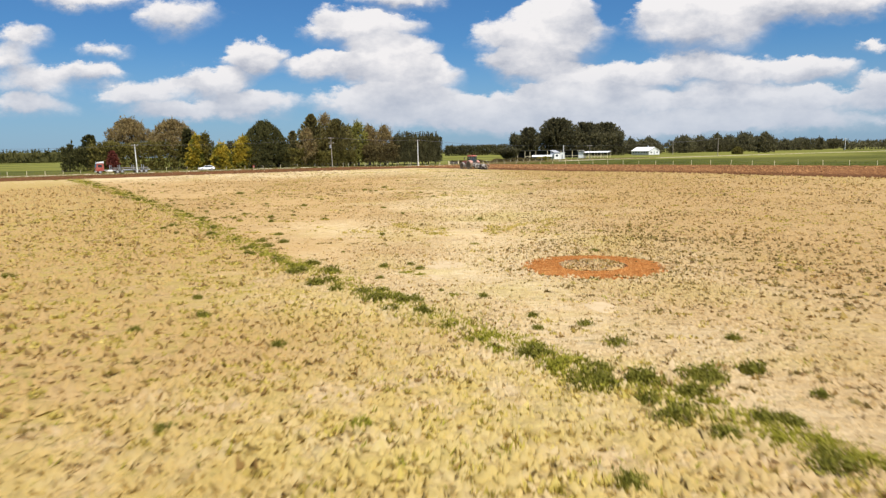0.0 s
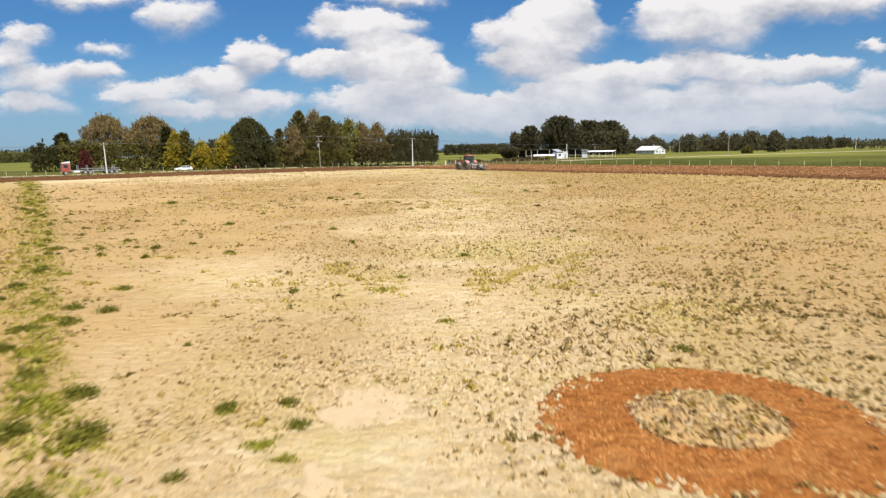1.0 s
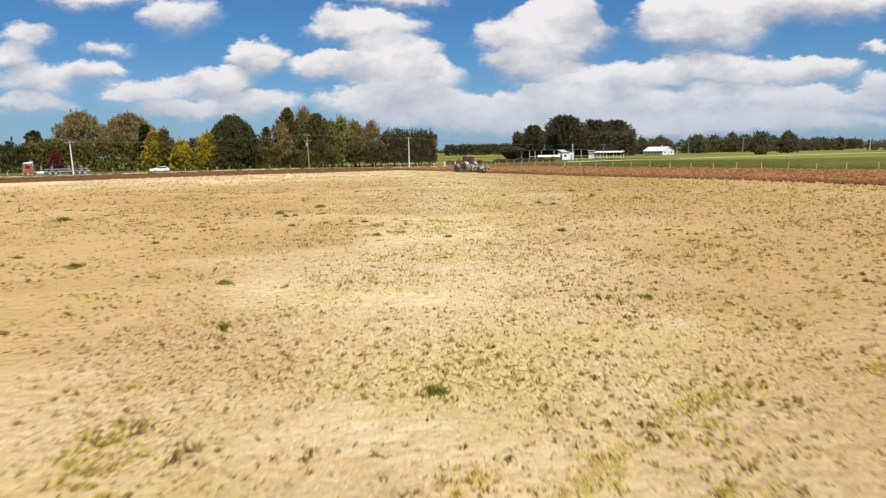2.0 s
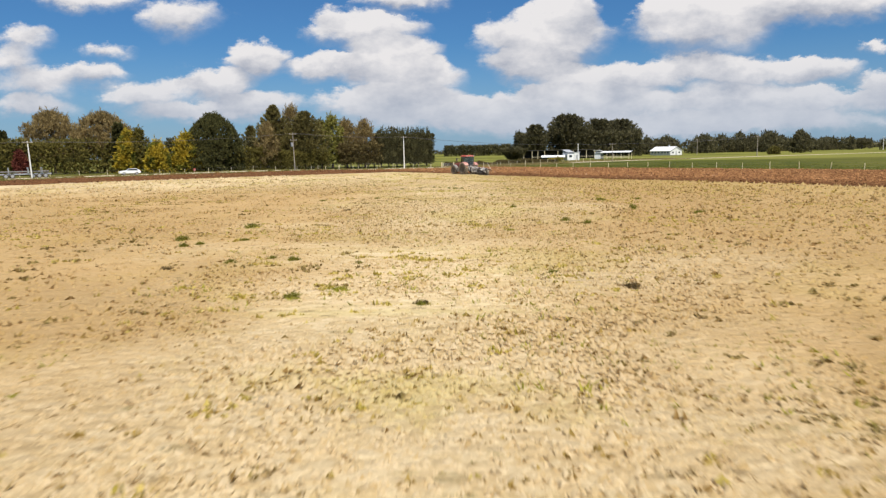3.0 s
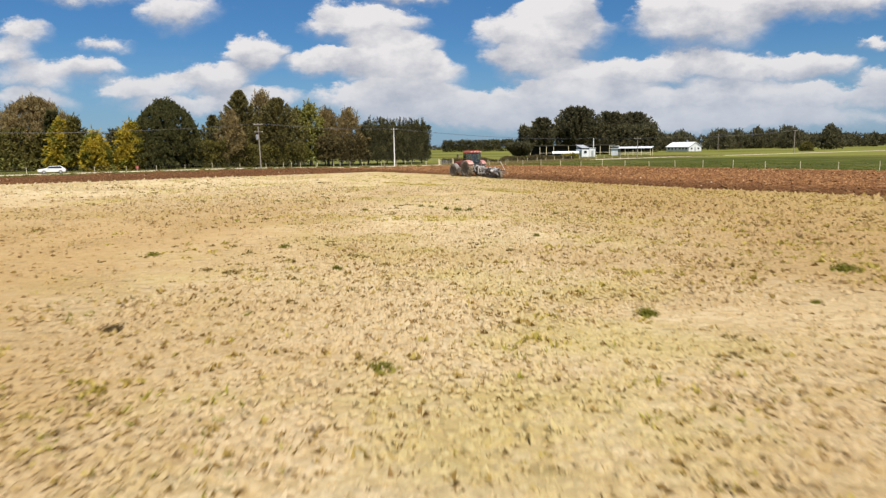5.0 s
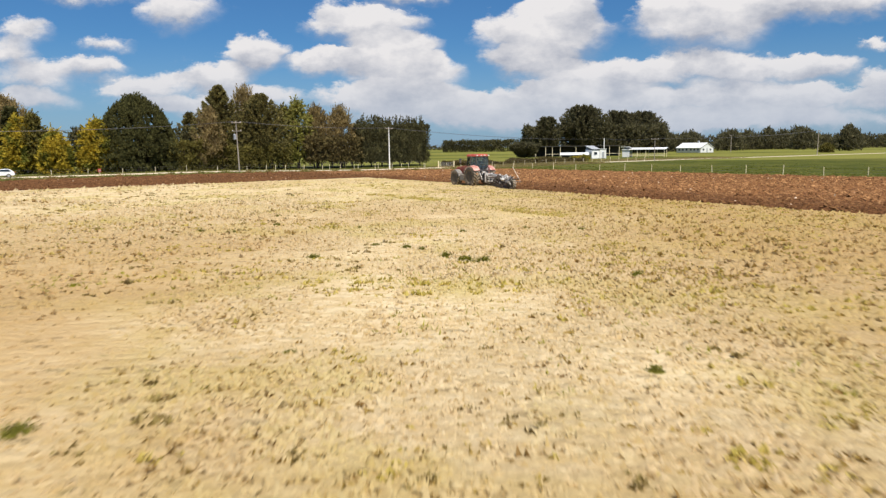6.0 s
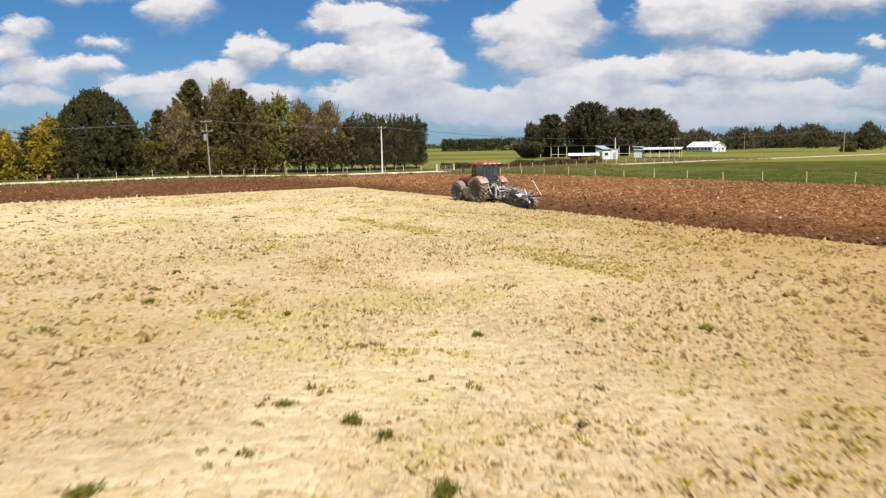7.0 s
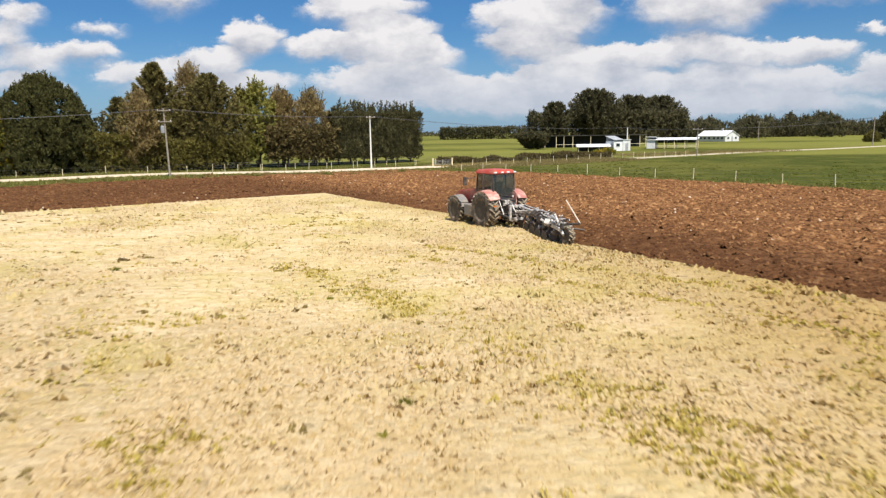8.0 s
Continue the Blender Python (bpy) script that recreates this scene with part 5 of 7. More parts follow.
def hedge(name, label, centre, turn, length, depth, h, material, seed, per=26, size=0.34, spikes=0, base=0.0, lump=0.75, wobble=0.3, dense=False):
    """A row of trees trimmed to a wall of leaves."""
    rng = np.random.default_rng(seed)
    ob = thing(name, label, "hedge", pose(centre[0], centre[1], dip_at(*centre) - 0.05, 0, 0, turn))
    n = int(length * (depth + 2 * h) / (lump * lump * 0.9))
    x = rng.uniform(-length / 2, length / 2, n)
    s = rng.uniform(0, depth + 2 * (h - base), n)
    side = s < h - base
    back = s > h - base + depth
    y = np.where(side, -depth / 2, np.where(back, depth / 2, s - (h - base) - depth / 2))
    z = np.where(side, base + s, np.where(back, base + s - (h - base) - depth, h))
    z = z - lump * 0.4 + wobble * bump_noise(x + 50, y * 0 + seed, seed, 2.4) * (z / h)
    ends = rng.uniform(0, 1, n) < 0.10
    x = np.where(ends, np.sign(x) * length / 2, x)
    y = np.where(ends, rng.uniform(-depth / 2, depth / 2, n), y)
    c = np.stack([x, y, z], -1)
    r = np.full((n, 3), lump) * rng.uniform(0.6, 1.15, (n, 1))
    for i in range(spikes):
        sx, sy = rng.uniform(-length / 2 + 0.4, length / 2 - 0.4), rng.uniform(-depth / 2, depth / 2)
        sh = rng.uniform(0.8, 2.6)
        add = np.array([(sx + rng.normal(0, 0.1), sy, h + sh * k) for k in (0.0, 0.3, 0.6, 0.9)])
        c = np.concatenate([c, add])
        r = np.concatenate([r, np.array([(w, w, 0.4) for w in (0.30, 0.18, 0.09, 0.02)])])
    me = leaves("foliage", rng, c, r, per, size, material, 0.45, 0.8 if spikes else 0.3)
    f = new("foliage", me)
    f.parent = ob
    if dense:
        # the close-grown inside of a trimmed row, rounded at its ends
        bm = bmesh.new()
        put_box(bm, -length / 2 + 0.1, length / 2 - 0.1, -depth / 2 + 0.25, depth / 2 - 0.25, base + 0.25, h - 0.35, None, 0.9)
        bmesh.ops.subdivide_edges(bm, edges=list(bm.edges), cuts=5, use_grid_fill=True)
        for v in bm.verts:
            v.co += 0.16 * noise.noise_vector(v.co * 0.9)
        part("inner_growth", bm, material, ob)
    for i in range(max(2, int(length / 2.6))):
        bm = bmesh.new()
        tx = -length / 2 + (i + 0.5) * length / max(2, int(length / 2.6)) + rng.uniform(-0.3, 0.3)
        put_rod(bm, (tx, rng.uniform(-0.5, 0.5), -0.3), (tx + rng.uniform(-0.3, 0.3), 0, h * 0.8), 0.2, 0.06, 7)
        part("trunk", bm, BARK, ob)
    return ob


ROAD_TURN = math.degrees(math.atan2(0.548, 0.837))   # along the road

# the row behind the road
tree("macrocarpa_tree", "broad dense dark green macrocarpa tree with rounded top", (-67.8, 236.4), 15.4, 7.5, "dome", LEAF_DARK, 101, 60, 0.21, power=2.5, count=900, lump=0.07, tips=480)
tree("golden_shrub", "golden yellow leafy shrub beside the road", (-79.5, 226.3), 7.9, 2.7, "dome", LEAF_GOLD, 102, 50, 0.26, trunk=0.15, lump=0.24)
tree("golden_shrub", "tall golden yellow shrub with green base", (-73.7, 231.3), 10.1, 3.3, "dome", LEAF_GOLD, 103, 55, 0.28, trunk=0.18, lump=0.22)
tree("golden_tree", "half golden, half green leafy tree", (-88.6, 230.0), 11.0, 3.2, "dome", LEAF_GOLD, 104, 55, 0.28, trunk=0.2, lump=0.22)
tree("leafy_tree", "olive green leafy tree beside golden shrubs", (-86.2, 230.6), 11.4, 2.9, "column", LEAF_OLIVE, 105, 55, 0.28, trunk=0.2)
tree("cypress_tree", "tall old cypress with reaching layered boughs", (-53.8, 246.8), 18.2, 7.2, "layered", LEAF_CYPRESS, 106, 34, 0.22, boughs=190, taper=1.05)
tree("cypress_tree", "dark cypress with layered boughs and a pointed top", (-45.6, 250.4), 16.6, 7.8, "layered", LEAF_CYPRESS, 107, 34, 0.22, boughs=180, taper=0.92)
tree("bare_tree", "brown twiggy tree coming into bud", (-50.4, 253.7), 18.2, 4.2, "column", LEAF_BROWN, 108, 90, 0.34)
tree("bare_tree", "brown twiggy tree in front of the old cypress", (-54.5, 241.8), 12.6, 3.4, "column", LEAF_BROWN, 126, 60, 0.34)
tree("small_cypress", "small green cypress among larger trees", (-60.9, 247.3), 12.4, 3.6, "layered", LEAF_CYPRESS, 109, 30, 0.22, boughs=60, trunk=0.2, taper=0.8)
tree("poplar_tree", "tall light green poplar in young leaf", (-38.8, 256.7), 15.5, 4.2, "column", LEAF_LIGHT, 110, 70, 0.26)
tree("poplar_tree", "tall brownish poplar in bud", (-35.0, 260.2), 14.9, 3.7, "column", LEAF_BROWN, 111, 90, 0.34)
tree("bare_tree", "brown twiggy tree with a broad round crown", (-29.6, 262.4), 13.7, 4.6, "column", LEAF_BROWN, 112, 90, 0.34)
tree("leafy_tree", "olive green tree in young leaf", (-42.4, 259.0), 14.6, 3.8, "column", LEAF_OLIVE, 125, 55, 0.28)
hedge("dark_shelterbelt", "tall trimmed dark conifer shelterbelt with ragged tops", (-18.0, 268.3), ROAD_TURN, 19.5, 5.0, 10.0, LEAF_HEDGE, 113, 26, 0.18, 80, 1.0, 0.45, 0.15, True)
hedge("low_hedge", "low olive hedge under the tall trees", (-56.5, 240.4), ROAD_TURN, 13.0, 3.0, 6.0, LEAF_OLIVE, 114, 24, 0.22, 0, 0.0, 0.6, 1.2)
hedge("low_hedge", "low olive hedge beneath the cypresses", (-44.5, 245.5), ROAD_TURN, 13.0, 2.6, 4.6, LEAF_OLIVE, 115, 22, 0.24, 0, 0.9, 0.55, 0.9)
hedge("brown_hedge", "brownish leafy hedge under the poplars", (-30.6, 258.0), ROAD_TURN, 13.0, 2.6, 7.0, LEAF_SCRUB, 116, 18, 0.3, 0, 1.9, 0.6, 1.4)
hedge("dark_hedge", "dark dense hedge between the trees", (-62.0, 243.0), ROAD_TURN, 40.0, 3.0, 8.0, LEAF_HEDGE, 117, 22, 0.36, 0, 0.0, 0.9, 0.9)
# farther along the road
tree("bare_tree", "large round brown tree with bare twigs", (-119.5, 247.0), 17.8, 7.6, "dome", LEAF_BROWN, 118, 60, 0.36, base=0.25, count=420, lump=0.11)
tree("bare_tree", "large round brown tree in bud", (-101.5, 241.0), 16.9, 7.2, "dome", LEAF_BROWN, 119, 60, 0.36, base=0.25, count=420, lump=0.11)
hedge("mixed_hedge", "tall mixed green hedge of garden shrubs", (-107.0, 229.5), ROAD_TURN, 30.0, 4.0, 8.2, LEAF_OLIVE, 120, 22, 0.36, 0, 0.0, 0.9, 1.0)
hedge("dark_hedge", "dark evergreen hedge at the garden's end", (-128.0, 233.0), ROAD_TURN, 14.0, 4.0, 7.4, LEAF_DARK, 121, 24, 0.34, 6, 0.0, 0.9, 0.8)
tree("small_cypress", "small pointed dark conifer", (-130.0, 239.0), 12.0, 3.0, "layered", LEAF_DARK, 122, 40, 0.28, boughs=56, trunk=0.2)
tree("copper_shrub", "reddish copper-leaved shrub in a garden hedge", (-113.6, 222.0), 6.3, 1.5, "column", LEAF_RED, 123, 50, 0.24, trunk=0.1)
tree("dark_conifer", "slim dark conifer behind golden trees", (-94.5, 236.5), 13.6, 2.2, "layered", LEAF_DARK, 124, 40, 0.26, boughs=50, trunk=0.2)
# by the farm
FARM = "tall trees behind the farm sheds"
tree("macrocarpa_tree", "pointed dark green macrocarpa behind the farm", (40.3, 425), 16.8, 6.9, "layered", LEAF_FAR, 130, 24, 0.45, FARM, 0.6, boughs=120)
tree("macrocarpa_tree", "huge domed dark macrocarpa behind the farm", (60.4, 440), 22.2, 11.8, "layered", LEAF_FAR, 131, 24, 0.5, FARM, 0.9, boughs=260)
tree("macrocarpa_tree", "tall dark macrocarpa behind the farm sheds", (78.0, 445), 20.0, 9.2, "layered", LEAF_FAR, 132, 24, 0.45, FARM, 0.7, boughs=170)
tree("macrocarpa_tree", "dark round macrocarpa at the end of the clump", (92.5, 450), 19.8, 9.8, "layered", LEAF_FAR, 133, 24, 0.45, FARM, 0.7, boughs=170)
tree("macrocarpa_tree", "broad dark macrocarpa merged into the farm clump", (85.5, 452), 19.2, 8.6, "layered", LEAF_FAR, 138, 24, 0.45, FARM, 0.7, boughs=150)
tree("round_bush", "rounded dark olive bush in the pasture", (23.0, 345), 4.5, 4.3, "layered", LEAF_FAR, 134, 50, 0.34, "", 0.2, boughs=90)
hedge("shelterbelt", "long far pine shelterbelt across green pasture", (24.0, 700), 0, 76, 6, 8.6, LEAF_HEDGE, 135, 16, 0.7, 0, 0.5, 1.3, 0.3)
hedge("understorey_hedge", "dark undergrowth beneath the farm trees", (66.0, 438.0), 2, 68, 5, 13.0, LEAF_FAR, 136, 18, 0.6, 0, 0.0, 1.2, 1.2)
FAR = "trees along the far paddock"
for i, (x, y, h, w) in enumerate(((122, 505, 9.6, 7.5), (134, 500, 10.2, 8), (148, 560, 10.6, 10), (164, 520, 11.2, 9), (176, 555, 11.6, 10), (190, 560, 11.4, 9),
                                  (203, 560, 13.4, 8), (213, 560, 11.6, 8), (233, 580, 14.4, 9.5), (185, 430, 11.2, 6), (247, 590, 11.0, 8), (262, 600, 8.4, 7),
                                  (275, 600, 7.2, 6), (208, 520, 10.8, 8), (294, 610, 7.4, 7), (331, 650, 7.0, 5), (370, 700, 7.4, 8))):
    tree("paddock_tree", "dark olive tree in a row beyond the paddock", (x, y), h, w, "dome", LEAF_FAR, 140 + i, 15, 0.6, FAR, 0.3, power=1.5 + 0.4 * (i % 3), tips=60)
for i, (x, y, h, w) in enumerate(((312, 650, 9.2, 6.5), (348, 660, 7.4, 7.5))):
    tree("windswept_tree", "flat-topped windswept tree on the skyline", (x, y), h, w, "dome", LEAF_FAR, 170 + i, 40, 0.5, FAR, 0.35, base=0.55)
hedge("paddock_hedge", "dark merged hedge of trees beyond the paddock", (205, 575), 8, 190, 6, 7.0, LEAF_FAR, 137, 10, 0.7, 40, 0.0, 1.5, 1.6)
hedge("paddock_hedge", "low dark hedge at the end of the paddock", (345, 545), 12, 110, 6, 5.5, LEAF_FAR, 186, 9, 0.7, 0, 0.0, 1.4, 1.8)
hedge("far_treeline", "dark far treeline on the horizon", (500, 900), 8, 420, 8, 5.6, LEAF_FAR, 180, 7, 1.2, 0, 0.0, 2.2, 1.0, True)
hedge("far_treeline", "dark far shelterbelt on the horizon", (-600, 860), -6, 330, 8, 13.0, LEAF_DARK, 181, 7, 1.3, 0, 0.0, 2.2, 0.7, True)
hedge("far_treeline", "faint far treeline on the horizon", (-60, 1400), 0, 260, 10, 5.0, LEAF_FAR, 182, 7, 1.5, 0, 0.0, 2.2, 1.0)
hedge("roadside_scrub", "low brown scrub straggling along a roadside bank", (8, 264), 20, 26, 2.4, 0.75, LEAF_SCRUB, 183, 16, 0.16, 0, 0.0, 0.26, 0.7)
hedge("roadside_scrub", "low brown dead scrub along a roadside bank", (25, 269), 24, 13, 2.2, 0.8, LEAF_SCRUB, 185, 22, 0.16, 0, 0.0, 0.26, 0.35)
tree("round_bush", "small round green bush beside the farm track", (149, 380), 3.2, 2.1, "dome", LEAF_OLIVE, 184, 40, 0.3, "", 0.1)


# ---- poles, wires and fences ----
def power_pole(label, x, y, h, material, arm=True, box=False, lean=0.0, r=0.13, turn=0.0):
    ob = thing("power_pole", label, "power pole", pose(x, y, 0, 0, lean, turn), "power poles")
    bm = bmesh.new()
    put_rod(bm, (0, 0, -1.1), (0, 0, h), r * 1.25, r * 0.8, 10)
    part("pole", bm, material, ob)
    if arm:
        for z in ((h - 0.35, h - 1.9) if box else (h - 0.3,)):
            bm = bmesh.new()
            put_box(bm, -0.95, 0.95, -r - 0.12, -r, z - 0.06, z + 0.06, None, 0.01)
            part("crossarm", bm, POLE_WOOD, ob)
            for k in (-0.8, 0.8):
                bm = bmesh.new()
                put_rod(bm, (k, -r - 0.06, z + 0.05), (k, -r - 0.06, z + 0.22), 0.05, 0.035, 8)
                part("insulator", bm, POLE_PALE, ob)
    if box:
        bm = bmesh.new()
        put_box(bm, -0.62, -0.17, -0.25, 0.25, h - 3.5, h - 2.5, None, 0.05)
        put_rod(bm, (-0.4, 0, h - 2.5), (-0.4, 0, h - 2.3), 0.06, 0.04, 8)
        part("transformer", bm, STEEL_GREY, ob)
    return ob


POLES = {"a": (-42.6, 224.0, 9.6), "b": (-16.2, 248.0, 8.7), "c": (-90.8, 190.2, 7.9), "d": (46.0, 318.0, 6.3), "e": (49.0, 270.0, 5.7),
         "f": (120.0, 330.0, 8.1), "g": (129.4, 430.0, 8.3), "h": (-133.0, 155.0, 8.0)}
power_pole("grey timber power pole with crossarms and a transformer", *POLES["a"], POLE_WOOD, True, True, -1.2, 0.125, 36)
power_pole("pale concrete power pole beside the gravel road", *POLES["b"], POLE_PALE, True, False, 0.0, 0.135, 40)
power_pole("slim pale leaning power pole beside the road", *POLES["c"], POLE_PALE, True, False, -1.6, 0.14, 33)
power_pole("white power pole at the farm sheds", *POLES["d"], POLE_PALE, False, False, 0.0, 0.16)
power_pole("grey power pole beside the farm track", *POLES["e"], POLE_WOOD, True, False, 0.0, 0.11, -20)
power_pole("timber power pole with crossarm in the paddock", *POLES["f"], POLE_WOOD, True, False, 0.5, 0.14, 20)
power_pole("slim timber power pole behind the white house", *POLES["g"], POLE_WOOD, True, False, 0.0, 0.14)
power_pole("pale power pole beside the road", *POLES["h"], POLE_PALE, True, False, 0.0, 0.14, 33)
power_pole("small timber power pole behind the hedge", -56.4, 240.8, 7.5, POLE_PALE, True, False, 0.0, 0.12, 30)
for x, y, h in ((277.0, 510.0, 8.5), (238.0, 395.0, 6.5), (262.0, 395.0, 7.0)):
    power_pole("far pale power pole on the skyline", x, y, h, POLE_PALE, True, False, 0.0, 0.16)


def power_line(p, q, sag, off):
    """Two cables between two pole tops, each with its sag."""
    cu = bpy.data.curves.new("power_line", "CURVE")
    cu.dimensions, cu.bevel_depth, cu.bevel_resolution = "3D", 0.022, 1
    way = (Vector(q) - Vector(p)).to_2d().normalized()
    for k in (-off, off):
        sp = cu.splines.new("POLY")
        sp.points.add(16)
        for i in range(17):
            f = i / 16
            v = Vector(p).lerp(Vector(q), f)
            sp.points[i].co = (v.x - way.y * k, v.y + way.x * k, v.z - sag * 4 * f * (1 - f) - 0.1, 1)
    cu.materials.append(WIRE)
    tagged(new("power_line", cu), "thin sagging power cables strung between poles", "power line", "power lines")


for p, q, s in (("h", "c", 0.9), ("c", "a", 0.9), ("a", "b", 0.5), ("b", "d", 1.0), ("d", "e", 0.4), ("e", "f", 0.8), ("f", "g", 0.9)):
    power_line(POLES[p], POLES[q], s, 0.7)


def post_mesh(h, r):
    bm = bmesh.new()
    put_rod(bm, (0, 0, -0.3), (0, 0, h), r, r * 0.92, 7)
    put_rod(bm, (0, 0, h), (0, 0, h + r * 0.35), r * 0.92, r * 0.3, 7)
    me = bpy.data.meshes.new("post")
    bm.to_mesh(me)
    bm.free()
    me.materials.append(POST_WOOD)
    return me


POST = post_mesh(1.15, 0.052)


def fence(label, pts, step, wires=(0.35, 0.7, 1.05)):
    ob = thing("fence", label, "fence", Matrix.Identity(4), "wire fences")
    pts = [Vector(p) for p in pts]
    for i, (p, q) in enumerate(zip(pts, pts[1:])):
        n = max(1, round((q - p).length / step))
        for k in range(n + (i == len(pts) - 2)):
            f = p.lerp(q, k / n)
            o = new("post", POST)
            o.parent = ob
            o.matrix_basis = Matrix.LocRotScale((f.x, f.y, dip_at(f.x, f.y) - 0.05), Euler((random.gauss(0, 0.03), random.gauss(0, 0.03), random.uniform(0, 6))), (1, 1, random.uniform(0.85, 1.12)))
    for z in wires:
        bm = bmesh.new()
        for p, q in zip(pts, pts[1:]):
            put_rod(bm, (p.x, p.y, z), (q.x, q.y, z), 0.006, 0.006, 4)
        part("wire", bm, WIRE, ob)
    return ob


fence("wire fence with pale wooden posts along the pasture", [P(a, grass_b(a) + 3.4) for a in (40, 80, 120, 160, 196)], 5.0)
fence("wire fence with wooden posts beside the tree row", [P(road_a(b) + 6.5, b) for b in (20, 50, 80, 110, 138)], 5.5)
fence("wire fence with close pale posts below the shelterbelt", [P(road_a(b) + 5.4, b) for b in (96, 112, 136)], 4.0)
fence("old wire fence with pale posts along the bank", [(2, 252), (20, 257), (46, 268)], 2.5)
fence("short wire fence with wooden posts by the road", [P(road_a(b) + 6.5, b) for b in (-60, -20, 15)], 4.5)


def field_gate():
    ob = thing("field_gate", "weathered wooden gate posts beside the road gateway", "gate", pose(-3.5, 250.5, dip_at(-3.5, 250.5), 0, 0, 30))
    for x in (-2.0, 2.0):
        bm = bmesh.new()
        put_box(bm, x - 0.11, x + 0.11, -0.11, 0.11, -0.3, 1.5, None, 0.02)
        part("gate_post", bm, POST_WOOD, ob)
    for z in (0.35, 0.6, 0.85, 1.1):
        bm = bmesh.new()
        put_rod(bm, (-1.85, 0, z), (1.85, 0, z), 0.022, 0.022, 6)
        part("rail", bm, STEEL_GREY, ob)


field_gate()


# ---- farm buildings ----
WHITE_WALL = weathered("white_weatherboard", (0.74, 0.74, 0.72), (0.52, 0.50, 0.46), 0.8, 0.5, 0.7, 0, 0.3, 0.15)
WHITE_ROOF = weathered("white_roof_iron", (0.80, 0.80, 0.80), (0.58, 0.56, 0.54), 0.5, 0.5, 0.5, 0, 0.4, 0.1)
PALE_BLOCK = weathered("pale_blockwork", (0.80, 0.80, 0.79), (0.64, 0.63, 0.61), 0.8, 0.5, 0.8, 0, 0.2, 0.15)
GREY_IRON = weathered("grey_iron", (0.45, 0.47, 0.49), (0.30, 0.27, 0.25), 0.7, 0.6, 0.55, 0.2, 0.4, 0.15)
# near-black paint standing for the shade inside open sheds
SHED_SHADE = weathered("painted_shed_shade", (0.06, 0.055, 0.05), (0.03, 0.03, 0.03), 1.0, 0.5, 0.9)
PANE = Mat("window_glass", 0.05, 0, 0.6).colour((0.03, 0.04, 0.05)).m


def roof_bm(x0, x1, half, z0, z1, thick=0.12, over=0.35):
    """A corrugated gable roof, ridge along x."""
    bm = bmesh.new()
    n = int((x1 - x0 + 2 * over) / 0.3)
    for s in (-1, 1):
        rows = []
        for k in range(n + 1):
            x = x0 - over + (x1 - x0 + 2 * over) * k / n
            dz = 0.035 * (k % 2)
            e = half + over
            slope = (z1 - z0) / half
            rows.append([bm.verts.new(v) for v in ((x, 0, z1 + dz), (x, s * e, z0 - over * slope + dz), (x, s * e, z0 - over * slope - thick), (x, 0, z1 - thick))])
        for r, q in zip(rows, rows[1:]):
            for i in range(4):
                bm.faces.new((r[i], r[(i + 1) % 4], q[(i + 1) % 4], q[i]))
        for r in (rows[0], rows[-1]):
            bm.faces.new(r)
    bmesh.ops.recalc_face_normals(bm, faces=bm.faces)
    return bm


def white_house():
    ob = thing("farmhouse", "long white farmhouse with a white gabled iron roof", "house", pose(113.9, 435, 0, 0, 0, -58))
    L, W, e, r = 7.2, 4.6, 2.5, 4.7
    bm = bmesh.new()
    put_prism(bm, [(-W, 0), (W, 0), (W, e), (0, r - 0.15), (-W, e)], -L, L)
    bmesh.ops.rotate(bm, verts=bm.verts, matrix=Matrix.Rotation(radians(90), 3, "Z"))
    part("wall", bm, WHITE_WALL, ob)
    part("roof", roof_bm(-L, L, W, e, r), WHITE_ROOF, ob)
    for s, xs in ((-1, (-5.4, -3.2, -1.0, 1.6, 3.6, 5.6)), (1, (-4.0, 0.5, 4.5))):
        for x in xs:
            w = part("window", box_bm(x - 0.62, x + 0.62, s * W - 0.05, s * W + 0.05, 0.95, 1.95), WHITE_ROOF, ob)
            part("pane", box_bm(x - 0.54, x + 0.54, s * W + s * 0.03 - 0.04, s * W + s * 0.03 + 0.04, 1.03, 1.87), PANE, w)
    part("door", box_bm(L - 0.05, L + 0.06, -0.5, 0.5, 0.05, 2.05), GREY_IRON, ob)
    for y in (-2.6, 2.4):
        w = part("window", box_bm(L - 0.05, L + 0.05, y - 0.7, y + 0.7, 0.95, 1.95), WHITE_ROOF, ob)
        part("pane", box_bm(L - 0.01, L + 0.07, y - 0.6, y + 0.6, 1.03, 1.87), PANE, w)
    bm = bmesh.new()
    put_box(bm, 1.8, 2.5, -0.35, 0.35, r - 0.6, r + 0.9, None, 0.03)
    part("chimney", bm, GREY_IRON, ob)


def box_bm(x0, x1, y0, y1, z0, z1, bevel=0.0):
    bm = bmesh.new()
    put_box(bm, x0, x1, y0, y1, z0, z1, None, bevel)
    return bm


white_house()


def sloped_roof(x0, x1, y0, y1, z0, z1, thick=0.1):
    """A single-pitch corrugated roof, low at y0."""
    bm = bmesh.new()
    n = int((x1 - x0) / 0.3)
    rows = []
    for k in range(n + 1):
        x, dz = x0 + (x1 - x0) * k / n, 0.035 * (k % 2)
        rows.append([bm.verts.new(v) for v in ((x, y0, z0 + dz), (x, y1, z1 + dz), (x, y1, z1 - thick), (x, y0, z0 - thick))])
    for r, q in zip(rows, rows[1:]):
        for i in range(4):
            bm.faces.new((r[i], r[(i + 1) % 4], q[(i + 1) % 4], q[i]))
    bm.faces.new(rows[0])
    bm.faces.new(rows[-1])
    bmesh.ops.recalc_face_normals(bm, faces=bm.faces)
    return bm


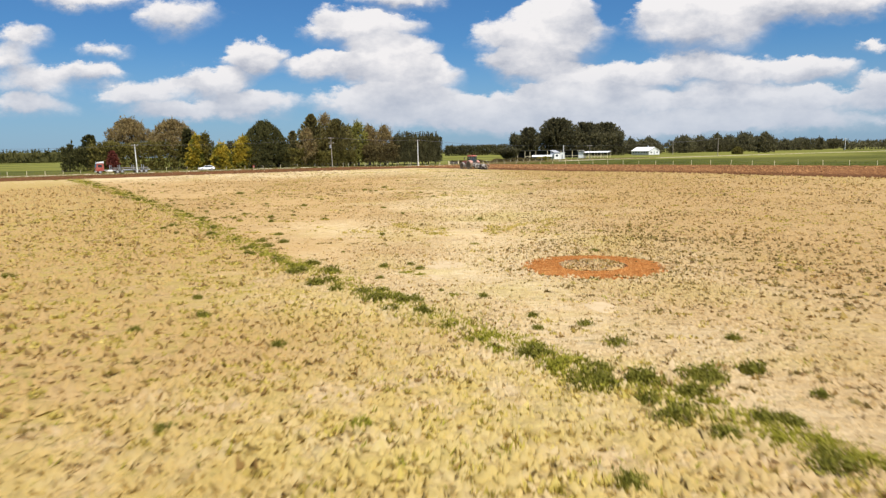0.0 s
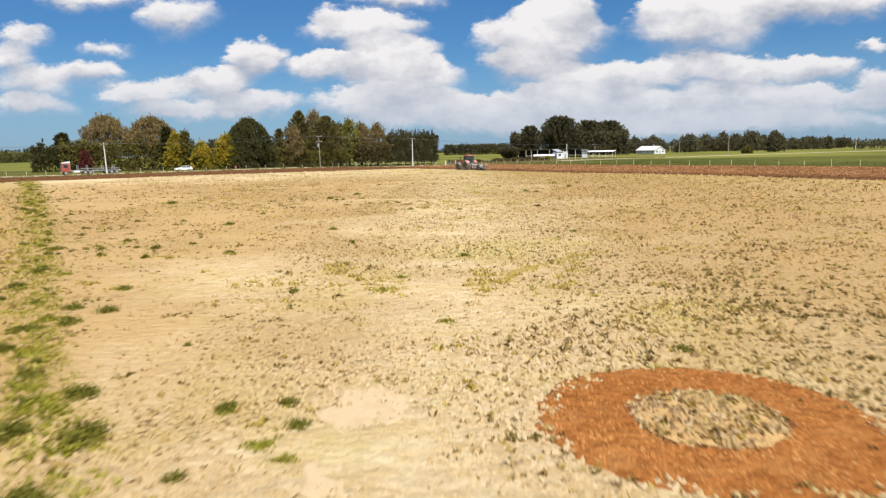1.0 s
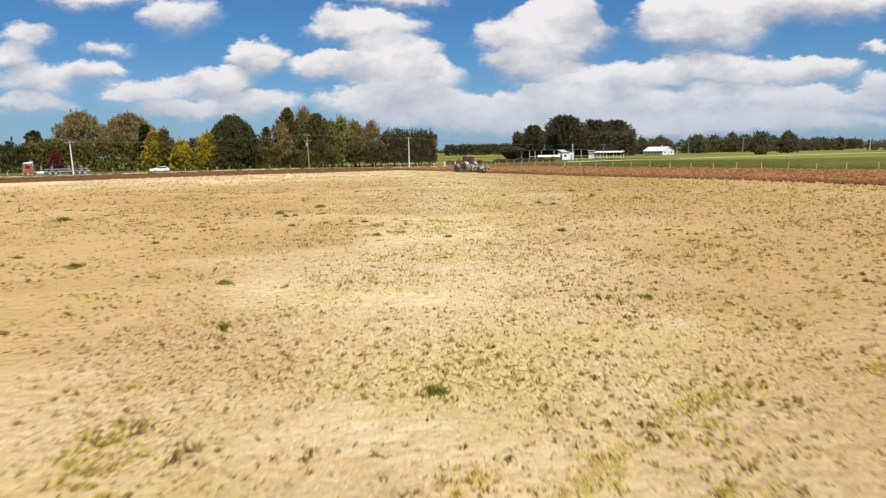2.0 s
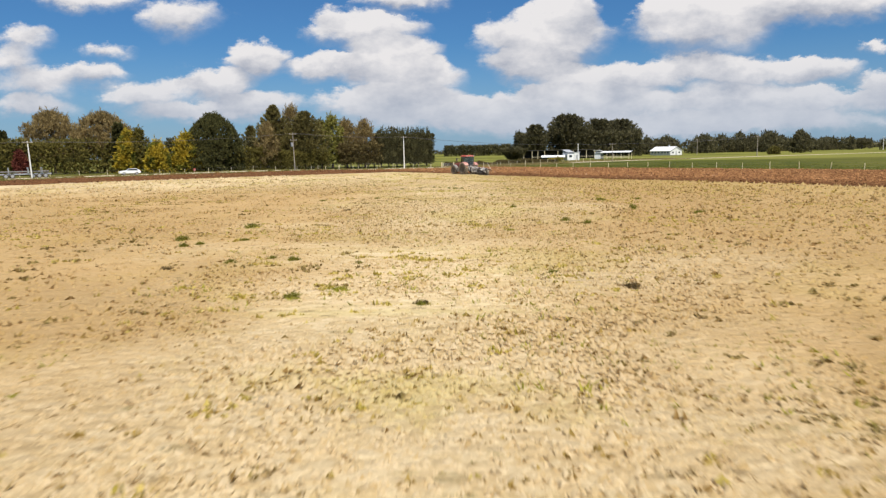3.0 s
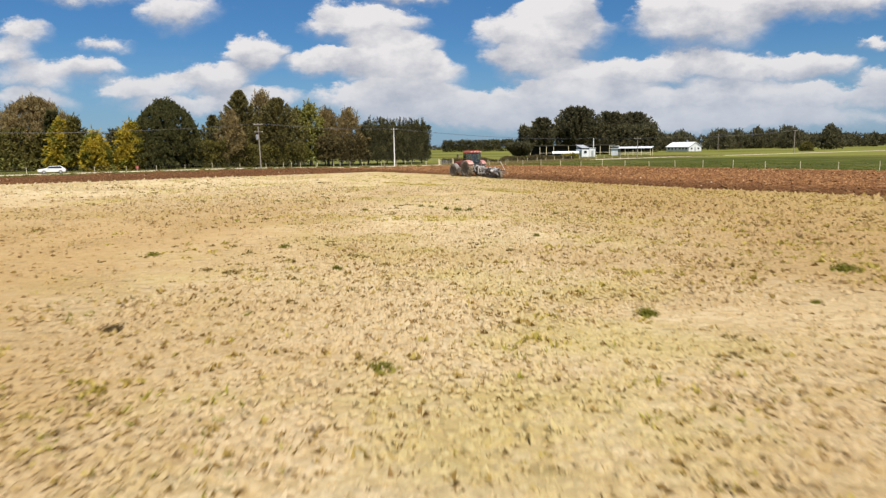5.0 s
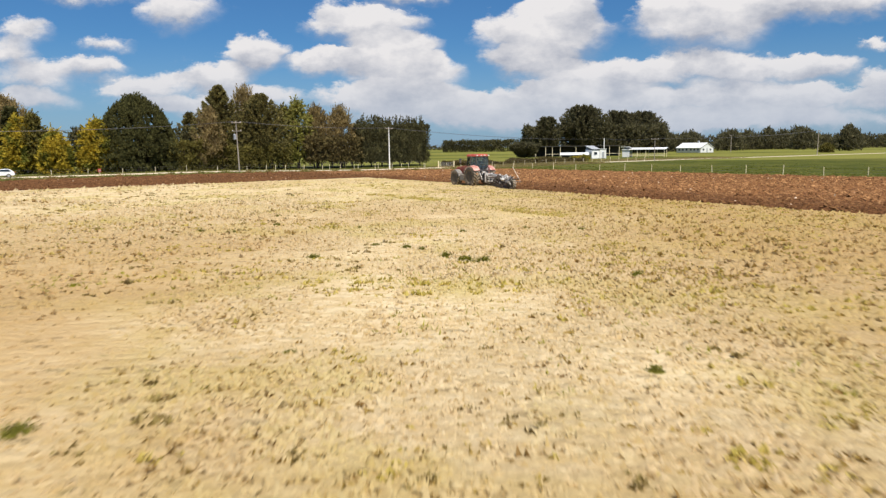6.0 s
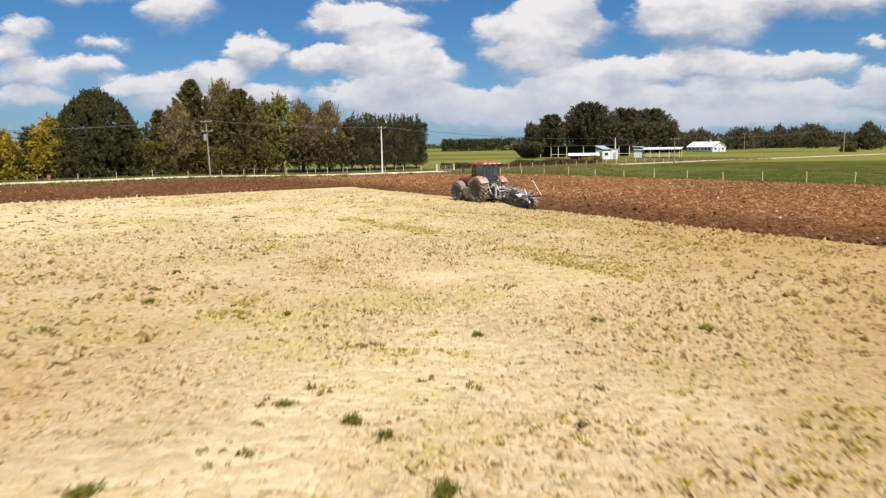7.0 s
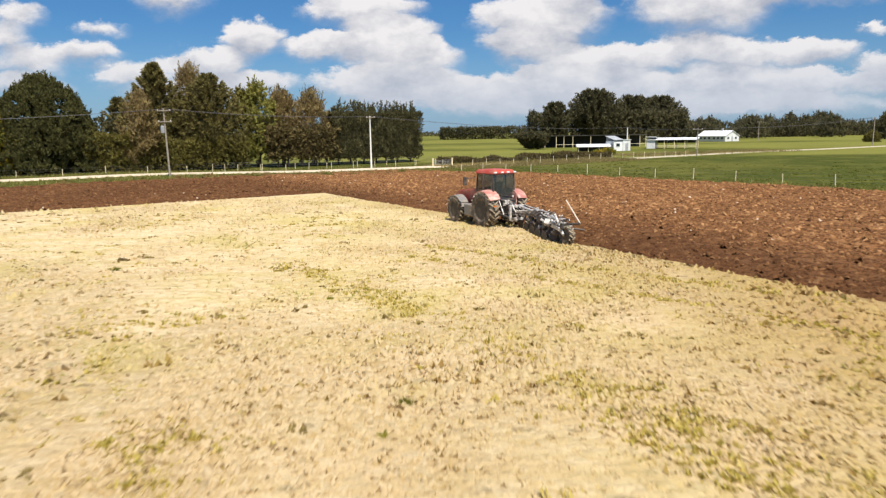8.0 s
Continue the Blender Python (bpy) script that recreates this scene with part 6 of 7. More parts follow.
def open_shed():
    ob = thing("hay_shed", "open-fronted farm shed with white roof and timber posts", "shed", pose(62.5, 331, 0, 0, 0, -24))
    part("roof", sloped_roof(-7.2, 7.2, -3.2, 3.0, 2.55, 3.1), WHITE_ROOF, ob)
    # dark panel added for the shaded band under the roof, open below
    part("shade_back", box_bm(-7.0, 7.0, 2.7, 2.8, 1.5, 2.85), SHED_SHADE, ob)
    part("end_bay", box_bm(-7.0, -4.6, -2.9, 2.65, 0, 2.45), WHITE_WALL, ob)
    part("bay_roof", sloped_roof(-7.5, -4.3, -3.3, 2.9, 3.5, 2.75), WHITE_ROOF, ob)
    for x in (-2.0, 0.8, 3.7, 6.8):
        for y in (-2.9, 2.62):
            bm = bmesh.new()
            put_rod(bm, (x, y, -0.2), (x, y, 2.5), 0.1, 0.1, 8)
            part("post", bm, POST_WOOD, ob)
    part("rail", box_bm(-4.4, 6.9, -2.97, -2.83, 0.85, 1.0), POST_WOOD, ob)
    part("rail", box_bm(-4.4, 6.9, -2.97, -2.83, 0.4, 0.55), POST_WOOD, ob)


open_shed()


def low_shed():
    ob = thing("implement_shed", "low open implement shed with a white roof", "shed", pose(35.5, 312, 0, 0, 0, -6))
    part("roof", roof_bm(-4.2, 4.2, 2.4, 1.35, 1.95, 0.1, 0.25), WHITE_ROOF, ob)
    # back panel painted as dark as the shade under this roof
    part("shade_back", box_bm(-4.0, 4.0, 2.0, 2.1, 0, 1.4), SHED_SHADE, ob)
    for x in (-4.0, -1.4, 1.4, 4.0):
        part("post", box_bm(x - 0.07, x + 0.07, -2.3, -2.16, -0.2, 1.4), POST_WOOD, ob)


low_shed()


def dairy_hut():
    ob = thing("milk_hut", "small pale block hut with a raised lean-to roof", "hut", pose(42.6, 314, 0, 0, 0, 22))
    part("wall", box_bm(-2.6, 2.6, -1.8, 1.8, 0, 2.6), PALE_BLOCK, ob)
    part("front_wall", box_bm(0.2, 2.62, -1.95, -1.8, 0, 2.9, 0.01), WHITE_WALL, ob)
    part("roof", sloped_roof(-2.8, 0.3, -2.1, 2.0, 3.0, 4.0), GREY_IRON, ob)
    part("gable_wall", box_bm(-2.5, 0.2, 1.6, 1.8, 2.6, 3.8), GREY_IRON, ob)
    part("roof_slab", sloped_roof(0.3, 2.8, -2.1, 2.0, 3.0, 2.75), WHITE_ROOF, ob)
    w = part("window", box_bm(-1.9, -0.6, -1.86, -1.78, 1.1, 2.1), WHITE_ROOF, ob)
    part("pane", box_bm(-1.8, -0.7, -1.89, -1.8, 1.2, 2.0), PANE, w)
    part("door", box_bm(1.0, 1.85, -2.0, -1.94, 0.05, 2.05), GREY_IRON, ob)


dairy_hut()
tree("gorse_bush", "low yellow flowering gorse bush by the track", (33.5, 284), 1.2, 1.6, "dome", LEAF_GOLD, 190, 40, 0.16, "", 0.06, count=50)
tree("gorse_bush", "small yellow flowering gorse bush in grass", (30.5, 281), 0.9, 1.1, "dome", LEAF_GOLD, 191, 40, 0.16, "", 0.06, count=40)


def pole_barn():
    """A long dark open barn on timber posts, under the tall trees."""
    ob = thing("pole_barn", "long dark open-fronted barn on pale timber posts", "barn", pose(46.0, 364, 0, 0, 0, 0))
    part("roof", sloped_roof(-18, 17, -3.6, 5.0, 4.0, 3.7), DARK_IRON, ob)
    # back and end carry the barn's inner shade in their colour
    part("shade_back", box_bm(-17.7, 16.7, 4.5, 4.65, 0, 3.65), SHED_SHADE, ob)
    part("end_wall", box_bm(-17.7, -17.55, -3.0, 4.5, 0, 3.6), SHED_SHADE, ob)
    for x in (-17.4, -13.6, -11.0, -8.0, -2.0, 5.0, 10.8, 14.5, 16.5):
        bm = bmesh.new()
        put_rod(bm, (x, -3.3, -0.3), (x, -3.3, 3.85), 0.13, 0.11, 8)
        part("post", bm, POST_WOOD, ob)
    part("rail", box_bm(-13.6, 16.5, -3.36, -3.24, 0.9, 1.02), POST_WOOD, ob)


DARK_IRON = weathered("dark_roof_iron", (0.13, 0.12, 0.115), (0.08, 0.07, 0.065), 0.6, 0.6, 0.6, 0.2, 0.3, 0.1)
pole_barn()


# ---- vehicles ----
RED_PAINT = weathered("dusty_red_paint", (0.40, 0.055, 0.04), (0.44, 0.24, 0.17), 1.5, 0.75, 0.42, 0, 0.5, 0.05)
FENDER_RED = weathered("faded_dusty_red", (0.43, 0.16, 0.13), (0.62, 0.44, 0.36), 3.0, 1.0, 0.5, 0, 0.4, 0.05)
ROOF_RED = weathered("red_roof_plastic", (0.46, 0.06, 0.04), (0.46, 0.22, 0.16), 1.0, 0.6, 0.45, 0, 0.4, 0.03)
RUBBER = weathered("dusty_tyre_rubber", (0.075, 0.066, 0.056), (0.27, 0.21, 0.15), 3.0, 1.0, 0.9, 0, 0.2, 0.3)
LUG = weathered("soiled_tyre_lug", (0.36, 0.30, 0.21), (0.13, 0.10, 0.075), 4.0, 0.7, 0.95, 0, 0.1, 0.3)
RIM = weathered("dusty_grey_rim", (0.06, 0.055, 0.05), (0.13, 0.10, 0.07), 3.0, 0.8, 0.6, 0.3, 0.4, 0.1)
CAST = weathered("dark_cast_iron", (0.055, 0.052, 0.05), (0.20, 0.15, 0.11), 3.0, 0.7, 0.7, 0.2, 0.4, 0.2)
GREY_PLASTIC = weathered("dusty_grey_plastic", (0.20, 0.19, 0.18), (0.32, 0.26, 0.20), 2.0, 0.7, 0.6, 0, 0.3, 0.05)
PLOUGH_STEEL = weathered("worn_plough_steel", (0.62, 0.59, 0.55), (0.22, 0.165, 0.12), 5.0, 1.0, 0.5, 0.15, 0.5, 0.15)
PLOUGH_DARK = weathered("dark_plough_iron", (0.07, 0.065, 0.06), (0.16, 0.105, 0.07), 3.0, 0.7, 0.55, 0.4, 0.4, 0.2)
GREY_STRUT = weathered("dusty_pale_strut", (0.62, 0.54, 0.44), (0.40, 0.30, 0.21), 5.0, 0.9, 0.7, 0, 0.3, 0.1)
LAMP = weathered("lamp_lens", (0.80, 0.80, 0.76), (0.60, 0.56, 0.50), 6.0, 0.3, 0.2, 0, 0.6, 0.0)
WHITE_PAINT = weathered("white_car_paint", (0.80, 0.80, 0.80), (0.66, 0.64, 0.60), 0.8, 0.3, 0.3, 0, 0.5, 0.0)
CHROME = weathered("bright_metal", (0.78, 0.76, 0.73), (0.5, 0.46, 0.41), 3.0, 0.4, 0.3, 0.5, 0.5, 0.02)
ORANGE_LENS = weathered("orange_lens", (0.60, 0.16, 0.03), (0.45, 0.12, 0.03), 5.0, 0.3, 0.25)


def cab_glass():
    k = Mat("tinted_cab_glass", 0.04, 0, 0.5)
    k.bsdf.inputs["Transmission Weight"].default_value = 0.95
    k.colour((0.48, 0.54, 0.54))
    return k.m


GLASS = cab_glass()


def put_lathe(bm, profile, n=36):
    """Turn a profile of (x, radius) about the x axis."""
    rings = []
    for x, r in profile:
        rings.append([bm.verts.new((x, r * math.cos(2 * math.pi * i / n), r * math.sin(2 * math.pi * i / n))) for i in range(n)])
    for p, q in zip(rings, rings[1:]):
        for i in range(n):
            bm.faces.new((p[i], p[(i + 1) % n], q[(i + 1) % n], q[i]))
    for r in (rings[0], rings[-1]):
        bm.faces.new(r)
    bmesh.ops.recalc_face_normals(bm, faces=bm.faces)


def wheel(name, parent, x, y, r, width, lugs, rim_part=0.56, side=1):
    """A tyre with chevron lugs, its rim and hub; side: where its outer face looks."""
    w = width / 2
    bm = bmesh.new()
    put_lathe(bm, [(-w * 0.8, r * rim_part), (-w, r * 0.68), (-w, r * 0.84), (-w * 0.86, r * 0.93), (w * 0.86, r * 0.93), (w, r * 0.84), (w, r * 0.68), (w * 0.8, r * rim_part)], 40)
    tyre = part(name, bm, RUBBER, parent, smooth=False)
    tyre.matrix_basis = pose(x, y, r * 0.97)
    if lugs:
        bm = bmesh.new()
        for i in range(lugs):
            for s in (-1, 1):
                t = 2 * math.pi * (i + (0.5 if s > 0 else 0)) / lugs
                m = Matrix.Rotation(t, 4, "X") @ Matrix.Translation((s * w * 0.5, 0, r * 0.95)) @ Matrix.Rotation(s * radians(38), 4, "Z")
                put_box(bm, -w * 0.62, w * 0.62, -0.032, 0.032, -0.04, r * 0.055, m)
        part("tread_lug", bm, LUG, tyre)
    bm = bmesh.new()
    k = r * rim_part
    put_lathe(bm, [(side * w * 0.86, k * 1.02), (side * w * 0.7, k * 0.9), (side * w * 0.15, k * 0.72), (side * w * 0.1, k * 0.3), (side * w * 0.35, k * 0.26), (side * w * 0.4, 0.02)], 28)
    part("rim", bm, RIM, tyre)
    return tyre


def arc_bm(r, y, z, x0, x1, t0, t1, thick=0.05, n=14, lip=0.0):
    """A curved mudguard about the axle at (y, z), angles in degrees from forwards, upwards."""
    bm = bmesh.new()
    rows = []
    for i in range(n + 1):
        t = radians(t0 + (t1 - t0) * i / n)
        c, s = math.cos(t), math.sin(t)
        rows.append([bm.verts.new((x, y + c * q, z + s * q)) for x, q in ((x0, r), (x1, r - lip), (x1, r - lip - thick), (x0, r - thick))])
    for p, q in zip(rows, rows[1:]):
        for i in range(4):
            bm.faces.new((p[i], p[(i + 1) % 4], q[(i + 1) % 4], q[i]))
    bm.faces.new(rows[0]), bm.faces.new(rows[-1])
    bmesh.ops.recalc_face_normals(bm, faces=bm.faces)
    return bm


def tractor(m):
    ob = thing("tractor", "dusty red farm tractor with glazed cab and large tyres", "tractor", m)
    for s in (-1, 1):
        wheel("rear_tyre", ob, s * 1.0, 0, 0.98, 0.66, 20, 0.52, s)
        wheel("front_tyre", ob, s * 0.96, 2.85, 0.76, 0.54, 18, 0.5, s)
        part("rear_mudguard", arc_bm(1.13, 0, 0.95, s * 0.62, s * 1.28, 38, 146, 0.06, 20, 0.08), FENDER_RED, ob, "faded dusty red mudguard")
        part("front_mudguard", arc_bm(0.88, 2.85, 0.74, s * 0.70, s * 1.22, 35, 165, 0.04, 12, 0.04), GREY_PLASTIC, ob, "dusty grey mudguard")
        part("inner_guard", box_bm(s * 0.62 - 0.03, s * 0.62 + 0.03, -0.75, 0.85, 1.0, 1.85, 0.02), FENDER_RED, ob)
        part("tail_lamp", box_bm(s * 1.12 - 0.09, s * 1.12 + 0.09, -1.13, -1.08, 1.2, 1.27, 0.015), ORANGE_LENS, ob)
        part("lift_arm", rod_bm((s * 0.42, -0.35, 0.75), (s * 0.46, -1.45, 0.62), 0.065), CAST, ob)
        part("lift_rod", rod_bm((s * 0.44, -1.0, 0.68), (s * 0.36, -0.45, 1.45), 0.04), PLOUGH_STEEL, ob)
        part("step_tank", box_bm(s * 0.88 - 0.25, s * 0.88 + 0.25, 1.15, 1.95, 0.5, 1.15, 0.06), GREY_PLASTIC, ob)
        part("mirror_arm", rod_bm((s * 0.82, 1.25, 2.65), (s * 1.42, 1.35, 2.62), 0.022), CAST, ob)
        part("mirror", box_bm(s * 1.42 - 0.12, s * 1.42 + 0.12, 1.32, 1.40, 2.25, 2.72, 0.03), CAST, ob)
    # body
    bm = bmesh.new()
    put_box(bm, -0.36, 0.36, -0.45, 3.5, 0.62, 1.15, None, 0.06)
    put_rod(bm, (-1.0, 0, 0.95), (1.0, 0, 0.95), 0.2, 0.2, 14)
    put_rod(bm, (-0.95, 2.85, 0.74), (0.95, 2.85, 0.74), 0.13, 0.13, 12)
    part("chassis", bm, CAST, ob)
    bm = bmesh.new()
    put_prism(bm, [(1.25, 1.12), (3.75, 1.05), (3.92, 1.25), (3.86, 1.62), (3.55, 1.82), (1.25, 2.08)], -0.44, 0.44)
    bmesh.ops.rotate(bm, verts=bm.verts, matrix=Matrix.Rotation(radians(90), 3, "Z"))
    bmesh.ops.bevel(bm, geom=list(bm.edges), offset=0.07, segments=3, affect="EDGES")
    part("bonnet", bm, RED_PAINT, ob)
    part("grille", box_bm(-0.34, 0.34, 3.84, 3.95, 1.15, 1.6, 0.02), CAST, ob)
    part("front_weight", box_bm(-0.4, 0.4, 3.9, 4.3, 0.6, 1.0, 0.06), CAST, ob)
    part("cab_base", box_bm(-0.72, 0.72, -0.35, 1.3, 1.1, 1.62, 0.05), GREY_PLASTIC, ob)
    part("exhaust", rod_bm((0.72, 1.42, 1.6), (0.72, 1.42, 3.0), 0.06), CHROME, ob)
    # cab
    posts = (((-0.74, -0.42, 1.6), (-0.70, -0.36, 2.9)), ((0.74, -0.42, 1.6), (0.70, -0.36, 2.9)), ((-0.80, 0.45, 1.2), (-0.76, 0.45, 2.9)),
             ((0.80, 0.45, 1.2), (0.76, 0.45, 2.9)), ((-0.66, 1.36, 1.2), (-0.62, 1.22, 2.9)), ((0.66, 1.36, 1.2), (0.62, 1.22, 2.9)))
    for p, q in posts:
        part("cab_pillar", rod_bm(p, q, 0.05), CAST, ob)
    part("rear_window", quad_bm((-0.70, -0.42, 1.66), (0.70, -0.42, 1.66), (0.66, -0.37, 2.88), (-0.66, -0.37, 2.88)), GLASS, ob, "tinted glass")
    part("windscreen", quad_bm((-0.62, 1.35, 1.7), (0.62, 1.35, 1.7), (0.58, 1.22, 2.88), (-0.58, 1.22, 2.88)), GLASS, ob, "tinted glass")
    for s in (-1, 1):
        part("side_window", quad_bm((s * 0.76, -0.38, 1.66), (s * 0.80, 0.42, 1.5), (s * 0.76, 0.42, 2.88), (s * 0.71, -0.33, 2.88)), GLASS, ob, "tinted glass")
        part("cab_door", quad_bm((s * 0.80, 0.48, 1.25), (s * 0.68, 1.32, 1.25), (s * 0.64, 1.2, 2.88), (s * 0.76, 0.48, 2.88)), GLASS, ob, "tinted glass door")
    bm = bmesh.new()
    put_box(bm, -0.78, 0.78, -0.52, 1.36, 2.9, 3.14, None, 0.0)
    for v in bm.verts:
        if v.co.z > 3:
            v.co.x *= 0.86
            v.co.y = 0.44 + (v.co.y - 0.44) * 0.88
    bmesh.ops.bevel(bm, geom=list(bm.edges), offset=0.06, segments=3, affect="EDGES")
    part("cab_roof", bm, ROOF_RED, ob, "bright red cab roof")
    for x in (-0.66, -0.2, 0.2, 0.66):
        part("work_lamp", box_bm(x - 0.085, x + 0.085, -0.57, -0.47, 2.955, 3.045, 0.02), LAMP, ob)
    part("seat", box_bm(-0.26, 0.26, 0.1, 0.55, 1.62, 1.85, 0.05), CAST, ob)
    part("seat_back", box_bm(-0.25, 0.25, 0.0, 0.13, 1.8, 2.5, 0.05), CAST, ob)
    part("steering_wheel", rod_bm((0, 0.98, 2.02), (0, 1.04, 2.06), 0.2, 18), CAST, ob)
    # rear hitch
    part("top_link", rod_bm((0, -0.4, 1.25), (0, -1.5, 1.15), 0.05), PLOUGH_STEEL, ob)
    part("drawbar", box_bm(-0.12, 0.12, -1.1, -0.3, 0.42, 0.54, 0.02), CAST, ob)
    part("hitch_frame", box_bm(-0.34, 0.34, -0.55, -0.4, 0.6, 1.5, 0.04), CAST, ob)
    for s in (-1, 1):
        part("check_chain", rod_bm((s * 0.2, -0.45, 0.7), (s * 0.44, -1.35, 0.66), 0.025), PLOUGH_STEEL, ob)
        part("lift_crank", rod_bm((s * 0.3, -0.42, 1.5), (s * 0.38, -0.95, 1.42), 0.06), CAST, ob)
        part("step_lamp", box_bm(s * 0.5 - 0.05, s * 0.5 + 0.05, -0.6, -0.52, 1.62, 1.7, 0.01), LAMP, ob)
    part("valve_block", box_bm(-0.22, 0.22, -0.62, -0.5, 1.15, 1.45, 0.02), PLOUGH_STEEL, ob)
    part("pickup_hook", rod_bm((0, -0.5, 0.45), (0, -1.2, 0.38), 0.06), PLOUGH_STEEL, ob)
    part("roof_front_lip", box_bm(-0.62, 0.62, 1.3, 1.46, 2.92, 3.02, 0.03), ROOF_RED, ob)
    for x in (-0.22, -0.08, 0.1, 0.24):
        part("hydraulic_hose", rod_bm((x, -0.55, 1.45), (x * 1.6, -1.6, 1.0), 0.018), PLOUGH_STEEL, ob)
    return ob


def rod_bm(p, q, r, n=9):
    bm = bmesh.new()
    put_rod(bm, p, q, r, r, n)
    return bm


def quad_bm(a, b, c, d, thick=0.012):
    bm = bmesh.new()
    vs = [Vector(p) for p in (a, b, c, d)]
    nor = (vs[1] - vs[0]).cross(vs[3] - vs[0]).normalized() * thick
    lo, hi = [bm.verts.new(v) for v in vs], [bm.verts.new(v + nor) for v in vs]
    bm.faces.new(lo[::-1]), bm.faces.new(hi)
    for i in range(4):
        bm.faces.new((lo[i], lo[(i + 1) % 4], hi[(i + 1) % 4], hi[i]))
    bmesh.ops.recalc_face_normals(bm, faces=bm.faces)
    return bm


def mouldboard_bm():
    """The curved breast of one plough body, turning soil to the right."""
    bm = bmesh.new()
    n, k = 8, 6
    front, back = [], []
    for i in range(n + 1):
        u = i / n
        for j in range(k + 1):
            v = j / k
            x = -0.12 + 0.55 * u + 0.16 * u * v * v + 0.05 * math.sin(v * 2.4)
            y = 0.35 - 1.0 * u - 0.10 * math.sin(v * math.pi) * (1 - u)
            z = -0.10 + 0.62 * v * (0.75 + 0.25 * u)
            front.append(bm.verts.new((x, y, z)))
            back.append(bm.verts.new((x - 0.02, y - 0.025, z)))
    for i in range(n):
        for j in range(k):
            a = i * (k + 1) + j
            bm.faces.new((front[a], front[a + 1], front[a + k + 2], front[a + k + 1]))
            bm.faces.new((back[a], back[a + k + 1], back[a + k + 2], back[a + 1]))
    bmesh.ops.recalc_face_normals(bm, faces=bm.faces)
    return bm


def plough(m):
    ob = thing("plough", "muddy steel multi-furrow plough hitched behind the tractor", "plough", m)
    bm = bmesh.new()
    put_box(bm, -0.5, 0.5, -1.75, -1.6, 0.45, 0.62, None, 0.02)
    put_box(bm, -0.5, -0.36, -1.75, -1.6, 0.5, 1.3, None, 0.02)
    put_box(bm, 0.36, 0.5, -1.75, -1.6, 0.5, 1.3, None, 0.02)
    put_box(bm, -0.5, 0.5, -1.75, -1.6, 1.2, 1.34, None, 0.02)
    part("headstock", bm, PLOUGH_STEEL, ob)
    p0, p1 = Vector((0.55, -2.1, 0.92)), Vector((-1.15, -7.8, 0.74))
    turn = (p1 - p0).to_track_quat("Y", "Z").to_matrix().to_4x4()
    half = (p1 - p0).length / 2
    for k, name in ((0.0, "main_beam"), (0.42, "side_beam")):
        bm = bmesh.new()
        put_box(bm, -0.09, 0.09, -half, half, -0.09, 0.09, Matrix.Translation((p0 + p1) / 2 + Vector((k, 0, 0.05 * k))) @ turn, 0.015)
        part(name, bm, PLOUGH_STEEL, ob, "worn grey steel beam")
    part("draft_link", rod_bm((0.0, -1.7, 0.95), (0.35, -3.4, 1.15), 0.07), PLOUGH_STEEL, ob)
    part("turnover_cylinder", rod_bm((0.1, -1.7, 1.3), (0.22, -3.0, 1.12), 0.055), CHROME, ob)
    part("adjusting_link", rod_bm((-0.35, -1.7, 0.9), (-0.05, -4.3, 1.0), 0.045), PLOUGH_DARK, ob)
    part("stay_rod", rod_bm((0.45, -1.7, 1.3), (0.4, -4.6, 1.12), 0.035), PLOUGH_STEEL, ob)
    for i in range(5):
        f = (i + 0.4) / 5
        c = p0.lerp(p1, f)
        lean = (-1) ** i * 0.05
        bm = bmesh.new()
        put_rod(bm, (c.x + lean, c.y + 0.1, 0.9), (c.x, c.y - 0.30, 0.66), 0.06, 0.06, 8)
        put_rod(bm, (c.x, c.y - 0.30, 0.74), (c.x, c.y - 0.06, 0.02), 0.06, 0.05, 8)
        part("leg", bm, PLOUGH_DARK, ob)
        bm = mouldboard_bm()
        bmesh.ops.translate(bm, verts=bm.verts, vec=(c.x - 0.05, c.y + 0.1, 0.0))
        part("mouldboard", bm, PLOUGH_DARK, ob)
        part("trip_spring", rod_bm((c.x + 0.12, c.y + 0.42, 0.98), (c.x + 0.1, c.y - 0.38, 1.14 + lean), 0.055), PLOUGH_STEEL, ob)
        part("cross_brace", rod_bm((c.x, c.y + 0.15, 0.9), (c.x + 0.46, c.y - 0.25, 0.94), 0.05), PLOUGH_STEEL, ob)
        part("stone_guard", rod_bm((c.x + 0.46, c.y - 0.2, 0.95), (c.x + 0.3, c.y - 0.75, 1.22 - lean), 0.03), PLOUGH_STEEL, ob)
        bm = bmesh.new()
        put_lathe(bm, [(-0.012, 0.02), (-0.008, 0.26), (0.008, 0.26), (0.012, 0.02)], 22)
        bmesh.ops.translate(bm, verts=bm.verts, vec=(c.x - 0.22, c.y + 0.75, 0.2))
        part("disc_coulter", bm, PLOUGH_DARK, ob)
        part("coulter_arm", rod_bm((c.x - 0.16, c.y + 0.72, 0.22), (c.x - 0.02, c.y + 0.35, 0.95), 0.03), PLOUGH_DARK, ob)
    # hoses, pins and levers over the beams
    rng = random.Random(5)
    for i in range(60):
        c = p0.lerp(p1, rng.uniform(0.0, 0.97)) + Vector((rng.uniform(-0.15, 0.6), 0, rng.uniform(0.02, 0.34)))
        q = c + Vector((rng.uniform(-0.35, 0.35), rng.uniform(-0.55, 0.55), rng.uniform(-0.22, 0.22)))
        part(rng.choice(("hose", "lever", "pin_rod")), rod_bm(c, q, rng.uniform(0.02, 0.045), 6), rng.choice((PLOUGH_STEEL, PLOUGH_DARK, CHROME, PLOUGH_DARK)), ob)
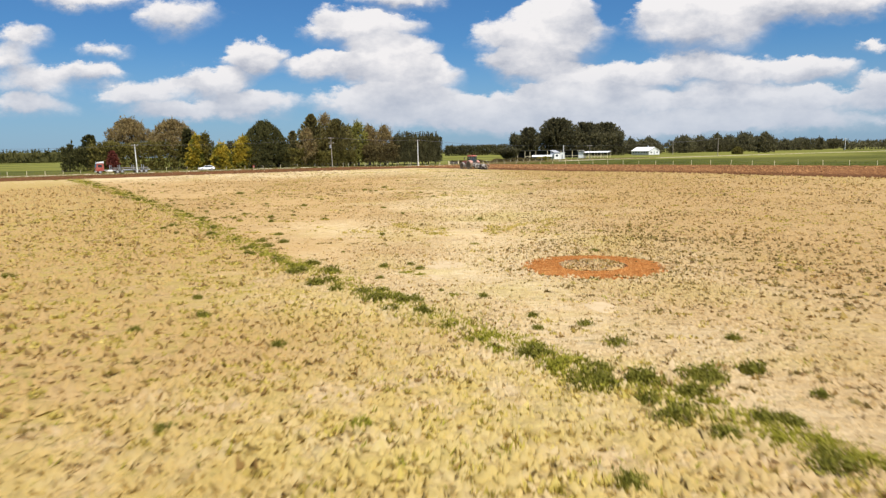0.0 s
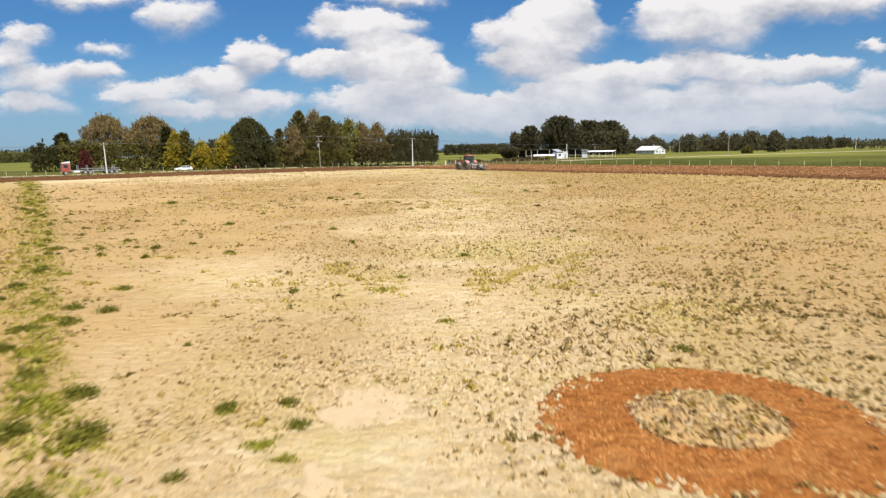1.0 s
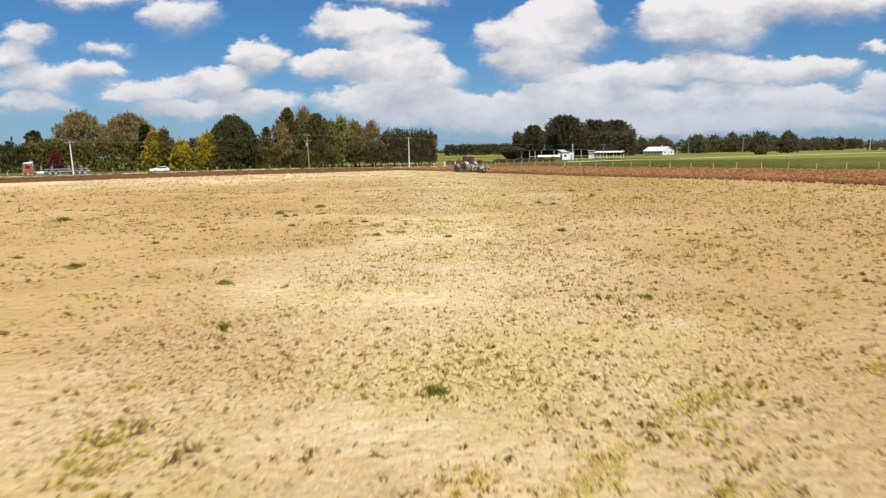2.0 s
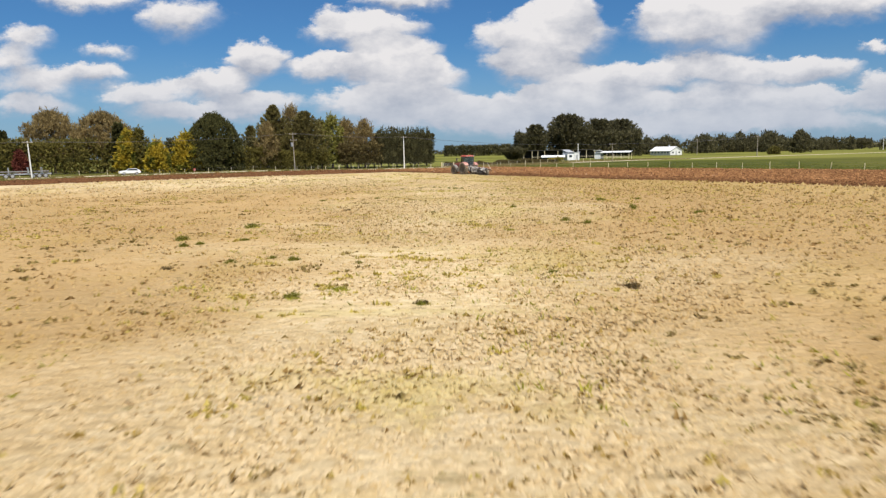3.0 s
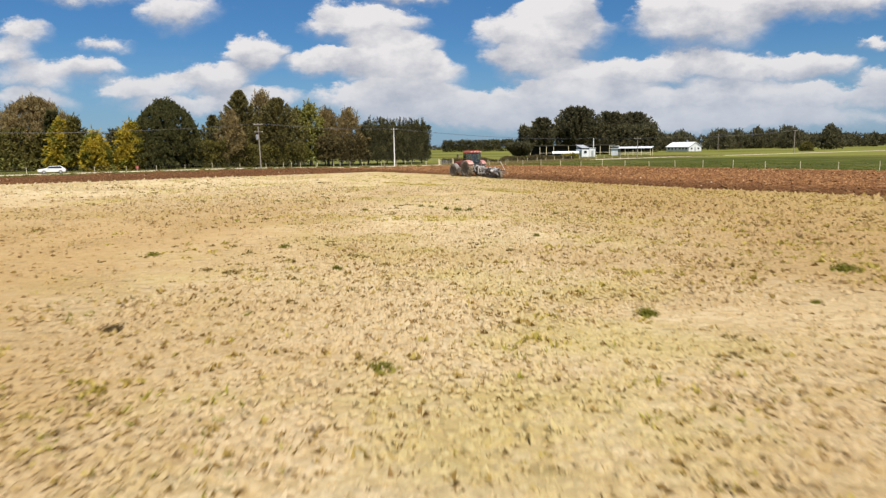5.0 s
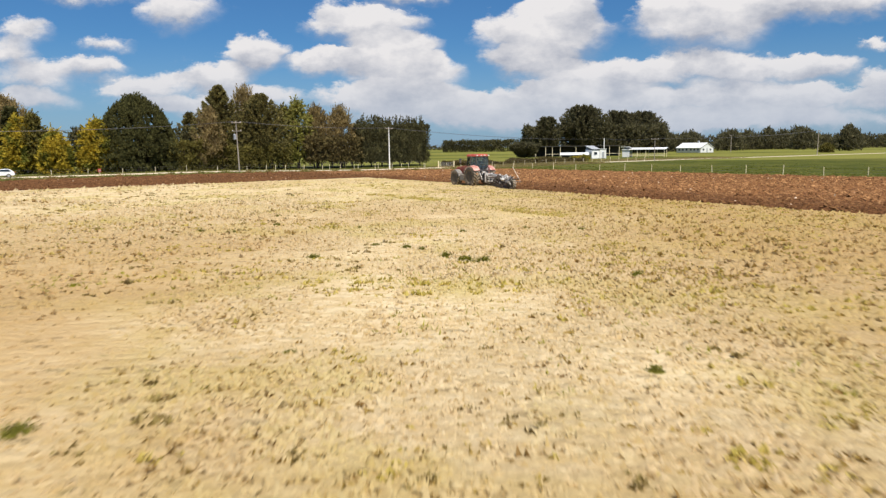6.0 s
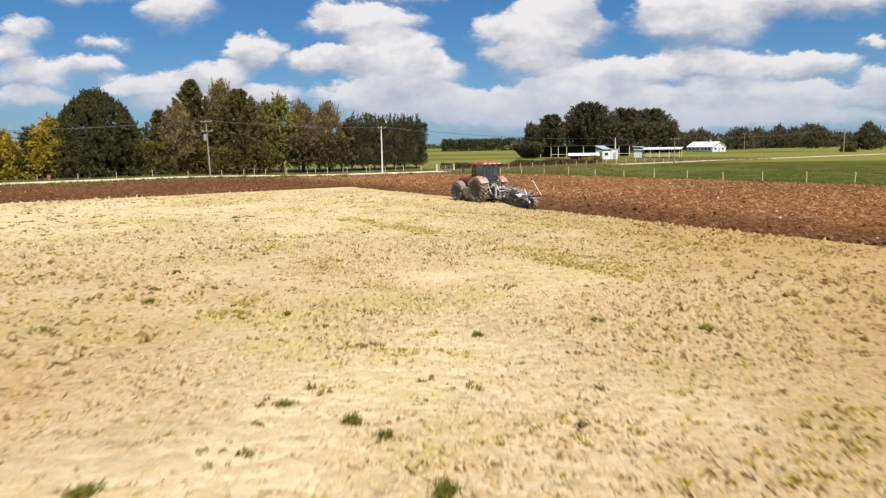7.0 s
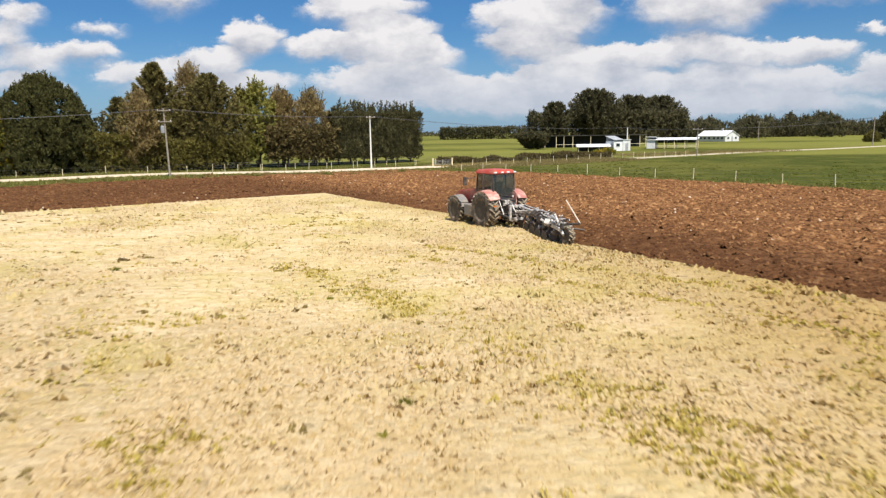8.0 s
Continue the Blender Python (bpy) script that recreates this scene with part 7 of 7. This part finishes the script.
    # mud-caked clamps, brackets and trip gear crowded round the beams
    for i in range(46):
        c = p0.lerp(p1, rng.uniform(0.0, 1.0)) + Vector((rng.uniform(-0.25, 0.65), rng.uniform(-0.2, 0.2), rng.uniform(-0.5, 0.22)))
        e = [rng.uniform(0.05, 0.16) for k in range(3)]
        bm = bmesh.new()
        put_box(bm, -e[0], e[0], -e[1] * 1.6, e[1] * 1.6, -e[2], e[2], pose(c.x, c.y, c.z, rng.uniform(-40, 40), rng.uniform(-40, 40), rng.uniform(0, 180)), 0.02)
        part("clamp", bm, rng.choice((PLOUGH_DARK, PLOUGH_DARK, PLOUGH_DARK, CAST, PLOUGH_STEEL)), ob)
    for i in range(12):
        c = Vector((rng.uniform(-0.55, 0.55), rng.uniform(-1.7, -0.7), rng.uniform(0.55, 1.45)))
        e = [rng.uniform(0.05, 0.14) for k in range(3)]
        bm = bmesh.new()
        put_box(bm, -e[0], e[0], -e[1], e[1], -e[2], e[2], pose(c.x, c.y, c.z, 0, rng.uniform(-30, 30), rng.uniform(0, 90)), 0.02)
        part("bracket", bm, rng.choice((PLOUGH_DARK, CAST)), ob)
    for i in range(14):
        c = Vector((rng.uniform(-0.5, 0.5), rng.uniform(-1.9, -1.2), rng.uniform(0.5, 1.5)))
        q = c + Vector((rng.uniform(-0.3, 0.3), rng.uniform(-0.5, 0.3), rng.uniform(-0.4, 0.4)))
        part("hose", rod_bm(c, q, rng.uniform(0.02, 0.04), 6), rng.choice((PLOUGH_STEEL, CHROME)), ob)
    wheel("depth_wheel", ob, -0.85, -8.0, 0.46, 0.32, 12, 0.5, -1)
    part("wheel_arm", rod_bm((-1.02, -7.95, 0.46), (-0.92, -6.7, 1.05), 0.075), PLOUGH_STEEL, ob)
    part("wheel_fork", rod_bm((-1.10, -8.0, 0.5), (-1.0, -7.1, 1.4), 0.06), PLOUGH_STEEL, ob)
    part("wheel_cylinder", rod_bm((-0.55, -6.1, 1.2), (-0.9, -7.6, 1.0), 0.06), CHROME, ob)
    part("marker_strut", rod_bm((-0.25, -8.2, 1.0), (-0.2, -6.9, 2.05), 0.034), GREY_STRUT, ob, "pale angled strut")
    part("strut_arm", rod_bm((-0.25, -8.2, 1.0), (-0.85, -7.4, 0.9), 0.06), PLOUGH_DARK, ob)
    part("tail_bar", rod_bm((-1.15, -7.9, 0.85), (-0.1, -8.35, 0.7), 0.045), PLOUGH_DARK, ob)
    return ob


TRACTOR_AT = P(137.1, 92.05)
tractor(pose(TRACTOR_AT.x, TRACTOR_AT.y, -0.02, 0, 0, 33.2) @ Matrix.Scale(1.06, 4))
plough(pose(TRACTOR_AT.x, TRACTOR_AT.y, 0.0, 0, 0, 33.2) @ pose(0, -1.6, 0, 0, 0, -7.5) @ pose(0, 1.6, 0))


def small_wheel(parent, x, y, r, width, side):
    bm = bmesh.new()
    w = width / 2
    put_lathe(bm, [(-w * 0.7, r * 0.6), (-w, r * 0.75), (-w * 0.8, r), (w * 0.8, r), (w, r * 0.75), (w * 0.7, r * 0.6)], 24)
    t = part("tyre", bm, RUBBER, parent)
    t.matrix_basis = pose(x, y, r)
    bm = bmesh.new()
    put_lathe(bm, [(side * w * 0.75, r * 0.62), (side * w * 0.5, r * 0.4), (side * w * 0.55, 0.02)], 18)
    part("rim", bm, STEEL_GREY, t)


def car(m):
    ob = thing("car", "white family car driving along the gravel road", "car", m)
    side = [(-2.25, 0.35), (2.2, 0.35), (2.32, 0.62), (2.2, 0.86), (1.15, 0.98), (0.35, 1.42), (-1.5, 1.46), (-2.15, 1.02), (-2.3, 0.8)]
    bm = bmesh.new()
    put_prism(bm, side, -0.86, 0.86)
    for v in bm.verts:
        if v.co.z > 1.2:
            v.co.y *= 0.82
    bmesh.ops.bevel(bm, geom=list(bm.edges), offset=0.06, segments=2, affect="EDGES")
    bmesh.ops.rotate(bm, verts=bm.verts, matrix=Matrix.Rotation(radians(90), 3, "Z"))
    part("body", bm, WHITE_PAINT, ob)
    for s in (-1, 1):
        part("side_window", quad_bm((s * 0.84, 1.0, 1.0), (s * 0.84, -1.75, 1.02), (s * 0.735, -1.45, 1.38), (s * 0.735, 0.4, 1.37)), PANE, ob)
        part("headlamp", box_bm(s * 0.62 - 0.16, s * 0.62 + 0.16, 2.2, 2.31, 0.66, 0.8, 0.02), LAMP, ob)
        part("tail_lamp", box_bm(s * 0.7 - 0.1, s * 0.7 + 0.1, -2.33, -2.22, 0.8, 0.98, 0.02), ORANGE_LENS, ob)
        for y in (1.38, -1.38):
            small_wheel(ob, s * 0.78, y, 0.33, 0.22, s)
    part("windscreen", quad_bm((-0.68, 1.12, 1.02), (0.68, 1.12, 1.02), (0.62, 0.45, 1.39), (-0.62, 0.45, 1.39)), PANE, ob)
    part("rear_window", quad_bm((0.66, -2.14, 1.06), (-0.66, -2.14, 1.06), (-0.62, -1.62, 1.41), (0.62, -1.62, 1.41)), PANE, ob)
    return ob


def truck(m):
    ob = thing("logging_truck", "red logging truck with white visor and empty stake trailer", "truck", m)
    bm = bmesh.new()
    put_prism(bm, [(5.0, 0.7), (6.9, 0.7), (6.95, 1.6), (6.7, 2.75), (5.0, 2.85)], -1.2, 1.2)
    bmesh.ops.bevel(bm, geom=list(bm.edges), offset=0.09, segments=2, affect="EDGES")
    bmesh.ops.rotate(bm, verts=bm.verts, matrix=Matrix.Rotation(radians(90), 3, "Z"))
    part("cab", bm, RED_PAINT, ob)
    bm = bmesh.new()
    put_prism(bm, [(4.9, 2.9), (6.75, 2.85), (6.6, 3.1), (5.0, 3.35)], -1.15, 1.15)
    bmesh.ops.rotate(bm, verts=bm.verts, matrix=Matrix.Rotation(radians(90), 3, "Z"))
    part("roof_visor", bm, WHITE_PAINT, ob, "white roof visor")
    part("windscreen", quad_bm((-1.0, 6.98, 1.75), (1.0, 6.98, 1.75), (0.95, 6.77, 2.6), (-0.95, 6.77, 2.6)), PANE, ob)
    for s in (-1, 1):
        part("side_window", box_bm(s * 1.2 - 0.02, s * 1.2 + 0.02, 5.5, 6.5, 1.75, 2.5), PANE, ob)
        part("chassis_rail", box_bm(s * 0.45 - 0.09, s * 0.45 + 0.09, -7.0, 6.6, 0.75, 1.0, 0.02), STEEL_GREY, ob)
        part("fuel_tank", rod_bm((s * 0.95, 2.9, 0.7), (s * 0.95, 4.2, 0.7), 0.32, 14), CHROME, ob)
        for y in (6.0, 1.6, 0.4, -3.4, -4.6, -5.8):
            small_wheel(ob, s * 1.02, y, 0.5, 0.34, s)
    part("bumper", box_bm(-1.2, 1.2, 6.9, 7.05, 0.45, 0.8, 0.04), CHROME, ob)
    part("exhaust_stack", rod_bm((0.9, 4.75, 0.9), (0.9, 4.75, 3.4), 0.09), CHROME, ob)
    for y in (3.2, 1.0, -2.6, -5.2):
        part("bolster", box_bm(-1.2, 1.2, y - 0.1, y + 0.1, 1.05, 1.3, 0.02), STEEL_GREY, ob)
        for s in (-1, 1):
            part("stake", box_bm(s * 1.15 - 0.05, s * 1.15 + 0.05, y - 0.06, y + 0.06, 1.3, 2.3, 0.01), STEEL_GREY, ob)
    part("folded_trailer", box_bm(-0.5, 0.5, -6.6, 2.6, 1.3, 1.55, 0.04), GREY_PLASTIC, ob)
    return ob


def on_road(b, side):
    p = P(road_a(b) + side, b)
    return pose(p.x, p.y, 0.06, 0, 0, ROAD_TURN + 90 + 4)


car(on_road(48.0, -1.2))
truck(on_road(25.0, -1.2))


# ---- the verge ----
def verge():
    rng = np.random.default_rng(77)
    n = 16000
    b = rng.uniform(-40, 140, n)
    side = rng.uniform(0, 1, n) < 0.55
    a = np.where(side, rng.uniform(0, 1, n) * (road_a(b) - 3.4 - soil_end(b)) + soil_end(b) - 0.3, road_a(b) + 3.4 + rng.uniform(0, 9, n))
    x, y, z = on_plan(a, b, 0 * a - 0.05)
    h = 0.14 + 0.22 * rng.uniform(0, 1, n) ** 2
    ob = new("verge_grass", mesh_from("verge_grass", *blades(rng, np.stack([x, y, z], -1), h, 0.2, 0.6, 4), GRASS_BLADE))
    tagged(ob, "rough green and straw verge grass beside the road", "grass", kind="stuff")
    for i in range(60):
        b0 = random.uniform(20, 128)
        p = P(soil_end(b0) + random.uniform(0.2, 3.5), b0)
        o = new("tussock", random.choice(TUSSOCKS))
        s = random.uniform(0.8, 1.8)
        o.matrix_basis = Matrix.LocRotScale((p.x, p.y, dip_at(p.x, p.y) - 0.06), Euler((0, 0, random.uniform(0, 6))), (s, s, s))
        tagged(o, "dry brownish grass tussock on the road verge", "tussock", "verge tussocks")


def bank_grass():
    """Rough grass on the bank beyond the ploughed strip."""
    rng = np.random.default_rng(78)
    n = 9000
    u, w = rng.uniform(0, 0.66, n), rng.uniform(-1, 1, n)
    x = -4 + 54 * u - 3.5 * w
    y = 249 + 20 * u + 7.0 * w
    h = 0.18 + 0.35 * rng.uniform(0, 1, n) ** 2
    ob = new("bank_grass", mesh_from("bank_grass", *blades(rng, np.stack([x, y, dip(*ab(x, y)) - 0.06], -1), h, 0.14, 0.5, 4), BANK_BLADE))
    tagged(ob, "rough brown and green grass on a bank", "grass", kind="stuff")
    n = 4500
    u, w = rng.uniform(0, 1, n), rng.normal(0, 1, n)
    x, y = 36 + 42 * u - 1.6 * w, 275 + 22 * u + 2.6 * w + 6 * (rng.uniform(0, 1, n) < 0.5)
    h = 0.15 + 0.4 * rng.uniform(0, 1, n) ** 2
    ob = new("track_bank_grass", mesh_from("track_bank_grass", *blades(rng, np.stack([x, y, 0 * x - 0.06], -1), h, 0.16, 0.6, 4), BANK_BLADE))
    tagged(ob, "rough brown grass on the bank beside the farm track", "grass", kind="stuff")
    n = 5000
    a = rng.uniform(40, 200, n)
    b = grass_b(a) + rng.uniform(-0.3, 4.2, n)
    x, y, z = on_plan(a, b, 0 * a - 0.06)
    h = 0.12 + 0.25 * rng.uniform(0, 1, n) ** 2
    ob = new("fence_line_grass", mesh_from("fence_line_grass", *blades(rng, np.stack([x, y, z], -1), h, 0.14, 0.6, 4), GRASS_BLADE))
    tagged(ob, "uncut grass along the paddock fence", "grass", kind="stuff")


def pasture_tufts():
    """Grass clumps that mottle the pasture beyond the fence."""
    rng = np.random.default_rng(81)
    n = 30000
    a, b = 60 + 150 * rng.uniform(0, 1, n), rng.uniform(0, 1, n)
    b = grass_b(a) + 4.0 + 60 * b ** 1.3
    x, y, z = on_plan(a, b, 0 * a - 0.08)
    keep = bump_noise(x + 40, y, 82, 2.5) + 0.7 * bump_noise(x + 40, y, 83, 0.9) > rng.uniform(-0.5, 0.9, n) + 1.1 * ease(b - grass_b(a), 18, 64)
    size = 0.13 * rng.uniform(0.5, 1.5, n)
    v, f = fans(rng, x[keep], y[keep], z[keep], size[keep] * 1.5, size[keep] * 0.45, 1.6)
    ob = new("pasture_tufts", mesh_from("pasture_tufts", v, f, PASTURE_BLADE))
    tagged(ob, "green grass tufts mottling the grazed pasture", "grass", kind="stuff")


PASTURE_BLADE = blade_mat("pasture_leaf", ((0.10, 0.12, 0.018), (0.14, 0.15, 0.026), (0.22, 0.21, 0.046)))
pasture_tufts()
BANK_BLADE = blade_mat("bank_grass_leaf", ((0.27, 0.22, 0.075), (0.40, 0.30, 0.13), (0.19, 0.19, 0.045)))
bank_grass()
TUSSOCKS = [weed_mesh("tussock_blades", 90 + i, TUSSOCK if i else GRASS_BLADE, 0.5, 0.4, 90) for i in range(3)]
verge()


def letterbox():
    """A roadside box on a short post."""
    ob = thing("letterbox", "red metal letterbox on a short wooden post", "letterbox", pose(-66.5, 217.7, -0.05, 0, 0, 33))
    part("post", box_bm(-0.06, 0.06, -0.06, 0.06, -0.3, 0.55, 0.01), POST_WOOD, ob)
    bm = bmesh.new()
    put_prism(bm, [(-0.26, 0.5), (0.26, 0.5), (0.26, 0.95), (0.16, 1.12), (-0.16, 1.12), (-0.26, 0.95)], -0.35, 0.35)
    bmesh.ops.bevel(bm, geom=list(bm.edges), offset=0.02, segments=2, affect="EDGES")
    part("box", bm, RED_PAINT, ob)
    part("flap", box_bm(-0.18, 0.18, -0.38, -0.34, 0.62, 0.9, 0.01), GREY_PLASTIC, ob)


letterbox()
